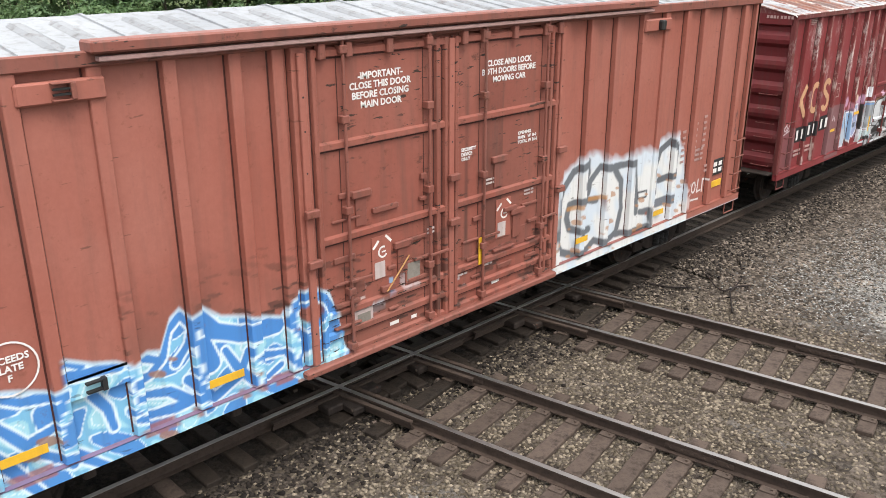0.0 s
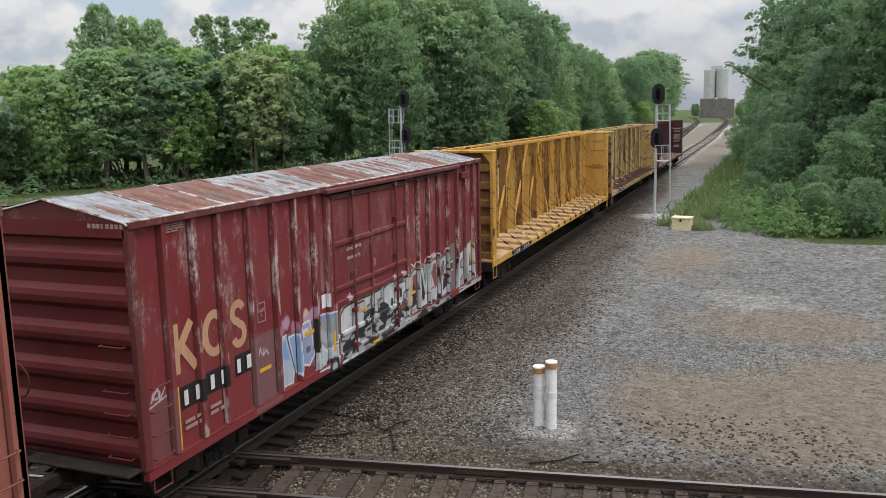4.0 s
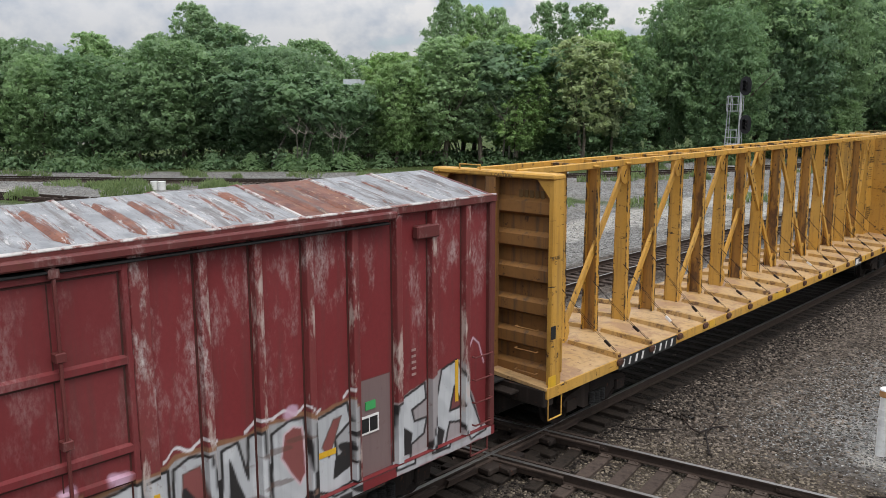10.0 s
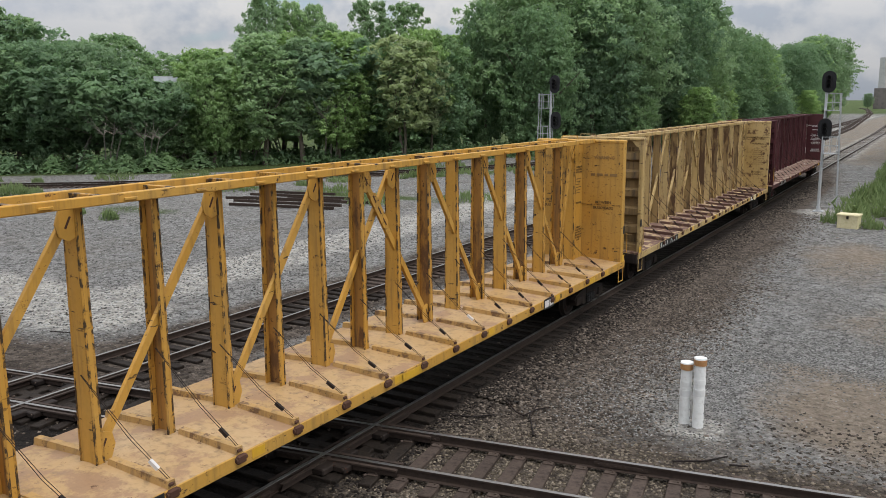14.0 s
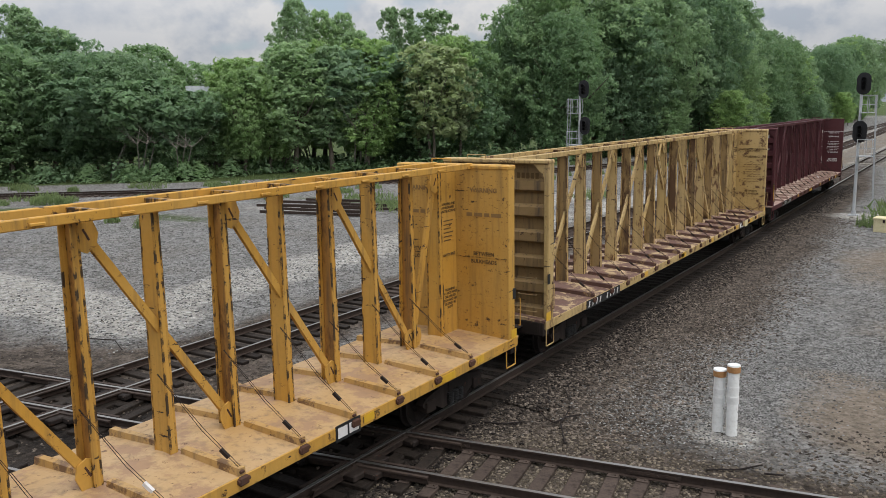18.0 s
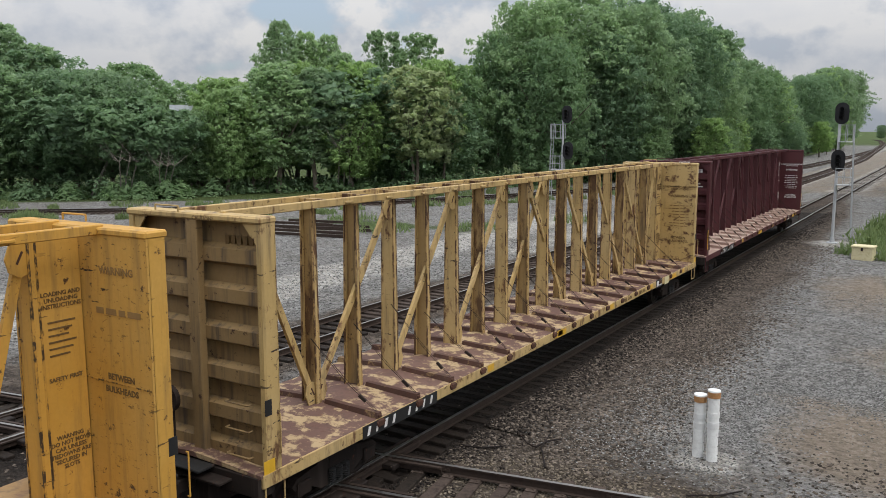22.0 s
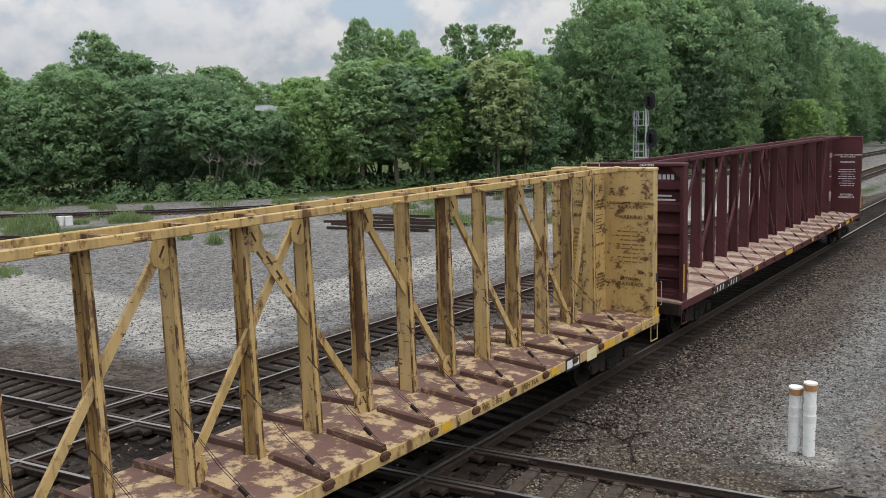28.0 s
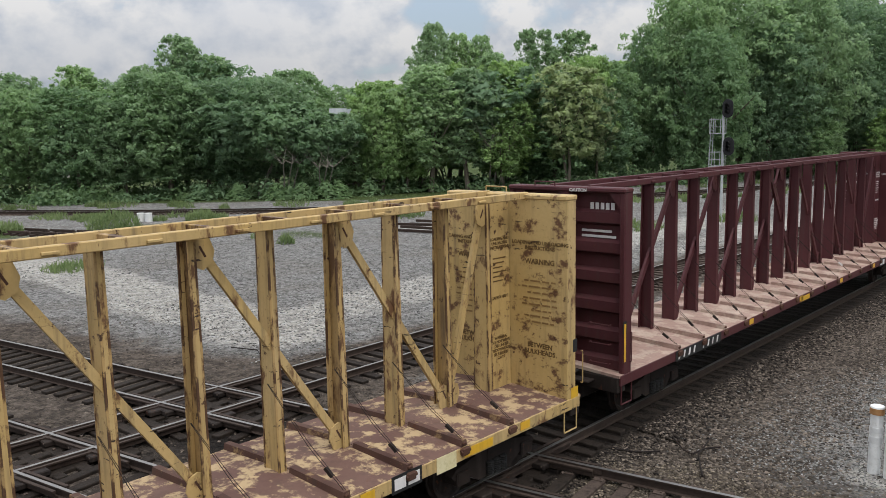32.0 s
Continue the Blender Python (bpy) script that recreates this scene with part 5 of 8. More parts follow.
def ladder(car, mat, x, y, z0, z1, n, w=0.42, along="y", out=0.07):
    """Rungs and stiles on a wall; along says the way of the rungs."""
    for k in range(n):
        z = z0 + (z1 - z0) * k / max(1, n - 1)
        p, q = ((x, y - w / 2, z), (x, y + w / 2, z)) if along == "y" else ((x - w / 2, y, z), (x + w / 2, y, z))
        off = Vector((out, 0, 0)) if along == "y" else Vector((0, -out, 0))
        s = Shape().tube(Vector(p) + off, Vector(q) + off, 0.013, 0.013, 6)
        for e in (p, q):
            s.tube(e, Vector(e) + off, 0.013, 0.013, 6)
        part("rung", s, mat, car, "thin steel grab rung")


def bare(shape, name, mat):
    """A mesh of sprayable paint with nothing sprayed on it."""
    me = shape.mesh(name, mat)
    give_spray(me, None, 0)
    return me


def annulus(y, z, r0, r1, x, a0, a1, n=28):
    """A flat painted ring, or part of one, on the side of a car."""
    s = Shape()
    for k in range(n + 1):
        a = radians(a0 + (a1 - a0) * k / n)
        s.v += [(x, y + r * math.cos(a), z + r * math.sin(a)) for r in (r0, r1)]
    s.f = [(2 * k, 2 * k + 1, 2 * k + 3, 2 * k + 2) for k in range(n)]
    return s


def boxcar(name, label, at, low, high, half, sill, eave, rise, ribs, door, paint, dark, roof_mat, sheets, spray, fine, end_ribs, trucks, shift=0.0):
    """A steel box car. Places along the car are given as for the standing yard and taken back by at."""
    car = thing(name, label, "boxcar", "cars of the freight train", where=pose(0, at, 0))
    lo, hi, L = low - at, high - at, high - low
    inner = half - 0.085
    # near wall, rib by rib and sheet by sheet
    edges = [low] + [r for r in ribs] + [high]
    walls = [e for e in edges if not door[0] + 0.05 < e < door[1] - 0.05]
    for a, b in zip(walls, walls[1:]):
        if a >= door[0] - 0.02 and b <= door[1] + 0.02 and b - a > 2:
            continue
        me = sheet(a - at, b - at, sill, eave, inner, fine).mesh("wall_sheet", paint)
        give_spray(me, spray, at)
        part("wall_sheet", me, None, car)
    for r in ribs:
        me = rib_shape(r - at, (0.13 if paint is RED else 0.17) if abs(r - door[0]) > 0.3 and abs(r - door[1]) > 0.3 else 0.24, sill + 0.02, eave - 0.02, inner, half, fine).mesh("wall_rib", RED_RIB if paint is RED else paint)
        give_spray(me, spray, at)
        part("wall_rib", me, None, car)
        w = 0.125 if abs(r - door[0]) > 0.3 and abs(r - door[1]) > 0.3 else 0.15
        # strips along both rib flanks: joint lines and the flanks' painted shade
        part("seam", Shape().box(inner, inner + 0.006, r - at - w + 0.022, r - at - w + 0.05, sill + 0.05, eave - 0.08), SEAM_SHADE, car)
        part("seam", Shape().box(inner, inner + 0.004, r - at + w - 0.05, r - at + w - 0.03, sill + 0.05, eave - 0.08), SEAM_SHADE, car)
    # far wall, ends, floor
    me = Shape().box(-half, -half + 0.06, lo, hi, sill, eave).mesh("far_wall", paint)
    give_spray(me, None, at)
    part("far_wall", me, None, car)
    for r in ribs:
        part("far_wall_rib", Shape().box(-half - 0.06, -half, r - at - 0.08, r - at + 0.08, sill, eave), dark, car)
    me = sheet(lo + 0.02, hi - 0.02, sill - 0.14, sill + 0.002, half + 0.012, sill - 0.02).box(half - 0.10, half + 0.006, lo + 0.02, hi - 0.02, sill - 0.142, sill + 0.002).mesh("side_sill", paint)
    give_spray(me, spray, at)
    part("side_sill", me, None, car)
    part("centre_sill", Shape().box(-0.25, 0.25, lo, hi, 0.62, sill, 0.02).box(-half + 0.1, half - 0.1, lo, hi, sill - 0.04, sill + 0.04), GRIMY, car)
    for k in range(7):
        y = lo + L * (0.2 + 0.1 * k)
        part("cross_bearer", Shape().box(-half + 0.1, half - 0.1, y - 0.07, y + 0.07, sill - 0.32, sill - 0.04, 0.02), GRIMY, car)
    for y, way in ((lo, 1), (hi, -1)):
        n = end_ribs
        h = (eave - 0.25 - sill) / n
        prof = [(0.10, sill)]
        for k in range(n):
            z = sill + k * h
            prof += [(0.10, z + 0.18 * h), (0.015, z + 0.34 * h), (0.0, z + 0.5 * h), (0.015, z + 0.66 * h), (0.10, z + 0.82 * h)]
        prof += [(0.10, eave - 0.25), (0.0, eave - 0.2), (0.0, eave + 0.03)]
        s = Shape()
        s.v = [(x, y + way * d, z) for d, z in prof for x in (-inner, inner)]
        s.f = [(2 * k, 2 * k + 1, 2 * k + 3, 2 * k + 2) for k in range(len(prof) - 1)]
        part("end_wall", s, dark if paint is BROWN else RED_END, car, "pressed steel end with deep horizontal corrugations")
        for x in (-half, half - 0.13):
            part("corner_post", Shape().box(x, x + 0.13, min(y, y + way * 0.13), max(y, y + way * 0.13), sill, eave, 0.02), dark, car)
        arch = [(-half, eave - 0.02), (half, eave - 0.02), (half, eave + 0.005), (0, eave + 0.005 + rise), (-half, eave + 0.005)]
        part("end_gable", Shape().prism(arch, 1, y + way * 0.005, y + way * 0.06), dark, car)
        coupler(car, y, -way)
    # roof, sheet by sheet, two pressed ribs in each
    step = L / sheets
    across = (1, 0.97, 0.90, 0.8, 0.6, 0.4, 0.2, 0.06, 0, -0.06, -0.2, -0.4, -0.6, -0.8, -0.9, -0.97, -1)
    prof = [(half * c, eave + rise * (1 - abs(c)) - (0.03 if abs(c) > 0.99 else 0)) for c in across]
    n = len(prof)
    for k in range(sheets):
        a, b = lo + k * step, lo + (k + 1) * step
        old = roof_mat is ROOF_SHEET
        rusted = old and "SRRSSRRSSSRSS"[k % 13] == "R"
        s = Shape()
        s.v = [(x, yy, z) for yy in (a, b) for x, z in prof]
        s.f = [(c, c + 1, n + c + 1, n + c) for c in range(n - 1)]
        part("roof_sheet", s, ROOF_RUST if rusted else roof_mat, car, "rusted brown roof sheet" if rusted else "")
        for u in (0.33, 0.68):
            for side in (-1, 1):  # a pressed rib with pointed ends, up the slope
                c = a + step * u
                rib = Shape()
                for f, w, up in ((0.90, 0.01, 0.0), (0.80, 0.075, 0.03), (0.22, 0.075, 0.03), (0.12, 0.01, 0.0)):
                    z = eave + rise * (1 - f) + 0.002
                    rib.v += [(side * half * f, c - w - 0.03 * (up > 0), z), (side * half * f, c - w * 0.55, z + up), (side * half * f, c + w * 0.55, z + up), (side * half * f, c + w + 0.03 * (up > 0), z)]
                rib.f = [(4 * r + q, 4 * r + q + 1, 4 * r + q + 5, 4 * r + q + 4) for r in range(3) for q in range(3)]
                # on unrusted sheets the rib's rim shade is put into its darker colour
                part("roof_rib", rib, (ROOF_RUST if rusted else ROOF_RIB) if old else ROOF_SILVER_RIB, car, "pressed roof rib, darkened on unrusted sheets for dirt and shade")
        seam = Shape()
        seam.v = [(x, yy, z + h_) for yy, h_ in ((a - 0.028, 0.0), (a - 0.020, 0.020), (a + 0.020, 0.020), (a + 0.028, 0.0)) for x, z in prof]
        seam.f = [(r * n + c, r * n + c + 1, (r + 1) * n + c + 1, (r + 1) * n + c) for r in range(3) for c in range(n - 1)]
        part("roof_seam", seam, ROOF_EDGE if old else roof_mat, car, "peeling whitish seam cap across the roof" if old else "")
        if old:
            part("roof_edge", Shape().box(half - 0.07, half + 0.030, a + 0.005, b - 0.005, eave + 0.012, eave + 0.040, 0.01), ROOF_EDGE, car)
    part("roof_lining", Shape().prism([(x * 0.99, z - 0.03) for x, z in prof], 1, lo + 0.02, hi - 0.02), dark, car)
    for side in (-1, 1):
        part("eave_rail", Shape().box(min(side * (half - 0.05), side * (half + 0.025)), max(side * (half - 0.05), side * (half + 0.025)), lo, hi, eave - (0.085 if paint is RED else 0.12), eave + 0.032, 0.015), dark, car)
    running_gear(car, [lo + trucks, hi - trucks])
    for y, way in ((lo + 0.35, 1), (hi - 0.35, -1)):
        ladder(car, dark, half, y, sill + 0.15, sill + 1.25, 4, 0.4)
        part("stirrup", Shape().tube((half - 0.03, y - 0.2, sill), (half - 0.03, y - 0.2, sill - 0.38), 0.014).tube((half - 0.03, y + 0.2, sill), (half - 0.03, y + 0.2, sill - 0.38), 0.014).tube((half - 0.03, y - 0.2, sill - 0.38), (half - 0.03, y + 0.2, sill - 0.38), 0.016), dark, car)
    ladder(car, dark, inner - 0.35, lo, sill + 0.2, sill + 1.9, 6, 0.42, "x")
    part("end_platform", Shape().box(-0.6, inner, lo - 0.30, lo, sill + 0.02, sill + 0.06, 0.01), GRIMY, car)
    MOVERS.append((car, at + shift))
    return car


def slab_door(car, at, y0, y1, z0, z1, x, mat, dark, spray, fine, bars, rods, posts=()):
    """A sliding door: plate, frame, stiffening bars, lock rods with keepers."""
    a, b = y0 - at, y1 - at
    door = part("door", Shape().box(x - 0.05, x - 0.012, a, b, z0, z1), dark, car, "closed sliding steel door")
    me = sheet(a, b, z0, z1, x, fine).mesh("door_plate", mat)
    give_spray(me, spray, at)
    part("door_plate", me, None, door)
    for z in (z0 + 0.03, z1 - 0.05, *bars):
        me = Shape()
        ys = np.linspace(a, b, max(2, int((b - a) / 0.04)))
        prof = [(x, z - 0.055), (x + 0.045, z - 0.04), (x + 0.045, z + 0.03), (x, z + 0.055)]
        me.v = [(p, y, q) for y in ys for p, q in prof]
        me.f = [(r * 4 + c, r * 4 + c + 1, r * 4 + c + 5, r * 4 + c + 4) for r in range(len(ys) - 1) for c in range(3)]
        me = me.mesh("door_bar", mat)
        give_spray(me, spray, at)
        part("door_bar", me, None, door)
        # dark strip under each bar: seam and the bar's shade in one colour
        part("door_seam", Shape().box(x + 0.0005, x + 0.004, a, b, z - 0.075, z - 0.056), SEAM_SHADE, door)
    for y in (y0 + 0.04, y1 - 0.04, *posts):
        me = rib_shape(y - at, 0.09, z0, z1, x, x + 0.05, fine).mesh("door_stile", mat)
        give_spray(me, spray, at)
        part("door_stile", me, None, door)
        # dark strip beside each stile, seam and painted shade together
        part("door_seam", Shape().box(x + 0.0005, x + 0.005, y - at - 0.066, y - at - 0.046, z0, z1), SEAM_SHADE, door)
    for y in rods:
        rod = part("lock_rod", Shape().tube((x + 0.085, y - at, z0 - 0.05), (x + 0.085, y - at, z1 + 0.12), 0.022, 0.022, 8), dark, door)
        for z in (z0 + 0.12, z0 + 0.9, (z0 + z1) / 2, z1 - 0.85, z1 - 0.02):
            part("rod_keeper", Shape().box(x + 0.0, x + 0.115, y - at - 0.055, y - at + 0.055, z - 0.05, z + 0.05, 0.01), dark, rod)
        # painted strip for the shadow beside the rod
        part("rod_shadow_gap", Shape().box(x + 0.0005, x + 0.003, y - at - 0.052, y - at - 0.038, z0, z1), SEAM_SHADE, rod)
        part("rod_handle", Shape().box(x + 0.09, x + 0.12, y - at - 0.02, y - at + 0.34, z0 + 1.02, z0 + 1.06, 0.006), dark, rod)
    return door


def bars_block(car, at, y, z, x, widths, size, mat, gap=1.7, along=0.0, name="marking"):
    """Lines of writing too small or private to copy, as plain bars."""
    for k, row in enumerate(widths):
        c = y - at
        for w in row:
            part(name, Shape().box(x, x + 0.004, c, c + w, z - k * size * gap - size / 2, z - k * size * gap + size / 2), mat, car)
            c += w + size * 0.8


def brown_car():
    at = 8.1
    right = [10.62, 11.35, 12.07, 12.86, 13.58, 14.32, 14.95, 15.80, 16.58, 17.08]
    left = [5.62, 5.34, 4.80, 4.05, 3.28, 2.50, 1.75, 1.00, 0.25, -0.50]
    ribs = sorted(left + right)
    car = boxcar("boxcar", "brown sixty-foot steel boxcar with blue and white graffiti", at, -0.95, 17.18, 1.62, 1.04, 5.18, 0.24, ribs, (5.74, 10.48), BROWN, BROWN_DARK, ROOF_SILVER, 15, brown_spray, 3.1, 8, 2.3)
    slab_door(car, at, 5.76, 8.02, 1.02, 5.02, 1.60, BROWN_DOOR, BROWN_DARK, brown_spray, 2.4, (3.86, 2.66, 1.64, 1.35), (6.20, 7.62), (7.82,))
    slab_door(car, at, 8.14, 10.46, 1.02, 5.02, 1.60, BROWN_DOOR, BROWN_DARK, brown_spray, 2.0, (3.86, 2.66, 1.64, 1.30), (8.72, 10.10), (10.27,))
    part("door_hood", Shape().box(1.50, 1.78, 3.22 - at, 12.95 - at, 5.19, 5.31, 0.02), BROWN_DARK, car)
    part("door_track", Shape().box(1.60, 1.74, 3.3 - at, 12.9 - at, 5.11, 5.16, 0.01), PALE_INK, car, "pale scraped upper door rail")
    part("door_sill", Shape().box(1.55, 1.74, 5.4 - at, 10.5 - at, 0.93, 1.03, 0.02), BROWN_DARK, car)
    for y in (2.95, 13.22):
        me = sheet(y - at - 0.36, y - at + 0.36, 1.10 if y > 9 else 1.9, 4.80, 1.575, 3.1).mesh("hatch_panel", BROWN)
        give_spray(me, brown_spray, at)
        hatch = part("hatch_panel", me, None, car, "plain side hatch panel")
        part("hatch_beam", bare(Shape().box(1.555, 1.66, y - at - 0.42, y - at + 0.42, 4.76, 4.97, 0.02), "hatch_beam", BROWN), None, hatch)
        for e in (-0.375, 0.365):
            part("hatch_seam", Shape().box(1.56, 1.578, y - at + e, y - at + e + 0.012, 1.1 if y > 9 else 1.9, 4.78), SEAM_SHADE, hatch)
        if y > 9:
            part("hatch_latch", Shape().box(1.64, 1.74, y - at - 0.02, y - at + 0.12, 4.78, 4.95, 0.02), BLACK, car)
        else:
            latch = part("hatch_latch", Shape().box(1.645, 1.72, y - at - 0.11, y - at + 0.11, 4.79, 4.805, 0.004).box(1.645, 1.72, y - at - 0.11, y - at + 0.11, 4.945, 4.96, 0.004).box(1.645, 1.73, y - at + 0.06, y - at + 0.11, 4.80, 4.95, 0.006), BROWN_DARK, car, "open bracket latch with bars")
            part("latch_bar", Shape().box(1.68, 1.71, y - at - 0.10, y - at + 0.07, 4.84, 4.86).box(1.68, 1.71, y - at - 0.10, y - at + 0.07, 4.89, 4.91), BLACK, latch)
    me = sheet(2.56 - at, 3.28 - at, 1.74, 1.94, 1.60, 1.94).mesh("lower_hatch_beam", BROWN)
    give_spray(me, brown_spray, at)
    low_beam = part("lower_hatch_beam", me, None, car, "blue-sprayed lower hatch beam")
    part("beam_latch", Shape().box(1.602, 1.66, 2.74 - at, 2.94 - at, 1.78, 1.80).box(1.602, 1.66, 2.74 - at, 2.94 - at, 1.88, 1.90).box(1.602, 1.67, 2.90 - at, 2.95 - at, 1.77, 1.91), BLACK, low_beam)
    for y, z, w in ((2.05, 1.35, 0.46), (4.34, 1.34, 0.46), (11.33, 1.36, 0.34), (13.81, 1.31, 0.36)):
        part("reflector", Shape().box(1.616, 1.624, y - at - w / 2, y - at + w / 2, z - 0.05, z + 0.05), YELLOW_SHEET, car, "yellow reflective strip")
    part("reflector", Shape().box(1.652, 1.658, 8.65 - at, 8.72 - at, 1.62, 2.05), YELLOW_SHEET, car, "upright yellow reflective strip")
    lettering("-IMPORTANT-\nCLOSE THIS DOOR\nBEFORE CLOSING\nMAIN DOOR", 0.118, WHITE_INK, car, on_side(6.85 - at, 4.47, 1.605), "white stencilled door warning")
    lettering("CLOSE AND LOCK\nBOTH DOORS BEFORE\nMOVING CAR", 0.116, WHITE_INK, car, on_side(9.31 - at, 4.47, 1.605), "white stencilled door warning")
    lettering("EXCEEDS\nPLATE\nF", 0.10, WHITE_INK, car, on_side(2.08 - at, 2.28, 1.55), "white stencilled plate mark")
    part("plate_ring", annulus(2.08 - at, 2.28, 0.27, 0.29, 1.552, 0, 360), WHITE_INK, car)
    # lock plates with a curled white mark, paper cards and scraped stencils on the doors
    for y, z, tall in ((6.78, 2.30, 0.50), (9.24, 2.30, 0.52)):
        plate = part("lock_plate", Shape().box(1.604, 1.616, y - at - 0.17, y - at + 0.17, z - tall / 2 - 0.12, z + tall / 2 - 0.02, 0.004).mesh("lock_plate", BROWN), None, car, "raised lock plate with white marks")
        give_spray(plate.data, None, at)
        part("curl_mark", annulus(y - at + 0.02, z, 0.058, 0.085, 1.6175, 60, 330), WHITE_INK, plate)
        part("curl_bar", Shape().box(1.6165, 1.619, y - at + 0.0, y - at + 0.07, z - 0.008, z + 0.012), WHITE_INK, plate)
        for dy, dz, lean in ((-0.10, 0.14, 0.07), (0.12, 0.15, -0.07)):
            part("arrow_mark", Shape().bar((1.6175, y - at + dy - 0.05, z + dz - lean), (1.6175, y - at + dy + 0.05, z + dz + lean * 0.4), 0.035, 0.003, (1, 0, 0)), WHITE_INK, plate)
        part("card", Shape().box(1.617, 1.622, y - at - 0.13, y - at + 0.05, z - 0.36, z - 0.13), WORN_WHITE, plate, "white paper card")
    part("frame_panel", Shape().box(1.604, 1.620, 7.20 - at, 7.50 - at, 1.72, 2.04, 0.004), BROWN_DARK, car, "grey scraped panel in a steel frame")
    part("frame_fill", Shape().box(1.620, 1.623, 7.23 - at, 7.47 - at, 1.75, 2.01), OLD_BOARD, car, "grey scraped panel")
    part("frame_panel", Shape().box(1.604, 1.618, 6.28 - at, 6.60 - at, 1.34, 1.58, 0.004), WORN_WHITE, car, "white and grey painted placard holder")
    part("frame_fill", Shape().box(1.618, 1.622, 6.33 - at, 6.55 - at, 1.39, 1.52), OLD_BOARD, car)
    part("bent_rod", Shape().tube((1.66, 6.82 - at, 1.72), (1.68, 7.22 - at, 2.16), 0.011, 0.011, 6), CAP_RUST, car, "rusty bent rod across the door")
    for y, z, n_ in ((8.22, 1.66, 3), (8.83, 2.90, 2), (7.62, 2.42, 2), (8.78, 1.62, 2), (9.72, 2.56, 2)):
        bars_block(car, at, y, z, 1.614, [(0.14, 0.06)] * n_, 0.030, WORN_WHITE, 1.9)
    for y in (5.62, 8.07, 10.52):
        post = part("door_post", bare(Shape().box(1.60, 1.665, y - at - 0.05, y - at + 0.05, 1.05, 5.0, 0.01), "door_post", BROWN), None, car)
        for z in (1.5, 2.0, 2.42, 3.05, 3.6, 4.1, 4.5):
            part("post_hole", Shape().tube((1.664, y - at, z), (1.667, y - at, z), 0.013, 0.013, 6, True), BLACK, post)
        for z in (2.45, 3.1):
            part("post_catch", Shape().box(1.66, 1.74, y - at - 0.09, y - at + 0.11, z - 0.05, z + 0.05, 0.012), BROWN_DARK, post)
    lettering("OPENING\nMAIN   W  8-0\nTOTAL W 16-0", 0.070, WHITE_INK, car, on_side(9.54 - at, 3.42, 1.606), "white stencilled door sizes", "lettering", "LEFT")
    lettering("SECURITY\nDEVICE\nONLY", 0.068, WHITE_INK, car, on_side(8.31 - at, 3.36, 1.606), "white stencilled lock note", "lettering", "LEFT")
    lettering("OPEN", 0.07, WHITE_INK, car, on_side(9.0 - at, 1.22, 1.606), "white stencilled word", "lettering", "LEFT")
    for y, z in ((14.6, 2.75), (15.05, 2.85), (15.4, 2.95)):
        bars_block(car, at, y, z, 1.55, [(0.12,)] * 6, 0.05, PALE_INK, 2.4)
    for y, z, n in ((15.15, 2.3, 3), (15.6, 1.9, 2)):
        bars_block(car, at, y, z, 1.55, [(0.18, 0.1)] * n, 0.05, PALE_INK, 2.0)
    part("data_plate", Shape().box(1.545, 1.565, 15.92 - at, 16.40 - at, 1.62, 1.96, 0.004), BLACK, car, "black consolidated data panel")
    bars_block(car, at, 15.98, 1.86, 1.566, [(0.14, 0.14), (0.14, 0.14)], 0.09, WHITE_INK, 1.5)
    part("data_plate", Shape().box(1.545, 1.565, 15.95 - at, 16.38 - at, 1.36, 1.50, 0.004), YELLOW_SHEET, car, "yellow data panel")
    rnd = random.Random(8)
    for y in (6.2, 6.9, 7.5, 8.6, 9.3, 9.9):
        for z in (1.45, 1.75, 2.05, 2.35, 2.9, 3.2):
            if rnd.random() < 0.75 and not (z > 2.8 and y > 8):
                part("latch", Shape().box(1.60, 1.63 + rnd.uniform(0, 0.03), y - at + rnd.uniform(-0.3, 0.0), y - at + rnd.uniform(0.06, 0.22), z - 0.03, z + rnd.uniform(0.0, 0.06), 0.008), BROWN_DARK, car, "battered door fitting")
    for y, z in ((6.45, 3.1), (9.1, 3.1), (7.15, 2.25), (9.55, 2.2)):
        part("latch_plate", Shape().box(1.60, 1.625, y - at - 0.09, y - at + 0.09, z - 0.35, z + 0.05, 0.006).box(1.60, 1.66, y - at - 0.16, y - at + 0.16, z + 0.03, z + 0.13, 0.012), BROWN_DARK, car)
    for y, z, w, h in ((6.38, 1.9, 0.2, 0.28), (7.35, 1.85, 0.3, 0.36), (8.45, 1.9, 0.22, 0.3), (9.75, 1.85, 0.35, 0.3)):
        part("patch_panel", Shape().box(1.60, 1.61, y - at - w / 2, y - at + w / 2, z - h / 2, z + h / 2, 0.003), BROWN_DARK, car, "scuffed patch panel")
    for y, z, w in ((9.0, 1.22, 0.14), (6.9, 1.2, 0.16), (7.3, 1.18, 0.1)):
        bars_block(car, at, y, z, 1.612, [(w,)], 0.05, WHITE_INK)
    for y in (5.9, 6.3, 6.95, 7.62, 8.3, 8.7, 9.35, 10.05, 10.4):
        part("hanger", Shape().box(1.60, 1.70, y - at - 0.05, y - at + 0.05, 4.90, 5.08, 0.012), BROWN_DARK, car)
    return car


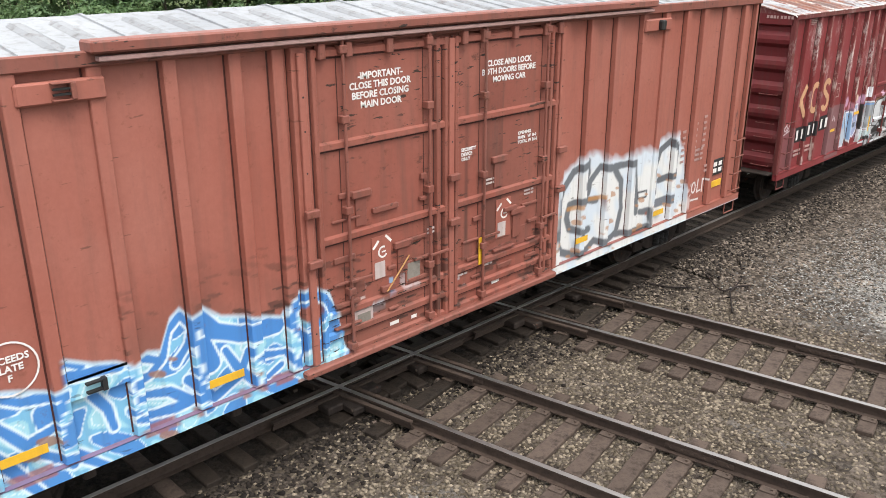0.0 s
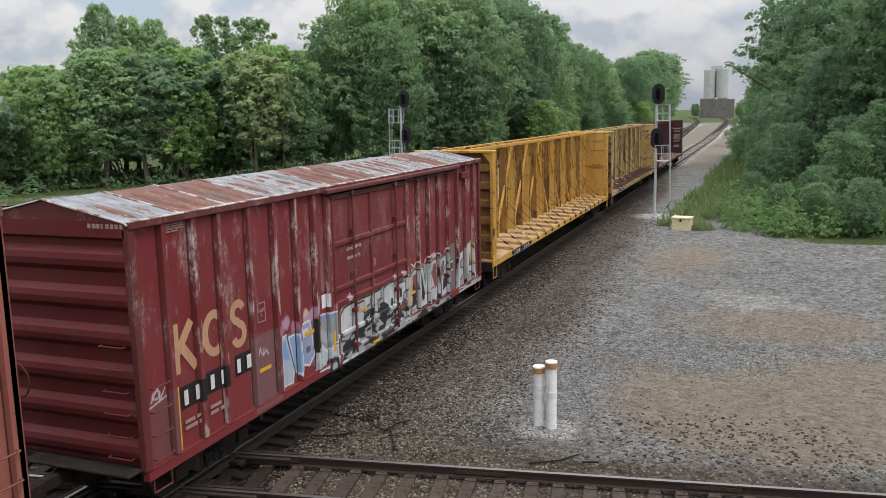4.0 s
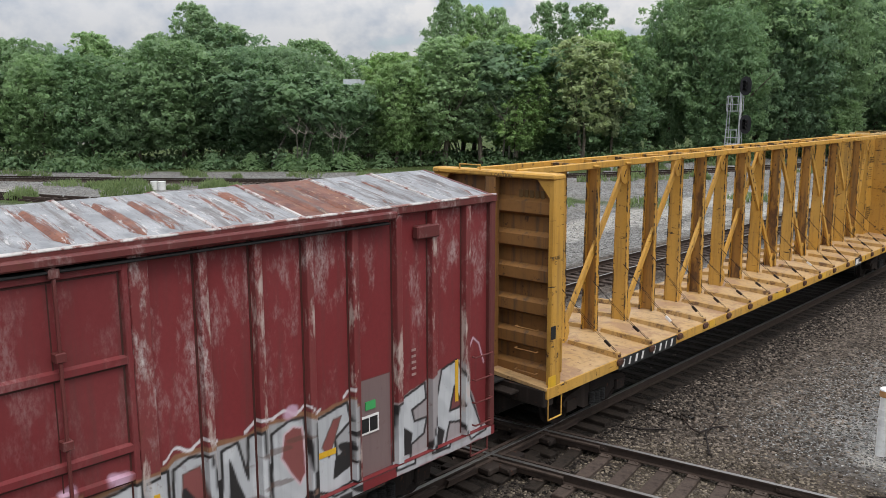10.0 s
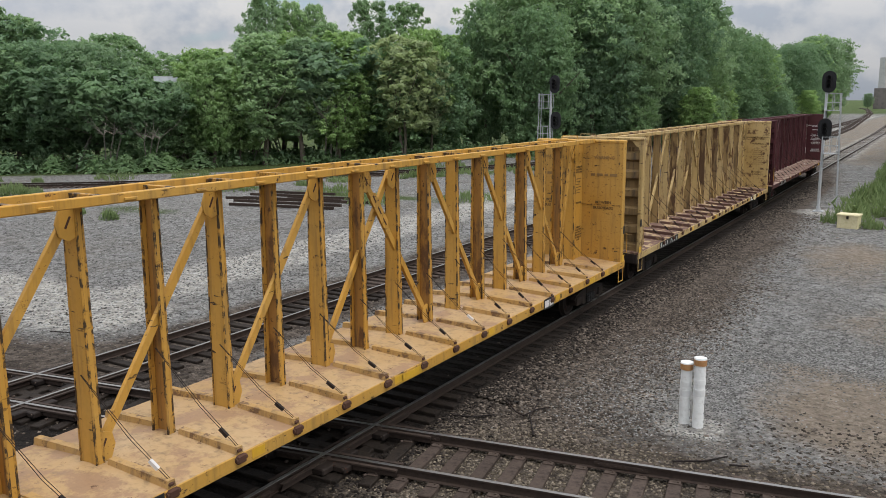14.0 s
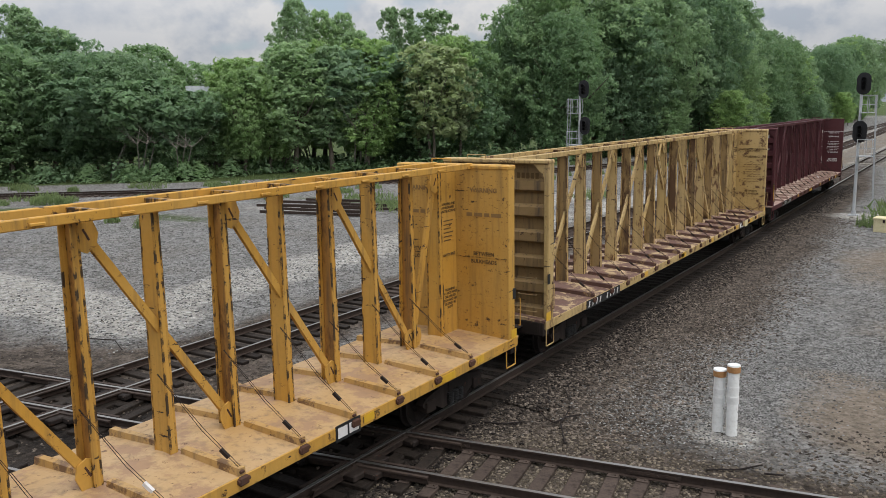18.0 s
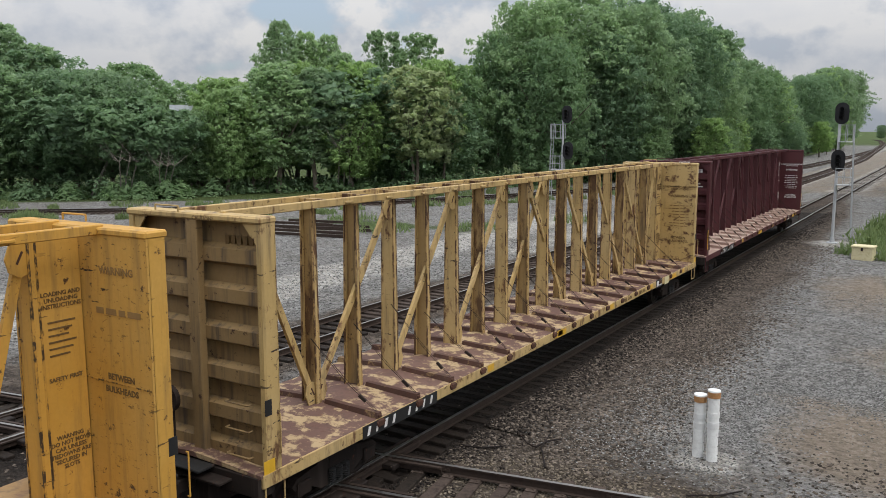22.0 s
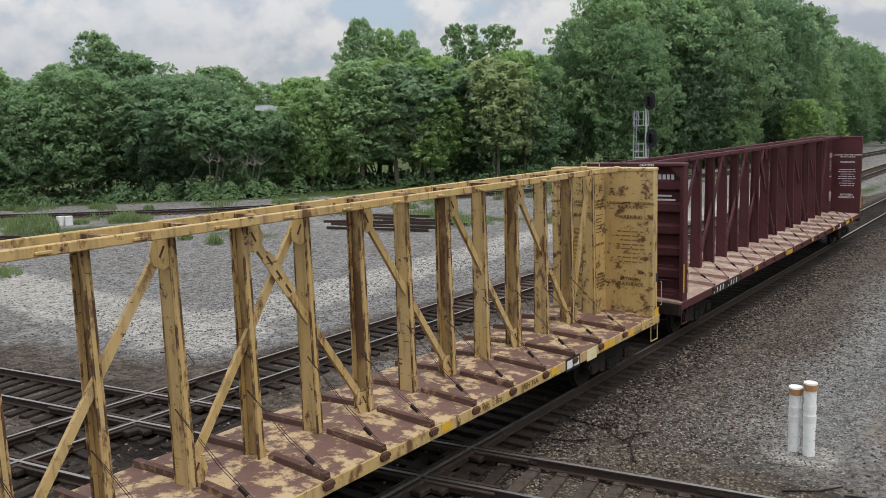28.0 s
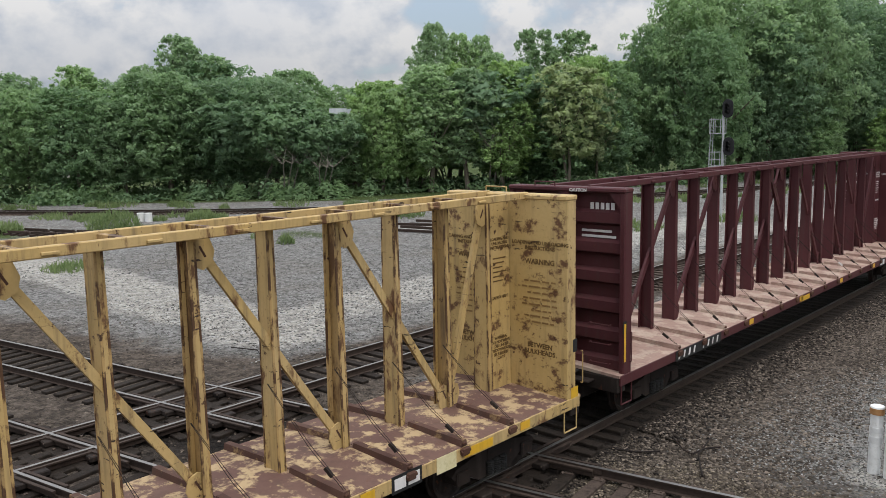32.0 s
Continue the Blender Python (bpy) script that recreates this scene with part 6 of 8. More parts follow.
def red_car():
    at = 26.94
    ribs = [19.86, 20.56, 21.21, 22.08, 22.87, 23.61, 24.33, 24.90, 28.98, 29.73, 30.45, 31.20, 31.94, 32.73, 33.43, 34.16]
    car = boxcar("boxcar", "weathered dark red fifty-foot boxcar with silver graffiti", at, 19.12, 34.80, 1.52, 1.0, 4.69, 0.32, ribs, (24.88, 28.96), RED, RED_DARK, ROOF_SHEET, 13, red_spray, 2.6, 6, 2.1, 0.17)
    slab_door(car, at, 24.99, 28.86, 1.02, 4.52, 1.50, RED_DOOR, RED_DARK, red_spray, 2.35, (3.48, 2.52, 2.2, 1.50), (25.84, 28.10), (26.83,))
    part("door_hood", Shape().box(1.42, 1.64, 24.68 - at, 32.6 - at, 4.57, 4.67, 0.02), RED_DARK, car)
    part("door_track", Shape().box(1.5, 1.60, 24.8 - at, 32.5 - at, 4.50, 4.53, 0.01), BLACK, car)
    part("door_sill", Shape().box(1.40, 1.528, 24.7 - at, 32.4 - at, 0.80, 0.856, 0.02), GRIMY, car)
    for words, z in (("CLOSE AND LOCK", 3.49), ("DOORS BEFORE", 3.29), ("MOVING CAR", 3.09)):
        lettering(words, 0.100, RUBBED_WHITE, car, on_side(25.98 - at, z, 1.505), "rubbed white stencilled door warning")
    part("round_mark", annulus(26.98 - at, 2.79, 0.075, 0.092, 1.505, 0, 360), WORN_WHITE, car)
    part("round_mark_bar", Shape().box(1.503, 1.507, 26.97 - at, 26.99 - at, 2.74, 2.84), WORN_WHITE, car)
    part("vent_box", Shape().box(1.44, 1.56, 33.05 - at, 33.5 - at, 4.22, 4.41, 0.02), RED_DARK, car)
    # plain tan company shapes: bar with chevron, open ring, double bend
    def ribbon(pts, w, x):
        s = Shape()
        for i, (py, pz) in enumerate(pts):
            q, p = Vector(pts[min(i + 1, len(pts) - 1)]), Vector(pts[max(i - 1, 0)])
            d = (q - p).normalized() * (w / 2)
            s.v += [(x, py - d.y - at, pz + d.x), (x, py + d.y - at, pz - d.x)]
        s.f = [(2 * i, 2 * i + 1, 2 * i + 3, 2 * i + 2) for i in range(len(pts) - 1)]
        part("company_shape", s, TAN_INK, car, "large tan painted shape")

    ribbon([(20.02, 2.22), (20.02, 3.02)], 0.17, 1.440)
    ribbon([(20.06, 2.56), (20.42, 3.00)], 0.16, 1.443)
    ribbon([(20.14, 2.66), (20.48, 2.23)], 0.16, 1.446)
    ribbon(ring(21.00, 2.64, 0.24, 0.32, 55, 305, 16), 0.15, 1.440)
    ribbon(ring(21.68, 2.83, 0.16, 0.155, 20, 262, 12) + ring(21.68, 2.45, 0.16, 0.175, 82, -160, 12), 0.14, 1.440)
    for y, z in ((20.12, 1.81), (20.80, 1.85), (21.55, 1.90)):
        bars_block(car, at, y, z, 1.456, [(0.10, 0.13)], 0.24, WHITE_INK)
    bars_block(car, at, 20.1, 1.42, 1.456, [(0.25, 0.2), (0.3, 0.1)], 0.06, PALE_INK)
    bars_block(car, at, 20.75, 1.44, 1.456, [(0.3,), (0.22, 0.12)], 0.06, PALE_INK)
    bars_block(car, at, 19.97, 4.57, 1.456, [(0.14, 0.24), (0.10, 0.12, 0.16), (0.18, 0.22), (0.10, 0.16)], 0.022, PALE_INK)
    bars_block(car, at, 26.85, 2.36, 1.506, [(0.12,), (0.12,)], 0.05, PALE_INK)
    lettering("PLATE\nE", 0.085, PALE_INK, car, on_side(22.36 - at, 2.66, 1.458), "small stencilled plate mark")
    box_ = Shape()
    for p, q in (((22.24, 2.5), (22.5, 2.5)), ((22.24, 2.84), (22.5, 2.84)), ((22.25, 2.5), (22.25, 2.84)), ((22.49, 2.5), (22.49, 2.84))):
        box_.bar((1.456, p[0] - at, p[1]), (1.456, q[0] - at, q[1]), 0.018, 0.006, (1, 0, 0))
    part("plate_frame", box_, PALE_INK, car)
    for y, z, w, h in ((22.42, 1.60, 0.40, 0.07), (24.05, 1.86, 0.36, 0.08), (26.38, 1.82, 0.3, 0.08), (29.34, 1.56, 0.36, 0.08), (31.42, 1.56, 0.34, 0.08), (26.92, 0.93, 0.36, 0.07)):
        x0 = 1.534 if z < 1.0 else 1.502 if 25 < y < 28.9 else 1.438
        part("reflector", Shape().box(x0, x0 + 0.006, y - at - w / 2, y - at + w / 2, z - h / 2, z + h / 2), YELLOW_SHEET, car, "yellow reflective strip")
    for y, z, h in ((19.99, 1.50, 1.05), (24.93, 1.45, 0.42), (29.02, 1.62, 0.55), (33.98, 1.92, 0.66)):
        x0 = 1.522 if 24 < y < 30 else 1.438
        part("reflector", Shape().box(x0, x0 + 0.006, y - at - 0.035, y - at + 0.035, z - h / 2, z + h / 2), YELLOW_SHEET, car, "upright yellow reflective strip")
    part("sticker", Shape().box(1.44, 1.452, 32.12 - at, 32.30 - at, 1.96, 2.08), GREEN_INK, car, "small green sticker")
    part("data_plate", Shape().box(1.44, 1.452, 32.0 - at, 32.36 - at, 1.62, 1.88), WHITE_INK, car, "white bordered data panel")
    part("data_plate", Shape().box(1.44, 1.455, 32.03 - at, 32.17 - at, 1.65, 1.85).box(1.44, 1.455, 32.19 - at, 32.33 - at, 1.65, 1.85), BLACK, car, "black data panels")
    for y in (32.75, 33.0, 33.45):
        bars_block(car, at, y, 2.62, 1.456, [(0.09,)] * 5, 0.035, PALE_INK, 2.6)
    s = Shape()
    for k, w in enumerate((0.1, 0.12, 0.1, 0.05, 0.1, 0.1, 0.1, 0.1)):
        s.box(0.80 + k * 0.082, 0.80 + k * 0.082 + w * 0.55, 19.12 - at - 0.006, 19.12 - at + 0.02, 4.62, 4.685)
    part("marking", s, PALE_INK, car)
    wheel = Shape()
    for k in range(16):
        a, b = 2 * math.pi * k / 16, 2 * math.pi * (k + 1) / 16
        wheel.tube((-0.6 + 0.28 * math.cos(a), 18.86 - at, 2.3 + 0.28 * math.sin(a)), (-0.6 + 0.28 * math.cos(b), 18.86 - at, 2.3 + 0.28 * math.sin(b)), 0.015, 0.015, 6)
    part("brake_wheel", wheel, RED_DARK, car)
    return car


brown_car()
red_car()


# ---------- centre-beam lumber flats ----------
def centrebeam(name, label, at, near, far, posts, paint, deck_mat, dark, ink, words, post_w=0.13):
    """An empty centre-beam flat: deck, end bulkheads, a tapered truss along the middle."""
    car = thing(name, label, "lumber flatcar", "cars of the freight train", where=pose(0, at, 0))
    lo, hi = near - at, far - at
    ps = [p - at for p in posts]
    step = ps[1] - ps[0]
    deck, top, H = 1.17, 4.80, 1.42
    seams = sorted([lo] + [p + 0.12 for p in ps] + [hi])
    for a, b in zip(seams, seams[1:]):
        for side in (-1, 1):
            s = Shape()
            z1, z0 = deck + 0.09, deck
            s.add([(0, a + 0.01, z1), (side * H, a + 0.01, z0), (side * H, b - 0.01, z0), (0, b - 0.01, z1), (0, a + 0.01, z1 - 0.08), (side * H, a + 0.01, z0 - 0.05), (side * H, b - 0.01, z0 - 0.05), (0, b - 0.01, z1 - 0.08)],
                  [(0, 1, 2, 3), (4, 7, 6, 5), (1, 5, 6, 2), (0, 4, 5, 1), (3, 2, 6, 7)])
            part("deck_plate", s, deck_mat, car)
    for p in seams[1:-1]:
        for side in (-1, 1):
            s = Shape().add([(side * 0.25, p - 0.075, deck + 0.06), (side * 0.25, p + 0.075, deck + 0.06), (side * H, p + 0.075, deck - 0.02), (side * H, p - 0.075, deck - 0.02),
                             (side * 0.25, p - 0.055, deck + 0.150), (side * 0.25, p + 0.055, deck + 0.150), (side * H, p + 0.055, deck + 0.105), (side * H, p - 0.055, deck + 0.105)],
                            [(0, 3, 2, 1), (4, 5, 6, 7), (0, 1, 5, 4), (1, 2, 6, 5), (2, 3, 7, 6), (3, 0, 4, 7)])
            part("riser", s, {GOLD: GOLD_RISER, STRAW: STRAW_RISER}.get(paint, deck_mat), car)
    for side in (-1, 1):
        part("side_sill", Shape().box(min(side * (H - 0.06), side * (H + 0.012)), max(side * (H - 0.06), side * (H + 0.012)), lo + 0.05, hi - 0.05, deck - 0.22, deck - 0.004, 0.012), paint, car)
    part("centre_sill", Shape().box(-0.36, 0.36, lo, hi, 0.42, deck - 0.05, 0.03), GRIMY, car)
    for p in seams[1:-1]:
        part("cross_bearer", Shape().box(-H + 0.17, H - 0.17, p - 0.05, p + 0.05, deck - 0.30, deck - 0.06), GRIMY, car)
    # bulkheads: smooth towards the load, ribbed outside
    depth, out = 0.46, 0.17
    # yellow cars' outer ends take the darker paint that carries their shade
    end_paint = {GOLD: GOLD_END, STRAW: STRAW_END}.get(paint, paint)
    for y, way in ((lo, 1), (hi, -1)):
        b = part("bulkhead", Shape().box(-H, H, min(y + way * depth, y + way * (depth - 0.04)), max(y + way * depth, y + way * (depth - 0.04)), deck - 0.05, top + 0.02, 0.01), {GOLD: GOLD_FACE, STRAW: STRAW_FACE}.get(paint, paint), car, "steel end bulkhead, smooth inside and ribbed outside")
        for side in (-1, 1):
            x = side * H
            part("bulkhead_edge", Shape().box(min(x, x - side * 0.05), max(x, x - side * 0.05), min(y + way * out, y + way * depth), max(y + way * out, y + way * depth), 0.95, top + 0.03, 0.03), paint, b)
            part("bulkhead_edge", Shape().box(min(x - side * 0.02, x - side * 0.12), max(x - side * 0.02, x - side * 0.12), min(y + way * (out + 0.003), y + way * (out + 0.05)), max(y + way * (out + 0.003), y + way * (out + 0.05)), 0.95, top + 0.0, 0.01), paint, b)
        part("bulkhead_back", Shape().box(-H + 0.05, H - 0.05, min(y + way * 0.405, y + way * 0.418), max(y + way * 0.405, y + way * 0.418), deck, top), end_paint, b, "outer bulkhead face, on yellow cars darkened for grime and shade")
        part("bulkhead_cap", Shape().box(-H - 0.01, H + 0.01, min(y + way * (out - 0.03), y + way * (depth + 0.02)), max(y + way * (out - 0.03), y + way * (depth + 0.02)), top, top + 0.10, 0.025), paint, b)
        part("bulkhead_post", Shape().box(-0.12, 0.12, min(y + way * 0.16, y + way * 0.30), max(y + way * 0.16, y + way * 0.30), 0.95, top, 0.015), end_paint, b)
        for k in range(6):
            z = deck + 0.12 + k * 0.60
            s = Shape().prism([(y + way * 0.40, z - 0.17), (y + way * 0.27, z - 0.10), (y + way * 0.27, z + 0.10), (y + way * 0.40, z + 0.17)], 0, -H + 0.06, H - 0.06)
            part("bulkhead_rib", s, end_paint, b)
        part("corner_gusset", Shape().prism([(H - 0.05, top), (H - 0.05, top - 0.4), (H - 0.4, top)], 1, y + way * 0.20, y + way * 0.23), paint, b)
        part("corner_gusset", Shape().prism([(-H + 0.05, top), (-H + 0.05, top - 0.4), (-H + 0.4, top)], 1, y + way * 0.20, y + way * 0.23), paint, b)
        ladder(car, paint, -0.8, y + way * 0.16, 1.3, 2.9, 5, 0.5, "x", 0.08 * way)
        ladder(car, end_paint, 0.90, y + way * 0.16, 1.35, 2.15, 3, 0.46, "x", 0.08 * way)
        part("end_platform", Shape().box(-0.7, 0.85, min(y - way * 0.26, y), max(y - way * 0.26, y), 0.98, 1.02, 0.008), GRIMY, car, "black grating platform over the coupler")
        # end beam in the near-black gear material; platform and coupler shade is in it
        part("end_beam", Shape().box(-H + 0.03, H - 0.03, min(y, y + way * 0.3), max(y, y + way * 0.3), 0.80, deck - 0.04, 0.02), GRIMY, car, "end beam darkened for the shade under the bulkhead")
        grab = Shape()
        for a, e in (((0.25, 0.0), (0.25, 0.09)), ((0.25, 0.09), (0.75, 0.09)), ((0.75, 0.09), (0.75, 0.0))):
            grab.tube((-0.95 + a[0], y + way * 0.12, top + 0.10 + a[1]), (-0.95 + e[0], y + way * 0.12, top + 0.10 + e[1]), 0.014, 0.014, 6)
        part("roof_grab", grab, paint, b)
        st = Shape()
        for c in (0.12, 0.52):
            st.tube((H - 0.02, y + way * c, 0.95), (H - 0.02, y + way * c, 0.55), 0.014, 0.014, 6)
        st.tube((H - 0.02, y + way * 0.12, 0.55), (H - 0.02, y + way * 0.52, 0.55), 0.016, 0.016, 6)
        part("stirrup", st, dark, car)
        coupler(car, y, -way)
    # middle truss
    lo_in, hi_in = lo + depth, hi - depth

    def post(p, w, name_, open_=False):
        s, scuff = Shape(), {GOLD: GOLD_SCUFF, STRAW: STRAW_SCUFF}.get(paint, paint)
        q = p + w / 2 - 0.03 if open_ else p - w / 2 + 0.01
        s.add([(-0.155, q, deck), (0.155, q, deck), (0.115, q, top), (-0.115, q, top), (-0.155, q + 0.012, deck), (0.155, q + 0.012, deck), (0.115, q + 0.012, top), (-0.115, q + 0.012, top)],
              [(0, 1, 2, 3), (4, 7, 6, 5), (0, 4, 5, 1), (1, 5, 6, 2), (2, 6, 7, 3), (3, 7, 4, 0)])
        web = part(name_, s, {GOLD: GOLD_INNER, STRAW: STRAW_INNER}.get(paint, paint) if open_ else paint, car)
        for side in (-1, 1):  # outer flanges lean in towards the top
            x0, x1 = side * 0.173, side * 0.133
            f = Shape().add([(x0, p - w / 2, deck + 0.02), (x0, p + w / 2, deck + 0.02), (x1, p + w * 0.42, top), (x1, p - w * 0.42, top), (x0 - side * 0.018, p - w / 2, deck + 0.02), (x0 - side * 0.018, p + w / 2, deck + 0.02), (x1 - side * 0.018, p + w * 0.42, top), (x1 - side * 0.018, p - w * 0.42, top)],
                            [(0, 1, 2, 3), (4, 7, 6, 5), (0, 3, 7, 4), (1, 5, 6, 2), (0, 4, 5, 1), (3, 2, 6, 7)])
            flange = part("post_flange", f, paint, web)
            for e in (-1, 1):  # chipped rusty borders of the flange
                y0, y1 = p + e * w / 2, p + e * w * 0.42
                o = side * 0.003
                strip = Shape().add([(x0 + o, y0 - e * 0.030, deck + 0.02), (x0 + o, y0 + e * 0.003, deck + 0.02), (x1 + o, y1 + e * 0.003, top), (x1 + o, y1 - e * 0.030, top), (x0 - side * 0.02, y0 - e * 0.030, deck + 0.02), (x0 - side * 0.02, y0 + e * 0.003, deck + 0.02), (x1 - side * 0.02, y1 + e * 0.003, top), (x1 - side * 0.02, y1 - e * 0.030, top)],
                                    [(0, 1, 2, 3), (4, 7, 6, 5), (0, 3, 7, 4), (1, 5, 6, 2), (0, 4, 5, 1), (3, 2, 6, 7)])
                part("chipped_edge", strip, scuff, flange, "rusty chipped flange edge")

    for k, p in enumerate(ps):
        post(p, post_w, "truss_post", k % 2 == 1 or k == 0)
    for y_, way in ((lo_in, 1), (hi_in, -1)):
        post(y_ + way * 0.66, 0.14, "end_post")
        for x0, x1 in ((0.150, 0.118), (-0.150, -0.118)):  # gusset sheet from the end post to the bulkhead
            a_, b_ = y_ + way * 0.02, y_ + way * 0.60
            part("end_sheet", Shape().add([(x0, a_, deck), (x0, b_, deck), (x1, b_, top), (x1, a_, top), (x0 - 0.012, a_, deck), (x0 - 0.012, b_, deck), (x1 - 0.012, b_, top), (x1 - 0.012, a_, top)],
                 [(0, 1, 2, 3), (4, 7, 6, 5), (0, 4, 5, 1), (1, 5, 6, 2), (2, 6, 7, 3), (3, 7, 4, 0)]), STRAW_FACE if paint is STRAW else paint, car, "flat end sheet with stencilled instructions")
    for side in (-1, 1):
        part("top_chord", Shape().box(min(side * 0.405, side * 0.50), max(side * 0.405, side * 0.50), lo_in - 0.1, hi_in + 0.1, top - 0.0, top + 0.13, 0.012), paint, car)
    k = lo_in + 0.25
    for p in ps:
        part("top_strut", Shape().box(-0.405, 0.405, p + 0.25, p + 0.35, top + 0.03, top + 0.10, 0.006), {GOLD: GOLD_SCUFF, STRAW: STRAW_SCUFF}.get(paint, paint), car)
        part("cap_plate", Shape().box(-0.36, 0.36, p - 0.10, p + 0.10, top - 0.012, top + 0.012), paint, car)
        part("lift_lug", Shape().box(0.50, 0.535, p + 0.42, p + 0.62, top + 0.03, top + 0.07, 0.008), paint, car)
    n = len(ps)
    half_n = n // 2

    def brace(a, b, x_=0.06):
        """A flat diagonal with rounded end plates, between (place, at the top?) ends."""
        za, zb = (top - 0.12 if a[1] else deck + 0.22), (top - 0.12 if b[1] else deck + 0.22)
        br = part("diagonal", Shape().bar((x_, a[0], za), (x_, b[0], zb), 0.12, 0.07, (1, 0, 0)), paint, car)
        for e, z, up_ in ((a[0], za, a[1]), (b[0], zb, b[1])):
            x = 0.14
            toward = 1 if (b[0] if e == a[0] else a[0]) > e else -1
            out = [(e - toward * 0.08, z + (0.16 if up_ else -0.2)), (e + toward * 0.14, z + (0.16 if up_ else -0.2)), (e + toward * 0.24, z - (0.10 if up_ else -0.05)), (e + toward * 0.20, z - (0.26 if up_ else -0.22)), (e + toward * 0.06, z - (0.34 if up_ else -0.28)), (e - toward * 0.08, z - (0.28 if up_ else -0.22))]
            plate = part("gusset", Shape().prism(out, 0, 0.10, 0.125), paint, br)
            way_ = -1 if up_ else 1
            part("slot", Shape().bar((0.1265, e + toward * 0.02, z + way_ * 0.02), (0.1265, e + toward * 0.10, z + way_ * 0.17), 0.03, 0.004, (1, 0, 0)), RUST_IRON, plate)

    brace((lo_in + 0.75, True), (ps[0] - 0.05, False))
    brace((hi_in - 0.75, True), (ps[-1] + 0.05, False))
    for k in range(0, half_n - 1, 2):
        last = k >= half_n - 2
        brace((ps[k] + 0.05, False), (ps[k + 2] - 0.1, True), -0.014 if last else 0.06)
        j = n - 1 - k
        brace((ps[j] - 0.05, False), (ps[j - 2] + 0.1, True))
        if last:  # long plate with slotted ends over the crossing
            p0, p1 = Vector((ps[j] - 0.05, deck + 0.22)), Vector((ps[j - 2] + 0.1, top - 0.12))
            d = (p1 - p0).normalized()
            c, side_ = p0 + d * ((p0.x - (ps[7] + ps[8]) / 2) / -d.x), Vector((-d.y, d.x))
            outline = [c + d * a + side_ * b for a, b in ((-0.42, -0.06), (-0.37, -0.10), (0.37, -0.10), (0.42, -0.06), (0.42, 0.06), (0.37, 0.10), (-0.37, 0.10), (-0.42, 0.06))]
            plate = part("crossing_plate", Shape().prism([tuple(q) for q in outline], 0, 0.098, 0.116), paint, car)
            for a in (-0.3, 0.0, 0.3):
                part("slot", Shape().bar((0.1175, c.x + d.x * (a - 0.09), c.y + d.y * (a - 0.09)), (0.1175, c.x + d.x * (a + 0.09), c.y + d.y * (a + 0.09)), 0.035, 0.004, (1, 0, 0)), RUST_IRON, plate)
    # tie-down winches and wires along the near edge
    rnd = random.Random(at)
    for p in seams[1:-1]:
        w = part("winch", Shape().box(H - 0.02, H + 0.06, p - 0.09, p + 0.09, deck - 0.14, deck - 0.01, 0.02).tube((H + 0.02, p - 0.11, deck - 0.07), (H + 0.02, p + 0.11, deck - 0.07), 0.035, 0.035, 8), RUST_IRON, car, "rusty tie-down winch")
        a = Vector((H - 0.03, p, deck + 0.08))
        b = Vector((0.18, p - 0.32, deck + 1.30 + rnd.uniform(-0.2, 0.2)))
        m = (a + b) / 2 + Vector((0.05, 0, -0.12))
        part("tie_down_wire", Shape().tube(a, m, 0.005, 0.005, 5).tube(m, b, 0.005, 0.005, 5), GRIMY, car)
        part("tie_down_wire", Shape().tube(a + Vector((0, 0.035, 0)), m + Vector((0.02, 0.03, 0.01)), 0.0045, 0.0045, 5).tube(m + Vector((0.02, 0.03, 0.01)), b + Vector((0, 0.01, 0)), 0.0045, 0.0045, 5), GRIMY, car)
        part("strap_eye", Shape().box(H - 0.12, H + 0.03, p - 0.05, p + 0.03, deck + 0.03, deck + 0.075, 0.01), RUST_IRON, car)
        c = a.lerp(m, 0.25 + rnd.uniform(0, 0.15))
        part("wire_clamp", Shape().bar(c, c + (m - a).normalized() * 0.16, 0.05, 0.05), GRIMY if rnd.random() < 0.9 else WHITE_INK, car)
    running_gear(car, [lo + 2.15, hi - 2.15])
    # writing
    y_in = hi - depth - 0.006
    if words:
        for side in (-1, 1):
            x = side * 0.82
            if paint is GOLD:  # nearly all worn away, with a weld seam across the middle
                lettering("WARNING", 0.135, FADED_INK, car, on_end(x, 4.36, y_in), "worn stencilled warning")
                lettering("BETWEEN", 0.115, DARK_INK, car, on_end(x, 2.99, y_in), "stencilled marking")
                lettering("BULKHEADS", 0.115, DARK_INK, car, on_end(x, 2.82, y_in), "stencilled marking")
                part("weld_seam", Shape().box(side * 0.72 - 0.66, side * 0.72 + 0.66, y_in - 0.004, y_in + 0.004, 2.905, 2.925), GOLD_SCUFF, car)
                c = x - 0.42
                for word in (0.14, 0.20, 0.12, 0.24):
                    part("marking", Shape().box(c, c + word, y_in - 0.002, y_in + 0.003, 3.80, 3.88), FADED_INK, car)
                    c += word + 0.05
                continue
            faint = ink
            lettering("LOADING AND UNLOADING\nINSTRUCTIONS", 0.095, faint, car, on_end(x, 3.96, y_in), "stencilled loading instructions")
            lettering("WARNING", 0.135, faint, car, on_end(x, 3.66, y_in), "stencilled warning")
            lettering("BETWEEN\nBULKHEADS", 0.125, faint, car, on_end(x, 2.02, y_in), "stencilled marking")
            for k, w in enumerate((0.7, 0.8, 0.55, 0.75, 0.8, 0.4, 0.7, 0.6)):
                z, c = 3.30 - k * 0.11, x - w / 2
                for j in range(4):
                    word = w * (0.14 + 0.09 * ((k * 3 + j * 5) % 3))
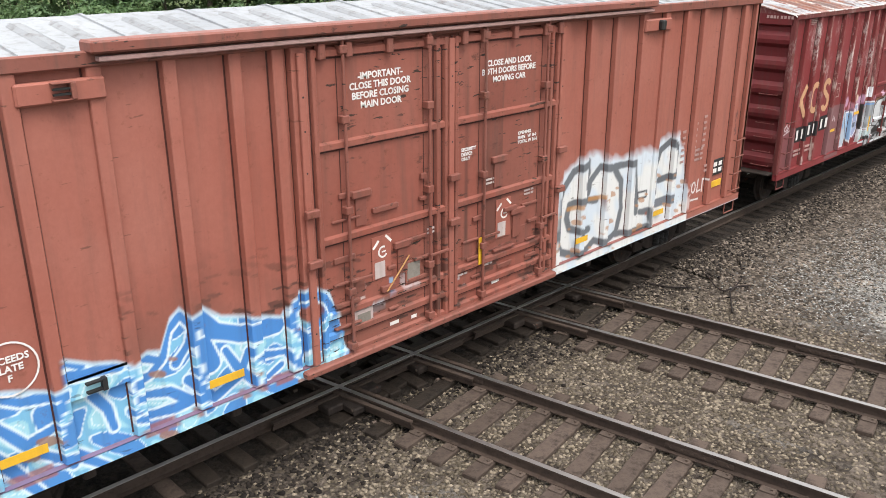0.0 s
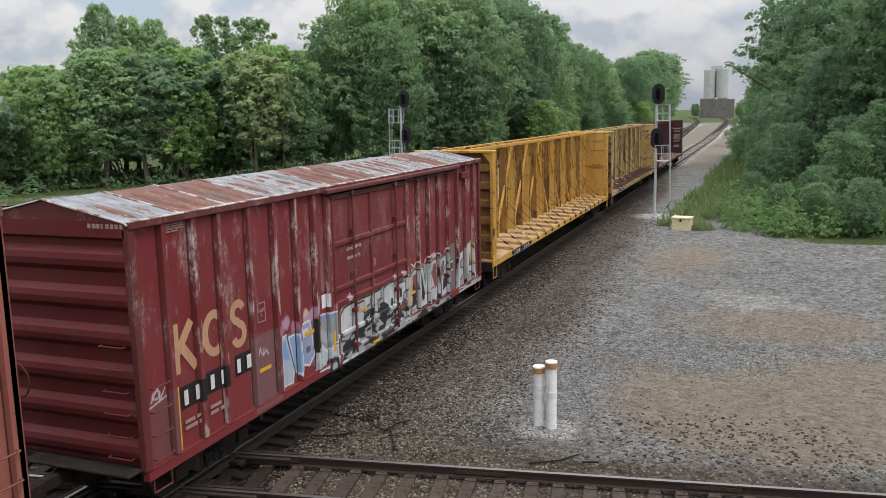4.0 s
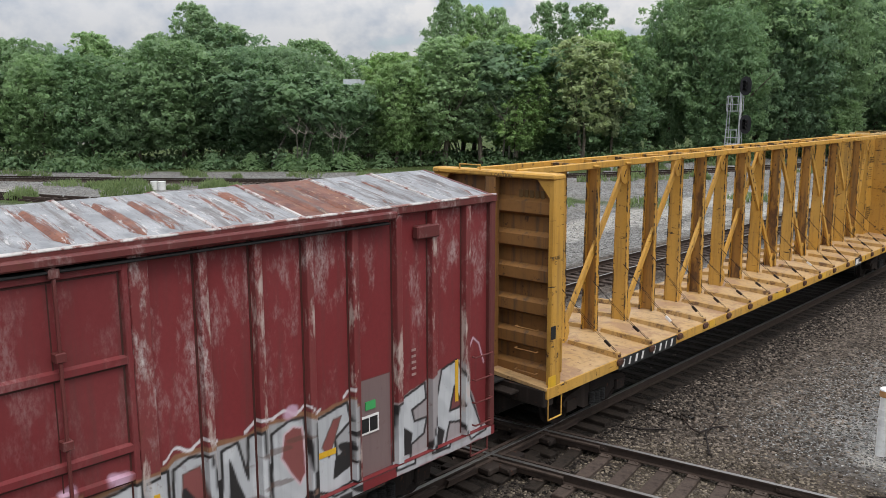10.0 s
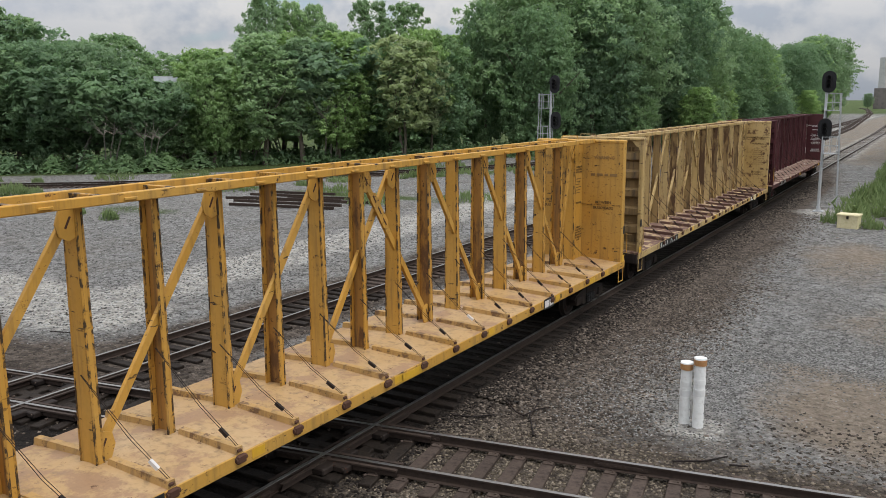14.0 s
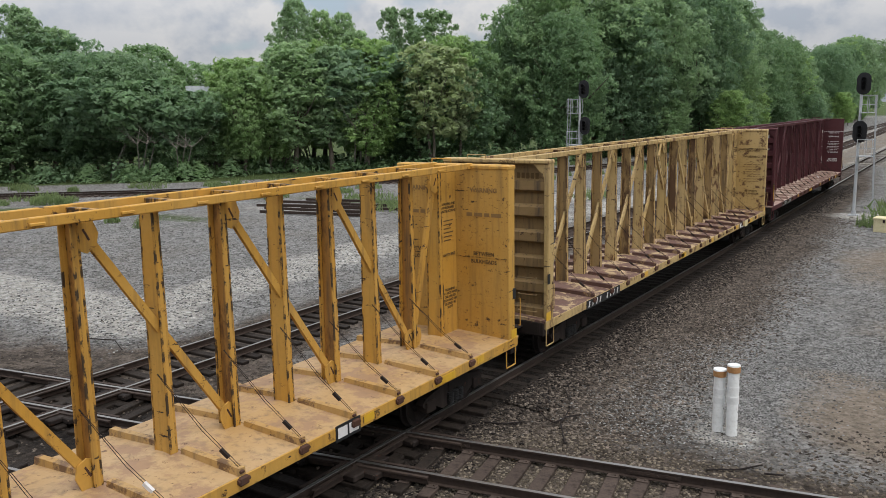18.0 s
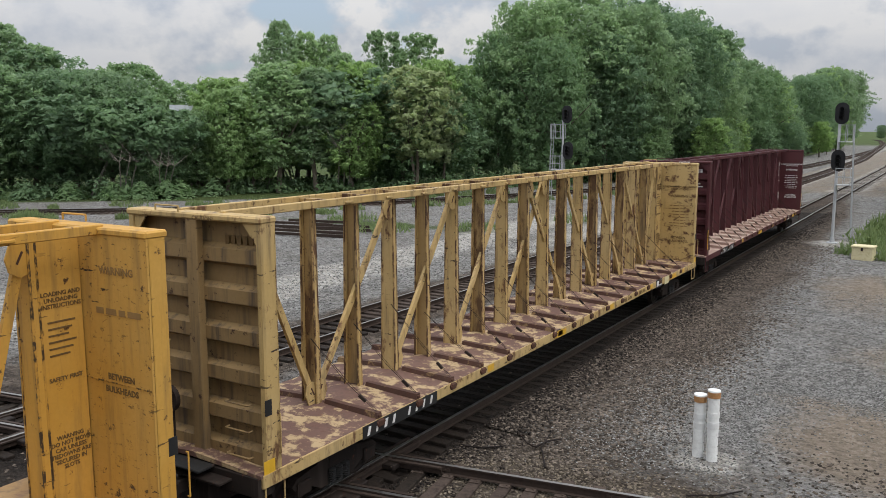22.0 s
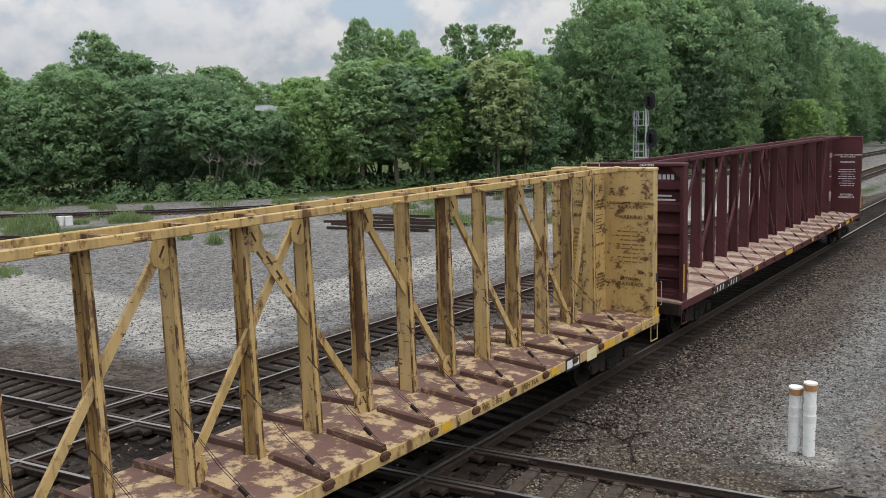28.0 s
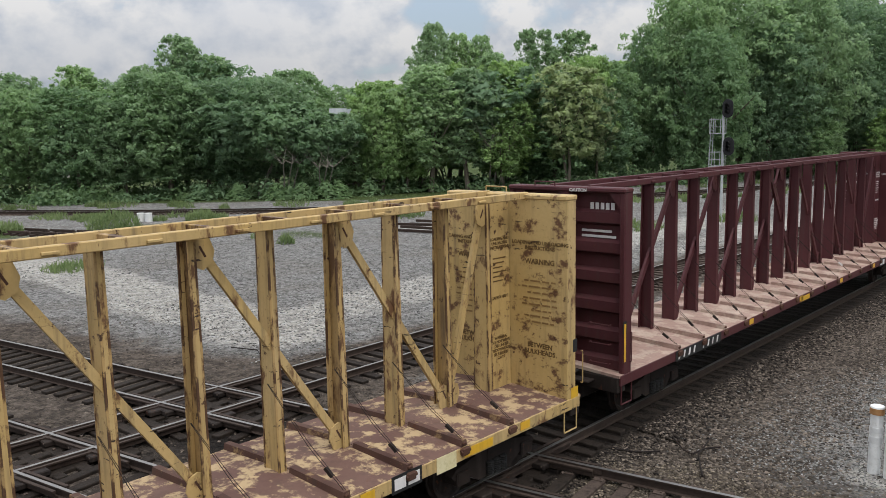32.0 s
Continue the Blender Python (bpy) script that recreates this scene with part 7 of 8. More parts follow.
                    part("marking", Shape().box(c, c + word, y_in - 0.002, y_in + 0.003, z - 0.016, z + 0.016), FADED_INK if dark is not MAROON else ink, car)
                    c += word + 0.04
    lettering("CAUTION", 0.09, DARK_INK if dark is not MAROON else WHITE_INK, car, on_end(0.45, top + 0.05, lo - 0.022), "stencilled caution on the bulkhead cap")
    for k in range(5):
        part("number_bar", Shape().box(0.5 + k * 0.12, 0.58 + k * 0.12, lo + 0.372, lo + 0.38, 4.44, 4.58), ink, car)
    if dark is MAROON:
        for k, w in enumerate((0.7, 0.8, 0.55, 0.6)):
            part("marking", Shape().box(0.3, 0.3 + w, lo + 0.372, lo + 0.38, 3.98 - k * 0.11, 4.03 - k * 0.11), ink, car)
    for y, way in ((hi_in - 0.31, -1), (lo_in + 0.31, 1)):
        if words:
            for z, words_, size in ((4.00, "LOADING AND\nUNLOADING\nINSTRUCTIONS", 0.078), (2.98, "SAFETY FIRST", 0.078), (2.02, "WARNING\nDO NOT MOVE\nCAR UNLESS\nTIEDOWNS ARE\nSECURED IN\nSLOTS", 0.078)):
                lettering(words_, size, ink, car, on_side(y, z, 0.152 - 0.0088 * (z - deck) + 0.003) @ pose(0, 0, 0, -0.5), "stencilled loading instructions")
            for k in range(6):
                z = 3.72 - 0.085 * k
                part("marking", Shape().box(0.150 - 0.0088 * (z - deck), 0.156 - 0.0088 * (z - deck), y - 0.2, y + 0.18 - 0.05 * (k % 3), z - 0.012, z + 0.012), ink, car)
    for y, way in ((lo, 1), (hi, -1)):  # corner post slot and reflector
        c = y + way * depth * 0.45
        part("corner_slot", Shape().box(H - 0.004, H + 0.004, c - 0.07, c + 0.07, 2.02, 2.26, 0.003), BLACK, car, "dark lifting slot")
        if dark is MAROON:
            part("reflector", Shape().box(H + 0.002, H + 0.008, c - 0.035, c + 0.035, 1.42, 2.20, 0.002), YELLOW_SHEET, car, "upright yellow reflective strip")
        else:
            part("reflector", Shape().box(H + 0.002, H + 0.008, c - 0.13, c + 0.10, 0.98, 1.36, 0.002), YELLOW_SHEET, car, "yellow reflective strip")
        part("grab_iron", Shape().tube((H + 0.04, c + 0.2, 1.40), (H + 0.04, c + 0.2, 2.0), 0.012, 0.012, 6).tube((H, c + 0.2, 1.40), (H + 0.04, c + 0.2, 1.40), 0.012, 0.012, 6).tube((H, c + 0.2, 2.0), (H + 0.04, c + 0.2, 2.0), 0.012, 0.012, 6), paint, car)
        part("end_step", Shape().box(-0.9, 0.5, min(y - way * 0.32, y), max(y - way * 0.32, y), 1.12, 1.16, 0.01), BLACK, car, "black grating crossover step")
        wheel = part("hand_brake", Shape().tube((-0.38, y - way * 0.02, 2.05), (-0.38, y - way * 0.10, 2.05), 0.21, 0.21, 20), GRIMY, car, "grimy hand brake wheel")
        part("brake_post", Shape().box(-0.44, -0.32, min(y, y - way * 0.06), max(y, y - way * 0.06), 1.16, 2.1, 0.01), GRIMY, wheel)
    if paint is GOLD:
        lettering("PLATE\nC", 0.085, DARK_INK, car, on_side(lo + 0.23, 3.42, H + 0.003), "small stencilled plate mark")
    for k in range(3, len(ps), 3):
        part("reflector", Shape().box(H + 0.010, H + 0.018, ps[k] + 0.35, ps[k] + 0.62, deck - 0.17, deck - 0.03), YELLOW_SHEET, car, "yellow reflective strip")
    for y in (lo + 3.2, hi - 3.0, lo + 10.6):
        part("reflector", Shape().box(H + 0.010, H + 0.018, y - 0.35, y + 0.35, deck - 0.19, deck - 0.05), YELLOW_SHEET, car, "yellow reflective strip")
    d0 = hi - (6.20 if paint is GOLD else 4.95)
    part("data_plate", Shape().box(H + 0.010, H + 0.020, d0, d0 + 0.62, deck - 0.25, deck + 0.02), BLACK, car, "black data panel")
    part("data_plate", Shape().box(H + 0.018, H + 0.024, d0 + 0.05, d0 + 0.28, deck - 0.2, deck - 0.03), WHITE_INK, car)
    part("data_plate", Shape().box(H + 0.018, H + 0.024, d0 + 0.33, d0 + 0.57, deck - 0.2, deck - 0.03), WHITE_INK, car)
    if paint is STRAW:
        part("data_plate", Shape().box(H + 0.010, H + 0.018, hi - 4.0, hi - 3.55, deck - 0.26, deck + 0.0), CREAM, car, "cream paper-backed data panel")
    if paint in (GOLD, STRAW):
        lettering("RSH 75" if paint is GOLD else "RSH 76A", 0.15, DARK_INK, car, on_side(hi - (5.28 if paint is GOLD else 6.35), deck - 0.11, H + 0.014), "dark stencilled shop mark")
    if paint is STRAW:
        lettering("IL 73-0   L 75-0", 0.125, DARK_INK, car, on_side(hi - 7.75, deck - 0.12, H + 0.014), "dark stencilled length mark")
    part("mark_panel", Shape().box(H + 0.010, H + 0.020, lo + 2.4, lo + 4.75, deck - 0.24, deck - 0.01), BLACK, car, "black sill panel with white marks")
    for k in range(9):
        if k != 4:
            w_, y_ = (0.07, 0.06, 0.08, 0.07, 0, 0.06, 0.07, 0.05, 0.07)[k], lo + 2.52 + k * 0.245
            part("number_bar", Shape().prism([(y_, deck - 0.20), (y_ + w_, deck - 0.20), (y_ + w_ + 0.045, deck - 0.05), (y_ + 0.045, deck - 0.05)], 0, H + 0.018, H + 0.024), WHITE_INK, car)
    MOVERS.append((car, at))
    return car


centrebeam("lumber_flatcar", "empty golden yellow centre-beam flatcar with worn deck", 48.0, 36.48, 59.32, [38.80 + 1.224 * k for k in range(16)], GOLD, GOLD_DECK, GOLD, DARK_INK, True)
centrebeam("lumber_flatcar", "empty faded straw-yellow centre-beam flatcar with rusty deck", 72.4, 60.62, 83.93, [63.40 + 1.219 * k for k in range(16)], STRAW, STRAW_DECK, STRAW, DARK_INK, True)
centrebeam("lumber_flatcar", "empty maroon centre-beam flatcar with pale scuffed deck", 97.0, 85.32, 108.55, [87.80 + 1.215 * k for k in range(16)], MAROON, MAROON_DECK, MAROON, WHITE_INK, True)


# ---------- woods ----------
def leaves_mesh(name, places, normals, size, mat, rs, aspect=1.7, upright=False):
    """Many small leaf sprays as bent quads at places, facing normals."""
    n = len(places)
    nrm = normals / np.maximum(np.linalg.norm(normals, axis=1), 1e-6)[:, None]
    a = np.cross(nrm, rs.normal(size=(n, 3)))
    a /= np.maximum(np.linalg.norm(a, axis=1), 1e-6)[:, None]
    if upright:
        a = rs.normal(size=(n, 3)) * 0.38 + np.array([0, 0, 1.0])
        a /= np.linalg.norm(a, axis=1)[:, None]
        nrm = np.cross(a, rs.normal(size=(n, 3)))
        nrm /= np.maximum(np.linalg.norm(nrm, axis=1), 1e-6)[:, None]
    b = np.cross(nrm, a)
    s = (size * rs.uniform(0.6, 1.35, n))[:, None]
    tip = places + a * s * aspect * 0.55
    left = places - a * s * aspect * 0.35 + b * s * 0.46
    right = places - a * s * aspect * 0.35 - b * s * 0.46
    v = np.stack([left, tip, right], 1).reshape(-1, 3)
    me = bpy.data.meshes.new(name)
    me.vertices.add(3 * n)
    me.vertices.foreach_set("co", v.ravel())
    me.loops.add(3 * n)
    me.loops.foreach_set("vertex_index", np.arange(3 * n))
    me.polygons.add(n)
    me.polygons.foreach_set("loop_start", np.arange(n) * 3)
    me.update(calc_edges=True)
    me.materials.append(mat)
    return me


def crown_points(rs, count, h0, h1, radius, clusters, shape):
    """Leaf places on the outsides of many clumps that fill a crown from h0 to h1."""
    u = rs.uniform(0, 1, clusters)
    z = h0 + (h1 - h0) * u
    if shape == "tall":
        env = np.sin(np.pi * np.clip(0.12 + 0.80 * u, 0, 1)) ** 0.7
    elif shape == "umbrella":
        env = 0.35 + 0.75 * np.clip(u * 1.6, 0, 1) * (1.15 - 0.5 * u)
    else:
        env = np.sin(np.pi * np.clip(0.10 + 0.82 * u, 0, 1)) ** 0.55
    ang = rs.uniform(0, 2 * np.pi, clusters)
    env = env * (0.86 + 0.20 * np.sin(3 * ang + rs.uniform(0, 6) + 5 * u) + 0.12 * np.sin(7 * u * 3 + 2 * ang))
    far = radius * env * np.sqrt(rs.uniform(0.30, 1.0, clusters)) * rs.uniform(0.8, 1.15, clusters)
    c = np.stack([far * np.cos(ang), far * np.sin(ang), z], 1)
    cr = radius * rs.uniform(0.05, 0.115, clusters)
    which = rs.randint(0, clusters, count)
    d = rs.normal(size=(count, 3))
    d[:, 2] = d[:, 2] * 0.8 + 0.35
    d /= np.linalg.norm(d, axis=1)[:, None]
    p = c[which] + d * (cr[which] * (0.25 + 1.0 * rs.beta(2.2, 1.6, count)))[:, None] * np.array([1, 1, 0.72])
    # two leaves in five fill the crown loosely between the clumps
    loose = rs.uniform(0, 1, count) < 0.52
    other = rs.randint(0, clusters, count)
    mix = rs.uniform(0, 0.5, count)[:, None]
    q = c[which] * (1 - mix) + c[other] * mix
    side = np.hypot(c[which][:, 0] - c[other][:, 0], c[which][:, 1] - c[other][:, 1]) < radius * 0.8
    q = q + rs.normal(size=(count, 3)) * radius * 0.05
    take = loose & side
    p = np.where(take[:, None], q, p)
    out = q - np.array([0, 0, (h0 + h1) / 2])
    out /= np.maximum(np.linalg.norm(out, axis=1), 1e-6)[:, None]
    d = np.where(take[:, None], out, d)
    return p, d + rs.normal(size=(count, 3)) * 0.55 + np.array([0.15, -0.1, 0.38]), c


def trunk_shape(rs, height, r, tips, stems=1, lean=0.15):
    s = Shape()
    for k in range(stems):
        a = rs.uniform(0, 6.28)
        off = np.array([math.cos(a), math.sin(a), 0]) * (0.25 * stems - 0.25)
        p = Vector(off)
        fork = Vector((p.x + rs.uniform(-lean, lean) * height * 0.3 + off[0] * 2, p.y + rs.uniform(-lean, lean) * height * 0.3 + off[1] * 2, height * 0.45))
        mid = (p + fork) / 2 + Vector((rs.uniform(-0.1, 0.1), rs.uniform(-0.1, 0.1), 0))
        s.tube(p - Vector((0, 0, 0.5)), mid, r * 1.15, r * 0.85, 7, False).tube(mid, fork, r * 0.85, r * 0.65, 7, False)
        for t in tips[k::stems][: 9]:
            t = Vector(t)
            knee = fork.lerp(t, 0.5) + Vector((0, 0, -0.08 * (t - fork).length))
            s.tube(fork, knee, r * 0.45, r * 0.28, 5, False).tube(knee, t, r * 0.28, r * 0.08, 5, False)
    return s


def tree_kind(seed, height, radius, count, clusters, shape, mat, bark, bare=0.22, stems=1, r=0.22, size=0.215):
    rs = np.random.RandomState(seed)
    p, n, c = crown_points(rs, count, height * bare, height * 0.96, radius, clusters, shape)
    crown = leaves_mesh("crown", p, n, size, mat, rs)
    trunk = trunk_shape(rs, height * 0.8, r, rs.permutation(c[np.argsort(c[:, 2])[clusters // 4: clusters * 3 // 4]]), stems).mesh("trunk", bark)
    return crown, trunk


KINDS = {
    "broad": tree_kind(1, 12, 4.6, 17000, 620, "round", LEAF, BARK, 0.16),
    "deep": tree_kind(2, 12, 5.0, 17000, 620, "round", LEAF_DARK, BARK, 0.10),
    "tall": tree_kind(3, 14, 3.4, 16000, 560, "tall", LEAF_POPLAR, BARK, 0.2),
    "airy": tree_kind(4, 14, 3.8, 10500, 190, "tall", LEAF, BARK, 0.3),
    "bright": tree_kind(5, 11, 3.6, 15000, 520, "round", LEAF_BRIGHT, BARK, 0.15),
    "sumac": tree_kind(6, 8, 3.6, 11500, 170, "umbrella", LEAF_DARK, PALE_BARK, 0.36, 4, 0.05, 0.25),
    "dry": tree_kind(7, 9, 2.6, 9000, 180, "round", LEAF_DRY, BARK, 0.25, 2, 0.10),
    "pale": tree_kind(10, 16, 5.0, 15000, 300, "round", LEAF_DARK, PALE_BARK, 0.40, 1, 0.27),
    "giant": tree_kind(8, 19, 7.2, 32000, 1100, "round", LEAF_GIANT, BARK, 0.12, 1, 0.4, 0.26),
    "giant_dark": tree_kind(9, 19, 7.0, 30000, 1050, "round", LEAF_DARK, BARK, 0.08, 1, 0.4, 0.26),
}
KIND_HEIGHT = {kind: max(v.co.z for v in crown.vertices) for kind, (crown, trunk) in KINDS.items()}
LOOKS = {"broad": "leafy green broadleaf tree at the edge of the woods", "deep": "dense dark green broadleaf tree in the woods", "tall": "tall upright green cottonwood tree above the woods", "airy": "tall loose-crowned tree with gaps in its foliage",
         "bright": "bright yellow-green young tree in the woods", "sumac": "spreading low tree with several thin pale stems", "dry": "half-dry tree with olive brown leaves", "pale": "green tree with a tall pale bare trunk", "giant": "very large green tree with a broad crown", "giant_dark": "very large dark green tree with a broad crown"}


def ground_at(x, y):
    return float(ground_height(np.array([float(x)]), np.array([float(y)]))[0])


def plant(kind, x, y, height, turn, wide=1.0, group="trees of the woods"):
    crown, trunk = KINDS[kind]
    k = height / KIND_HEIGHT[kind]
    t = thing("tree", LOOKS[kind], "tree", group, where=pose(x, y, ground_at(x, y), 0, 0, turn) @ Matrix.Diagonal((k * wide, k * wide, k, 1)))
    part("trunk", trunk, None, t)
    part("crown", crown, None, t)


# edge of the woods seen from the bridge: bearing, distance, height of the skyline in degrees
EDGE_BEARING = [-90, -76, -70.4, -67.4, -60.5, -53.2, -51, -45.5, -37.8, -30.8, -23.3, -17.6, -12.2, -8.8, -6.5]
EDGE_FAR = [105, 100, 95, 89, 90, 85, 84, 89, 91, 93, 100, 117, 164, 233, 332]
SKY_BEARING = [-90, -74, -68.8, -67, -65.4, -63.8, -62.4, -61.1, -59.4, -57.9, -56.2, -54.4, -52.9, -51.1, -48.2, -46.6, -44.4, -43.4, -42.5, -40.8, -38.5, -38.1, -36.5, -35.5, -32.7, -32.2, -30.7, -29.6, -28.6, -28, -26, -23, -19, -17, -14.5, -13, -11.8, -10.8, -9.5, -8.9, -8.4, -7, -5, -3.9]
SKY_UP = [4.2, 4.0, 3.7, 3.2, 4.2, 3.9, 4.3, 3.8, 5.8, 5.3, 4.8, 3.7, 4.3, 3.7, 3.1, 3.5, 3.1, 6.5, 6.9, 6.4, 6.2, 4.7, 5.7, 6.3, 6.2, 5.2, 3.9, 4.9, 7.3, 7.9, 8.3, 8.8, 8.6, 7.9, 6.8, 5.0, 4.6, 4.1, 3.4, 3.2, 3.8, 4.1, 3.4, 2.2]
rnd = random.Random(77)


def stand(bearing, back, lower, kind, wide=1.0, tallest=90.0):
    far = float(np.interp(bearing, EDGE_BEARING, EDGE_FAR)) + back
    up = min(tallest, float(np.interp(bearing, SKY_BEARING, SKY_UP))) - lower
    if -53.0 < bearing < -46.5:  # a clearing before the shed
        far, up = (far, min(up, 1.1)) if back < 5 else (far + 12, up)
    h = 6.4 + far * math.tan(radians(up + 0.3))
    x, y = EYE.x + far * math.sin(radians(bearing)), far * math.cos(radians(bearing))
    plant(kind, x, y, max(h, 3.0), rnd.uniform(0, 360), wide)


# landmarks of the skyline
for b, kind, back, low, wide in ((-42.6, "tall", 6, -0.1, 0.72), (-40.9, "tall", 7, 0.1, 0.70), (-39.4, "tall", 8, 0.1, 0.62), (-41.8, "bright", 5, 2.4, 1.0), (-35.6, "airy", 7, -0.2, 0.72), (-33.6, "airy", 7, 0.0, 0.80), (-59.2, "tall", 8, -0.5, 0.9), (-57.2, "tall", 9, 0.1, 1.0), (-69.5, "broad", 7, 0.0, 1.0), (-65.4, "tall", 6, 0.0, 1.1), (-33.5, "dry", -1.5, 2.0, 1.2),
                                (-31.9, "dry", 0.0, 1.9, 0.9), (-44.6, "bright", -1.5, 1.0, 1.0), (-46.3, "bright", -2.0, 0.9, 0.9), (-43.0, "tall", -2.0, 2.4, 1.3), (-40.4, "tall", -1.5, 2.4, 1.3), (-38.0, "bright", -1.5, 2.2, 1.1), (-45.6, "bright", 1.0, 0.4, 0.8), (-37.6, "bright", 1.5, 0.6, 1.0), (-38.6, "tall", 3.5, 1.2, 1.0), (-32.2, "bright", 2.0, 0.6, 0.8), (-46.2, "bright", 3, 0.3, 1.0), (-46.4, "bright", 4, 0.2, 1.0), (-31.2, "broad", 5, 0.2, 1.0), (-26.0, "giant", 6, 0.0, 0.85), (-22.6, "giant", 7, 0.0, 1.05), (-19.4, "giant_dark", 8, 0.2, 1.0), (-16.6, "giant", 9, 0.2, 0.9), (-28.0, "giant_dark", 5, 1.6, 0.55),
                                (-24.5, "giant_dark", 0, 2.5, 0.9), (-20.6, "giant_dark", -2, 2.6, 0.9), (-17.6, "giant", 0, 2.2, 0.8)):
    stand(b, back, low, kind, wide)
b = -88.0
while b < -29.5:  # the edge itself
    kind = rnd.choice(["deep", "broad", "sumac", "broad", "deep", "deep", "airy"])
    stand(b, rnd.uniform(1.0, 4.0), rnd.uniform(0.7, 2.0) + (1.2 if kind == "sumac" else 0), kind, rnd.uniform(0.95, 1.25), 4.6)
    b += rnd.uniform(1.9, 2.9)
b = -88.0
while b < -29.0:  # behind it, up to the skyline
    stand(b, rnd.uniform(8, 14), rnd.uniform(0.0, 0.9) + 0.1, rnd.choice(["broad", "deep", "broad", "bright", "tall"]), rnd.uniform(1.0, 1.25), 4.0 if -45 < b < -30 else 4.8)
    b += rnd.uniform(2.2, 3.4)
for b, low in ((-53.0, 1.4), (-50.6, 1.2), (-55.6, 1.6), (-44.2, 1.1), (-39.0, 1.5)):
    stand(b, 0.6, low + 1.0, "sumac", 1.3)
y = 104.0
while y < 330:  # the row beside the far tracks
    x = -23.0 - 0.012 * y + rnd.uniform(-3, 3)
    far = math.hypot(x - EYE.x, y)
    up = float(np.interp(-math.degrees(math.atan2(EYE.x - x, y)), SKY_BEARING, SKY_UP))
    plant(rnd.choice(["giant", "giant_dark", "broad", "bright" if y > 135 else "giant"]), x, y, 6.4 + far * math.tan(radians(up - rnd.uniform(0, 0.5))), rnd.uniform(0, 360), rnd.uniform(0.8, 1.0))
    plant(rnd.choice(["deep", "bright", "broad"]), x + rnd.uniform(3, 5), y + rnd.uniform(-3, 3), rnd.uniform(6, 10), rnd.uniform(0, 360), 1.1)
    y += rnd.uniform(5.5, 8.5) * (1 + y / 300)
for x, y, h, kind in ((-28.5, 345, 29, "giant"), (-43, 420, 32, "giant"), (-54, 470, 30, "giant_dark"), (12.4, 118, 14, "giant_dark"), (14.4, 98, 20, "giant_dark"), (16.0, 80, 18, "giant_dark"), (18.8, 71, 17, "giant_dark"), (21.5, 62, 15, "giant_dark"), (25.0, 58, 16, "giant_dark"), (31.0, 62, 18, "giant"),
                      (22.0, 78, 20, "giant_dark"), (29.0, 84, 22, "giant"), (38.0, 66, 20, "giant_dark"), (19.5, 108, 19, "giant"), (18.5, 62.2, 17, "pale"), (10.5, 150, 12, "broad"), (10.5, 190, 12, "deep"), (8.5, 240, 12, "broad"), (12.5, 92, 8, "bright"), (12.2, 74, 7, "deep"), (15.5, 60, 6, "deep"), (21.0, 54, 7, "deep"), (27.0, 52, 6, "broad"), (11.6, 62, 5.5, "deep"), (12.6, 68, 7.5, "deep"), (11.8, 80, 8, "deep"), (11.4, 88, 8, "deep"), (11.0, 104, 9, "deep"), (14.5, 55, 5, "deep"), (10.8, 50.5, 2.2, "deep"), (12.6, 47.0, 2.6, "broad"), (14.6, 45.4, 3.0, "deep"), (16.8, 47.5, 3.6, "broad"), (12.9, 51.5, 3.2, "deep"), (9.4, 57.5, 2.4, "deep"), (10.2, 66.0, 4.0, "deep"), (9.8, 76.0, 4.5, "deep"), (8.2, 92.0, 4.5, "broad"), (7.6, 112.0, 5.5, "deep"), (17.5, 57, 7, "deep"), (13.6, 75, 11, "giant_dark"), (15.0, 66, 11, "giant_dark"), (-3.0, 545, 9.5, "broad"), (3.5, 520, 9, "deep"), (-33, 600, 10, "broad"), (8.5, 300, 11, "deep"), (9.5, 380, 12, "broad")):
    plant(kind, x, y, h, rnd.uniform(0, 360), 0.95, "trees beside the yard")


def undergrowth(name, label, spots, mat, size, seed, aspect=1.7, upright=False):
    """Leafy low growth in one mesh; spots: x, y, radius, height, number of sprays."""
    rs = np.random.RandomState(seed)
    ps, ns = [], []
    for x, y, r, h, n in spots:
        a, f = rs.uniform(0, 6.283, n), np.sqrt(rs.uniform(0, 1, n))
        z = h * rs.uniform(0.03, 1, n) * np.sqrt(np.maximum(0.05, 1 - f**2 * 0.85))
        ps.append(np.stack([x + r * f * np.cos(a), y + r * f * np.sin(a), ground_at(x, y) + z], 1))
        ns.append(np.stack([np.cos(a) * f, np.sin(a) * f, np.full(n, 0.7)], 1) + rs.normal(size=(n, 3)) * 0.4)
    return tagged(new(name, leaves_mesh(name, np.concatenate(ps), np.concatenate(ns), size, mat, rs, aspect, upright)), label, "undergrowth", kind="stuff")


low, mid = [], []
for k in range(420):
    b = rnd.uniform(-88, -12)
    far = float(np.interp(b, EDGE_BEARING, EDGE_FAR)) + rnd.uniform(-2.5, 5.0)
    spot = (EYE.x + far * math.sin(radians(b)), far * math.cos(radians(b)), rnd.uniform(0.9, 2.2), rnd.uniform(0.6, 2.6), 70)
    (low if rnd.random() < 0.6 else mid).append(spot)
undergrowth("woodland_undergrowth", "dark leafy undergrowth along the edge of the woods", low, UNDERBRUSH, 0.30, 21)
undergrowth("woodland_brambles", "green brambles and saplings along the woods", mid, LEAF_DARK, 0.28, 22)
bank, verge = [], []
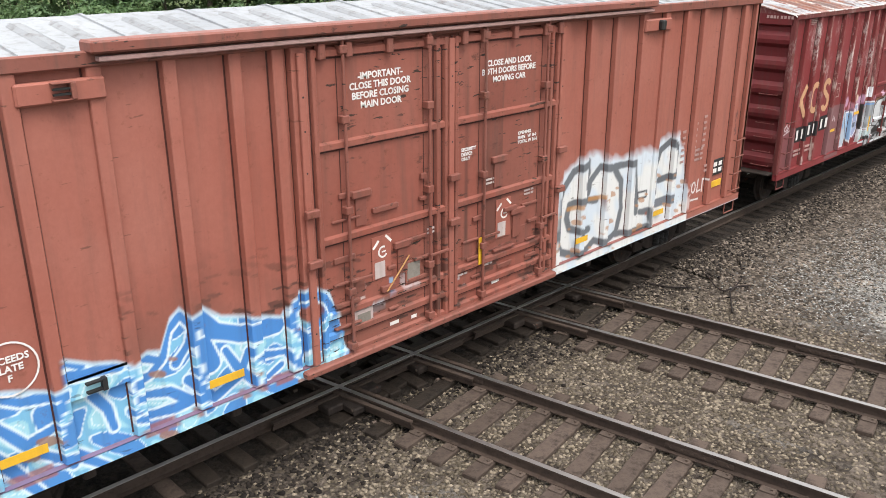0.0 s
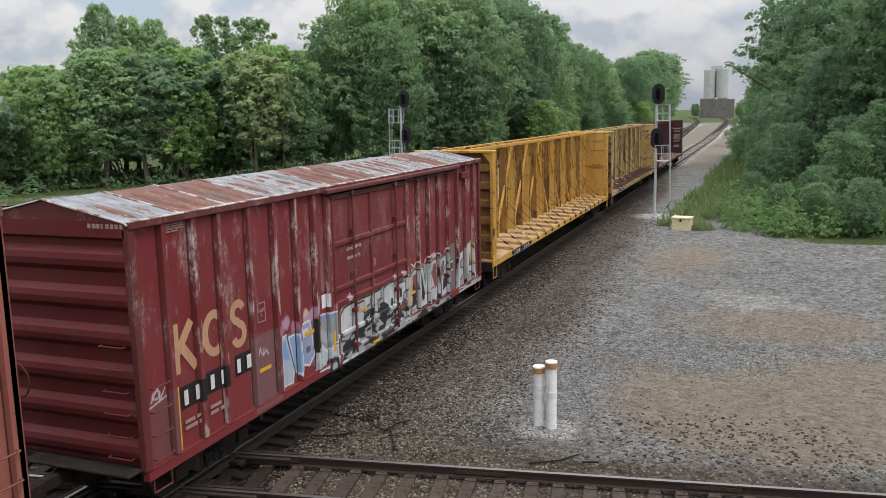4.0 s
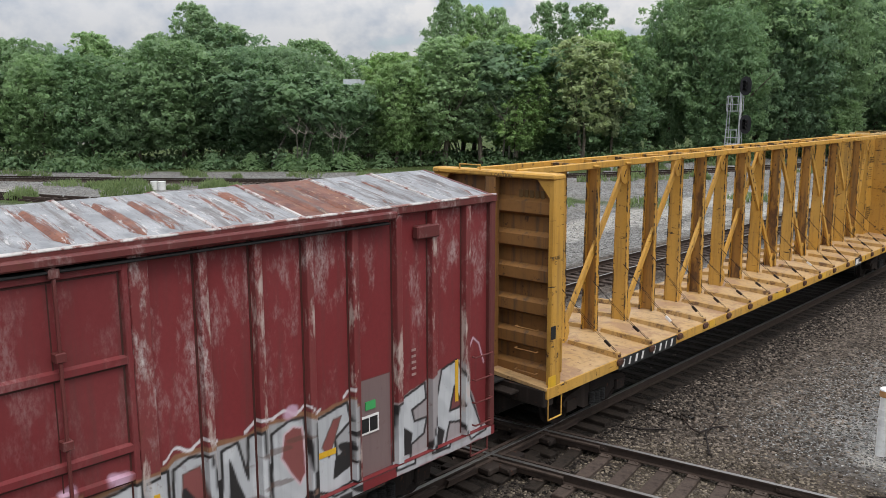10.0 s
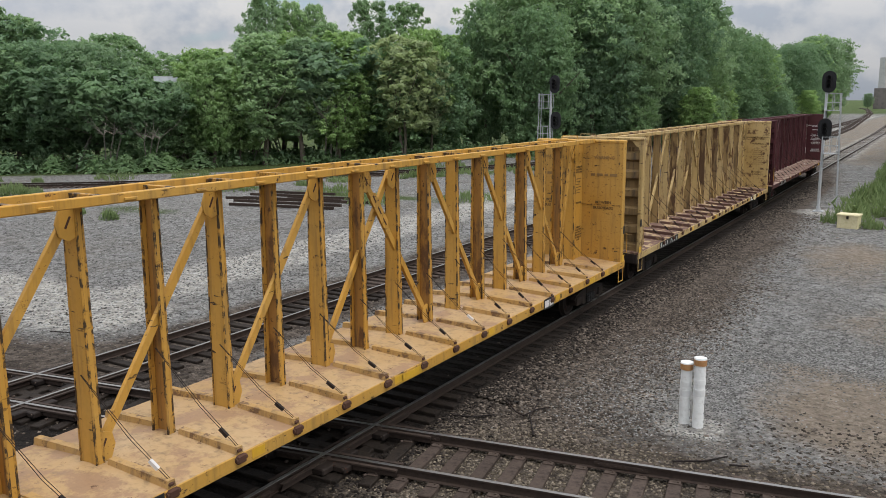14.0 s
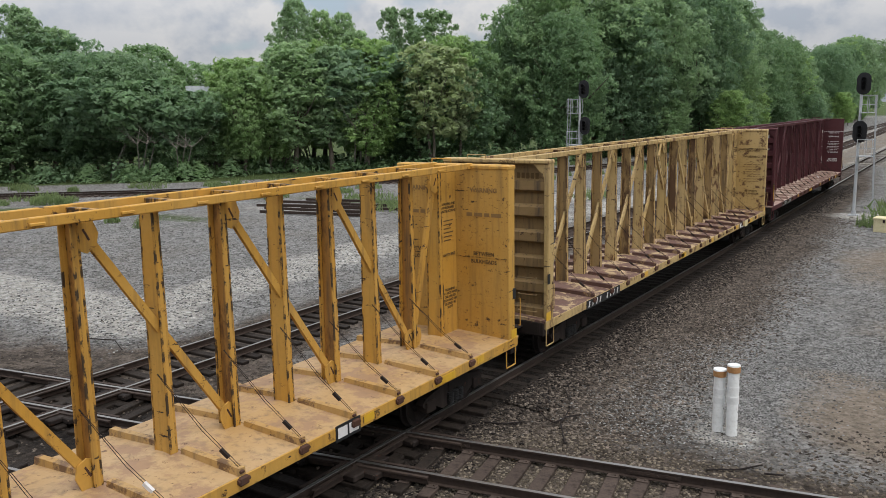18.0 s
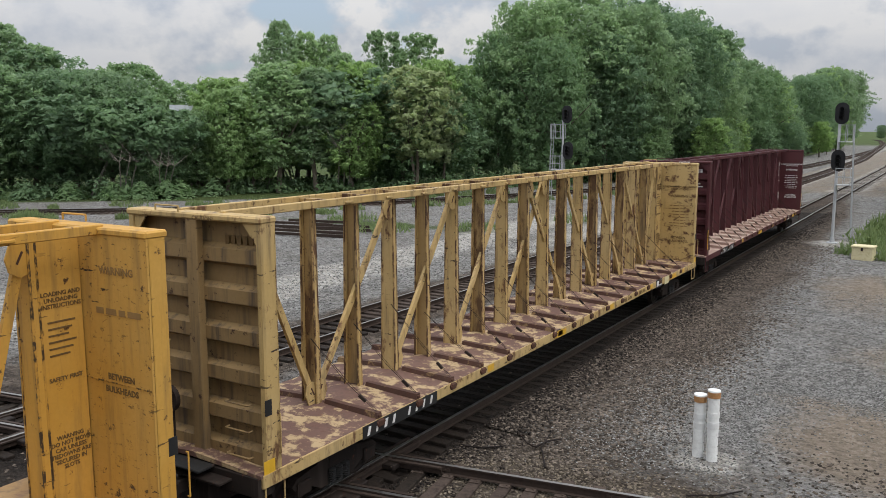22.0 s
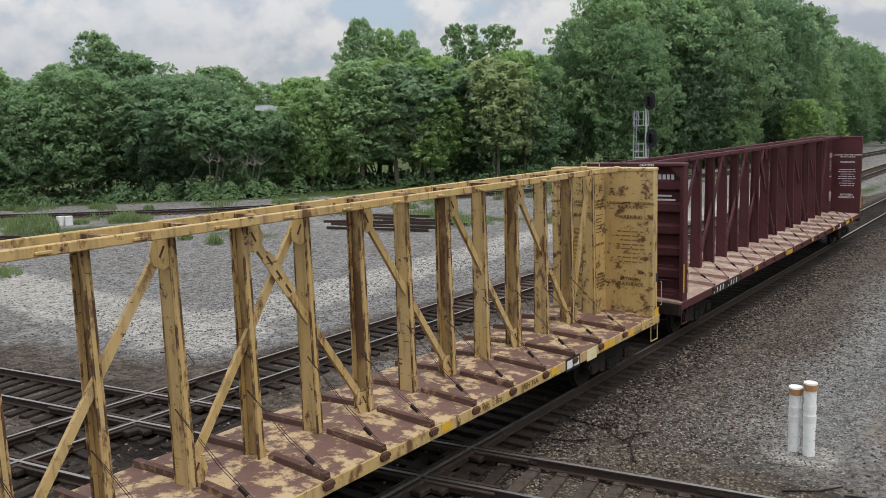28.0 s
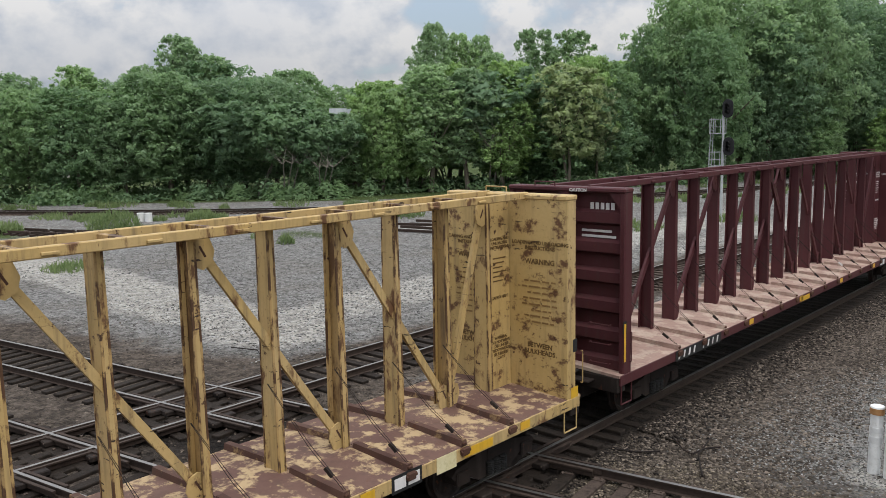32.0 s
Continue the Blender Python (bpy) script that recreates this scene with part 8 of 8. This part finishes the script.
for k in range(170):
    y = rnd.uniform(44, 60)
    x = 8.0 + (52 - y) * 0.15 + rnd.uniform(0, 16)
    if x > 6.2 + max(0, 50 - y) * 0.25:
        bank.append((x, y + max(0, (x - 9) * 0.25), rnd.uniform(0.7, 1.5), rnd.uniform(0.8, 2.2), 110))
for k in range(100):
    y = rnd.uniform(49, 105)
    verge.append((rnd.uniform(5.6, 8.6) + 0.012 * (y - 60), y, rnd.uniform(0.5, 1.2), rnd.uniform(0.4, 1.4), 80))
undergrowth("shrub_bank", "bright green bushy bank at the edge of the yard", bank, LEAF_BANK, 0.20, 23)
undergrowth("track_verge", "rank green weeds beside the main track", verge, GRASS, 0.13, 24, 4.0, True)
yard = [(-52, 18.7, 1.6, 1.3, 300), (-50.3, 21.7, 1.2, 1.0, 200), (-45.7, 27.0, 2.0, 1.7, 420), (-46.6, 34.4, 1.3, 1.0, 240), (-56, 17.2, 1.5, 1.0, 220), (-31, 17.6, 1.6, 0.35, 160), (-29.5, 29.5, 0.6, 0.7, 60), (-33.0, 30.0, 0.5, 0.6, 50), (-21.5, 43, 2.0, 0.7, 160), (-16.5, 47, 2.0, 0.6, 150), (-27.0, 47, 2.2, 0.6, 160),
        (-13.0, 54, 1.6, 0.7, 120), (-38, 39, 2.0, 0.5, 140), (-34.5, 44.5, 1.6, 0.9, 160), (5.2, 47.3, 0.8, 0.7, 90), (6.9, 46.2, 0.7, 0.5, 80)]
for k in range(90):
    i = rnd.randrange(8, 44)
    p, q = Vector(FAR_CURVE[i]), Vector(FAR_CURVE[i + 1])
    n = Vector((-(q - p).y, (q - p).x, 0)).normalized()
    c = p.lerp(q, rnd.random()) + n * rnd.choice([rnd.uniform(2.4, 9.0), rnd.uniform(-6.0, -2.4)])
    yard.append((c.x, c.y, rnd.uniform(0.4, 1.4), rnd.uniform(0.25, 0.7), rnd.randrange(30, 110)))
yard = [(x, y, r * 0.9, h * 0.85, n * 2) for x, y, r, h, n in yard]
undergrowth("yard_weeds", "tufts of weeds in the gravel", yard, GRASS, 0.10, 25, 5.0, True)
for b in (-53.5, -51.8, -50.2, -49.3, -56.0, -58.5, -47.2):
    far = float(np.interp(b, EDGE_BEARING, EDGE_FAR)) - 2.6
    rs = np.random.RandomState(int(-b * 10))
    n = 420
    a, f = rs.uniform(0, 6.283, n), rs.uniform(0.05, 1, n)
    p = np.stack([1.5 * f * np.cos(a), 1.5 * f * np.sin(a), 1.75 * (1 - f**2) * rs.uniform(0.4, 1, n)], 1)
    bush = thing("bush", "green bush of long arching leaves", "bush", "bushes before the woods", where=pose(EYE.x + far * math.sin(radians(b)), far * math.cos(radians(b)), -0.32))
    part("foliage", leaves_mesh("foliage", p, np.stack([np.cos(a) * 0.5, np.sin(a) * 0.5, np.ones(n)], 1), 0.22, LEAF, rs, 2.6), None, bush)
    part("stem", Shape().tube((0, 0, -0.1), (0.05, 0, 0.7), 0.03, 0.015, 6), BARK, bush)

# ---------- loose ballast ----------
def stones(name, label, spots, mat, seed, low=0.016, high=0.036):
    """Broken stones strewn over areas: x0, x1, y0, y1, number."""
    rs = np.random.RandomState(seed)
    base = np.array([(1, 0, 0), (-1, 0, 0), (0, 1, 0), (0, -1, 0), (0, 0, 1), (0, 0, -1)], float)
    tri = np.array([(0, 2, 4), (2, 1, 4), (1, 3, 4), (3, 0, 4), (2, 0, 5), (1, 2, 5), (3, 1, 5), (0, 3, 5)])
    vs = []
    for x0, x1, y0, y1, n in spots:
        x, y = rs.uniform(x0, x1, n) + rs.normal(0, 0.55, n), rs.uniform(y0, y1, n) + rs.normal(0, 0.5, n)
        x = np.where((x < 1.35) & (x0 > 0), 2.7 - x, x)
        c = np.stack([x, y, ground_height(x, y) - 0.002], 1)
        size = rs.uniform(low, high, (n, 1, 1)) * rs.uniform(0.7, 1.3, (n, 1, 3))
        q = rs.normal(size=(n, 3, 3))
        q, _ = np.linalg.qr(q)
        v = ((base[None] * size * rs.uniform(0.75, 1.2, (n, 6, 1))) @ q) * np.array([1.15, 1.15, 0.7])
        vs.append((v + c[:, None]).reshape(-1, 3))
    v = np.concatenate(vs)
    n = len(v) // 6
    f = (tri[None] + (np.arange(n) * 6)[:, None, None]).reshape(-1)
    me = bpy.data.meshes.new(name)
    me.vertices.add(len(v))
    me.vertices.foreach_set("co", v.ravel())
    me.loops.add(len(f))
    me.loops.foreach_set("vertex_index", f)
    me.polygons.add(len(f) // 3)
    me.polygons.foreach_set("loop_start", np.arange(len(f) // 3) * 3)
    me.update(calc_edges=True)
    me.materials.append(mat)
    return tagged(new(name, me), label, "gravel", kind="stuff")


def stone_material(name, dark, light):
    m, tree, shader, where = material(name, 0.9)
    chance = node(tree, "ShaderNodeNewGeometry").outputs["Random Per Island"]
    colour = blend(tree, times(tree, chance, chance), rgb(*dark), rgb(*light))
    colour = blend(tree, times(tree, ramp(tree, noisy(tree, where, 25.0, 4), 0.45, 0.7), 0.4), colour, rgb(*[c * 0.5 for c in dark]))
    tree.links.new(colour, shader.inputs["Base Color"])
    return m


STONES_BROWN = stone_material("brown_ballast", (0.034, 0.027, 0.021), (0.230, 0.188, 0.152))
# near-black stones: grease and the shade beside the train in their colour
STONES_BLACK = stone_material("greasy_shaded_ballast", (0.010, 0.008, 0.007), (0.060, 0.048, 0.039))
STONES_TAN = stone_material("tan_crossing_ballast", (0.062, 0.050, 0.036), (0.250, 0.206, 0.155))
STONES_GREY = stone_material("grey_gravel", (0.062, 0.060, 0.056), (0.38, 0.37, 0.35))
stones("crossing_stones", "tan broken ballast stones between the ties of the crossing", [(1.9, 6, 3.5, 14.0, 20000), (6, 13.5, 5, 14.6, 12000)], STONES_TAN, 35, 0.018, 0.040)
stones("ballast_stones", "dark brown broken ballast stones beside the main track", [(1.3, 4.6, 13.0, 30, 15000), (1.3, 4.4, 30, 50, 7000), (-6.0, -0.9, 3, 22, 2500)], STONES_BROWN, 31, 0.020, 0.048)
stones("greasy_stones", "black ballast stones along the main rail, grease and shade painted", [(1.36, 1.5, 3, 34, 6000), (1.36, 1.5, 34, 70, 3000)], STONES_BLACK, 36, 0.025, 0.055)
stones("clods", "dark earth clods and large stones beside the track", [(1.6, 5.0, 13.6, 34, 1300), (7.2, 12, 14.8, 17.2, 1000), (-20, -8, 4, 16, 900), (-6, -0.9, 12, 40, 500)], STONES_BROWN, 33, 0.022, 0.05)
stones("gravel_stones", "grey crushed stone scattered over the yard", [(3.0, 6.6, 15.0, 22, 15000), (6.6, 10, 20.5, 24, 6000), (3.6, 13, 22, 36, 18000), (8, 15, 15, 21, 900), (-22, -9, 14, 26, 5000)], STONES_GREY, 32, 0.013, 0.030)
stones("yard_stones", "coarse grey crushed stone of the inner yard", [(-34, -9.5, 13.5, 34, 9000), (-16, -9.5, 13, 44, 5000)], STONES_GREY, 34, 0.024, 0.05)

# ---------- fixtures in the yard ----------
def pipe(x, y, tall, lean, r=0.108):
    t = thing("vent_pipe", "white plastic standpipe with an orange brown collar", "pipe", "pair of standpipes", where=pose(x, y, -0.30, lean, lean * 0.6, 0))
    part("pipe_body", Shape().tube((0, 0, -0.1), (0, 0, tall), r, r, 24), PLASTIC, t)
    part("coupling", Shape().tube((0, 0, tall * 0.46), (0, 0, tall * 0.56), r + 0.01, r + 0.01, 24), PLASTIC, t)
    part("coupling", Shape().tube((0, 0, tall * 0.62), (0, 0, tall * 0.70), r + 0.008, r + 0.008, 24), PLASTIC, t)
    part("collar", Shape().tube((0, 0, tall - 0.13), (0, 0, tall - 0.012), r + 0.018, r + 0.018, 24), CAP_RUST, t, "orange brown collar")
    part("cap", Shape().tube((0, 0, tall - 0.012), (0, 0, tall + 0.015), r + 0.020, r + 0.012, 24), PLASTIC, t, "cream cap")
    for k in range(3):
        part("drain_hole", Shape().tube((r - 0.006, -0.02, 0.12 + k * 0.18), (r + 0.003, -0.022, 0.12 + k * 0.18), 0.012, 0.012, 8), BLACK, t)


pipe(5.64, 16.03, 1.26, 0.8)
pipe(5.93, 15.95, 1.40, -0.5)


def signal_mast(x, y, tall, turn, heads, cage, label, ladder_side):
    """A tubular signal mast with ladder, caged platform and round-backed heads."""
    t = thing("signal_mast", label, "railway signal", "signals of the crossing", where=pose(x, y, -0.3, 0, 0, turn))
    part("mast", Shape().tube((0, 0, 0), (0, 0, tall), 0.085, 0.075, 14), GALV, t)
    part("mast_base", Shape().box(-0.28, 0.28, -0.28, 0.28, 0, 0.10, 0.02).tube((0, 0, 0.1), (0, 0, 0.35), 0.15, 0.10, 14), GALV, t)
    part("footing", Shape().box(-0.75, 0.75, -0.75, 0.75, -0.2, 0.03, 0.03), CONCRETE, t)
    lx = 0.75 * ladder_side
    for side in (-0.2, 0.2):
        part("ladder_stile", Shape().bar((lx * 1.25, side + 0.0, 0.0), (lx, side, tall - 0.2), 0.05, 0.012, (0, 1, 0)), GALV, t)
    k = 0.3
    while k < tall - 0.3:
        x_ = lx * (1.25 - 0.25 * k / tall)
        part("rung", Shape().tube((x_, -0.2, k), (x_, 0.2, k), 0.011, 0.011, 6), GALV, t)
        k += 0.32
    for z in cage:
        part("platform", Shape().box(min(0, lx), max(0, lx), -0.42, 0.42, z, z + 0.04), GALV, t)
        for zz in (0.45, 0.95):
            for p_, q_ in (((0, -0.42), (lx, -0.42)), ((0, 0.42), (lx, 0.42)), ((lx, -0.42), (lx, 0.42))):
                part("guard_rail", Shape().bar((*p_, z + zz), (*q_, z + zz), 0.03, 0.03), GALV, t)
        for c in (-0.42, 0.42):
            for a in (0.0, lx * 0.5, lx):
                part("rail_post", Shape().bar((a, c, z), (a, c, z + 0.98), 0.03, 0.03, (0, 1, 0)), GALV, t)
    for z, hx in heads:
        out = [(0.36 * math.cos(radians(a)), 0.36 * math.sin(radians(a)) + 0.24) for a in range(0, 181, 15)] + [(0.36 * math.cos(radians(a)), 0.36 * math.sin(radians(a)) - 0.24) for a in range(180, 361, 15)]
        head = part("signal_head", Shape().prism([(hx + a, z + b) for a, b in out], 1, -0.17, -0.12), SIGNAL_BLACK, t, "black oval signal backplate")
        part("housing", Shape().box(hx - 0.16, hx + 0.16, -0.12, 0.16, z - 0.36, z + 0.36, 0.04), SIGNAL_BLACK, head)
        for c in (-0.22, 0.0, 0.22):
            part("hood", Shape().tube((hx, -0.17, z + c), (hx, -0.40, z + c), 0.11, 0.115, 14, False), BLACK, head)
        part("bracket", Shape().bar((0, 0, z), (hx, 0, z), 0.06, 0.06), GALV, t)
    return t


signal_mast(3.85, 51.5, 6.9, 0, ((7.34, 0.10), (4.73, 0.05)), (5.75, 3.35), "galvanised signal mast with ladder cages and black heads", 1)
signal_mast(-13.6, 53.2, 7.1, 0, ((7.48, 0.33), (5.03, 0.45)), (5.85, 3.7), "galvanised signal mast with ladder beside the far track", -1)

locker = thing("relay_box", "small cream yellow equipment box on the gravel", "equipment box", where=pose(5.95, 45.9, -0.32, 0, 0, -8))
part("box_body", Shape().box(-0.48, 0.48, -0.36, 0.36, 0, 0.66, 0.02), CREAM, locker)
part("lid", Shape().box(-0.53, 0.53, -0.41, 0.41, 0.64, 0.74, 0.025), CREAM, locker)
part("hasp", Shape().box(-0.05, 0.05, -0.43, -0.38, 0.5, 0.66, 0.01), GRIMY, locker)

rnd = random.Random(5)
for k in range(9):  # rails and ties heaped in the yard
    y0 = 38.0 + k * 0.55
    log = thing("spare_rail", "dark rusty lengths of rail stacked on the gravel", "rail", "heap of spare rails")
    a = radians(62 + rnd.uniform(-9, 9))
    c = Vector((-25.4 + rnd.uniform(-1.4, 1.4), y0, -0.18 + 0.14 * (k % 3)))
    d = Vector((math.sin(a), math.cos(a) * 0.4, 0)).normalized() * rnd.uniform(2.2, 4.0)
    log.matrix_basis = Matrix.Translation(c)
    part("bar", Shape().bar(-d, d, 0.16, 0.16), RAIL_RUST, log)
for k in range(7):
    t = thing("track_panel", "old rusty track panel lying in the weeds", "track panel", "stored track panels", where=pose(-58 + k * 2.3, 19.2 + k * 0.8, -0.2, 0, 0, 18))
    for c in (-0.75, 0.75):
        part("bar", Shape().box(-1.1, 1.1, c - 0.06, c + 0.06, 0.05, 0.2, 0.01), RAIL_RUST, t)
    for c in (-0.7, 0, 0.7):
        part("tie", Shape().box(c - 0.11, c + 0.11, -1.2, 1.2, -0.12, 0.05, 0.01), RAIL_RUST, t)
for x, y in ((-49.4, 31.0), (-48.8, 31.3)):
    t = thing("white_drum", "small white plastic drum on the gravel", "drum", "pair of white drums", where=pose(x, y, -0.3))
    part("drum_body", Shape().tube((0, 0, 0), (0, 0, 0.62), 0.27, 0.27, 18), PLASTIC, t)
    part("drum_lid", Shape().tube((0, 0, 0.62), (0, 0, 0.67), 0.29, 0.28, 18), PLASTIC, t)

# sheds glimpsed in the woods
def far_spot(bearing, far):
    return EYE.x + far * math.sin(radians(bearing)), far * math.cos(radians(bearing))


x, y = far_spot(-48.6, 96)
house = thing("shed", "white metal shed roof glimpsed among the trees", "shed", where=pose(x, y, -0.3, 0, 0, 138))
part("wall", Shape().box(-1.6, 1.6, -1.6, 1.6, 0, 8.0), OLD_BOARD, house)
part("roof", Shape().prism([(-1.8, 8.0), (1.8, 8.0), (1.8, 8.15), (-1.8, 9.1)], 1, -1.9, 1.9), WHITE_SHEET, house)
x, y = far_spot(-33.2, 99)
barn = thing("barn", "collapsing grey wooden barn half hidden by trees", "barn", where=pose(x, y, -0.3, 0, 0, 25))
for k in range(7):
    part("board", Shape().box(-3.5 + k * 0.5, -3.04 + k * 0.5, -2.6, -2.5, 0, 4.2 + 0.3 * math.sin(k * 2.1)), OLD_BOARD, barn)
part("roof", Shape().add([(-3.8, -3, 4.2), (0.4, -3, 3.8), (0.4, 0, 6.2), (-3.8, 0, 6.6), (-3.8, -3, 4.35), (0.4, -3, 3.95), (0.4, 0, 6.35), (-3.8, 0, 6.75)], [(0, 3, 2, 1), (4, 5, 6, 7), (0, 1, 5, 4), (1, 2, 6, 5), (2, 3, 7, 6), (3, 0, 4, 7)]), OLD_BOARD, barn, "sagging plank roof")

# grain elevator far down the line
silo = thing("grain_elevator", "tall pale concrete grain elevator far down the tracks", "grain elevator", where=pose(-21.1, 620, -0.3))
for k, (cx, cy) in enumerate(((-4.1, -3), (4.1, -3), (-4.1, 5), (4.1, 5))):
    part("silo", Shape().tube((cx, cy, 0), (cx, cy, 32.6 + 0.5 * (k % 2)), 3.95, 3.95, 28), SILO_WALL, silo)
part("headhouse", Shape().box(-3.4, 4.0, -2, 6, 32.4, 35.6, 0.1), SILO_WALL, silo)
# added dark box stands for the shade in the gap between the silos
part("stair_tower", Shape().box(-0.9, 0.9, -3, 0, 0, 33.0, 0.05), BRICK_DARK, silo, "dark strip standing for the shaded gap between silos")
part("side_shed", Shape().box(-9.5, 9.5, -12, -7.5, 0, 13.2, 0.1), BRICK_DARK, silo, "dark brown lower building")
part("side_shed", Shape().box(9.5, 13, -12, -8, 0, 12.5, 0.1), BRICK_DARK, silo)
for x_ in (1.0, 9.0):
    part("shed_window", Shape().prism([(x_ - 1.0, 12.6), (x_ + 1.0, 12.6), (x_, 14.0)], 1, -12.06, -12.0), WHITE_SHEET, silo, "small white gable")

# hoses and branches left on the gravel beside the crossing
LITTER = [[(0.95, 15.47), (1.47, 15.52), (2.02, 15.22), (2.56, 14.65), (2.79, 14.54)], [(2.79, 14.54), (2.88, 14.98), (3.07, 15.24)], [(1.54, 13.85), (1.92, 13.96), (2.25, 14.29)], [(1.24, 15.70), (1.40, 16.19), (1.82, 16.15), (2.18, 15.55)], [(6.0, 13.9), (6.5, 14.2), (6.8, 14.6)],
          [(6.9, 14.25), (7.2, 14.35)], [(1.6, 17.0), (2.2, 16.4), (2.5, 15.9)], [(-9.5, 13.4), (-10.5, 13.9), (-11.4, 13.6)], [(3.4, 13.7), (2.9, 14.6), (2.7, 15.6)]]
for k, pts in enumerate(LITTER):
    t = thing("branch", "dead dark branch lying on the gravel", "branch", "litter beside the crossing", where=pose(pts[0][0], pts[0][1], -0.215))
    s = Shape()
    for p, q in zip(pts, pts[1:]):
        s.tube((p[0] - pts[0][0], p[1] - pts[0][1], 0), (q[0] - pts[0][0], q[1] - pts[0][1], 0), 0.018, 0.014, 6, True)
    part("stick", s, GRIMY, t)


# ---------- what moves: the train rolls by, its wheels turn ----------
def motions():
    beats = [k * 0.5 for k in range(65)]
    for car, at in MOVERS:
        walk(car, [(t, pose(0, at - travel(t), 0)) for t in beats])
    fine_beats = [k * 0.2 for k in range(161)]
    for wheel, y in SPINNERS:
        walk(wheel, [(t, pose(0, y, 0.42, math.degrees(travel(t) / 0.42))) for t in fine_beats])


motions()
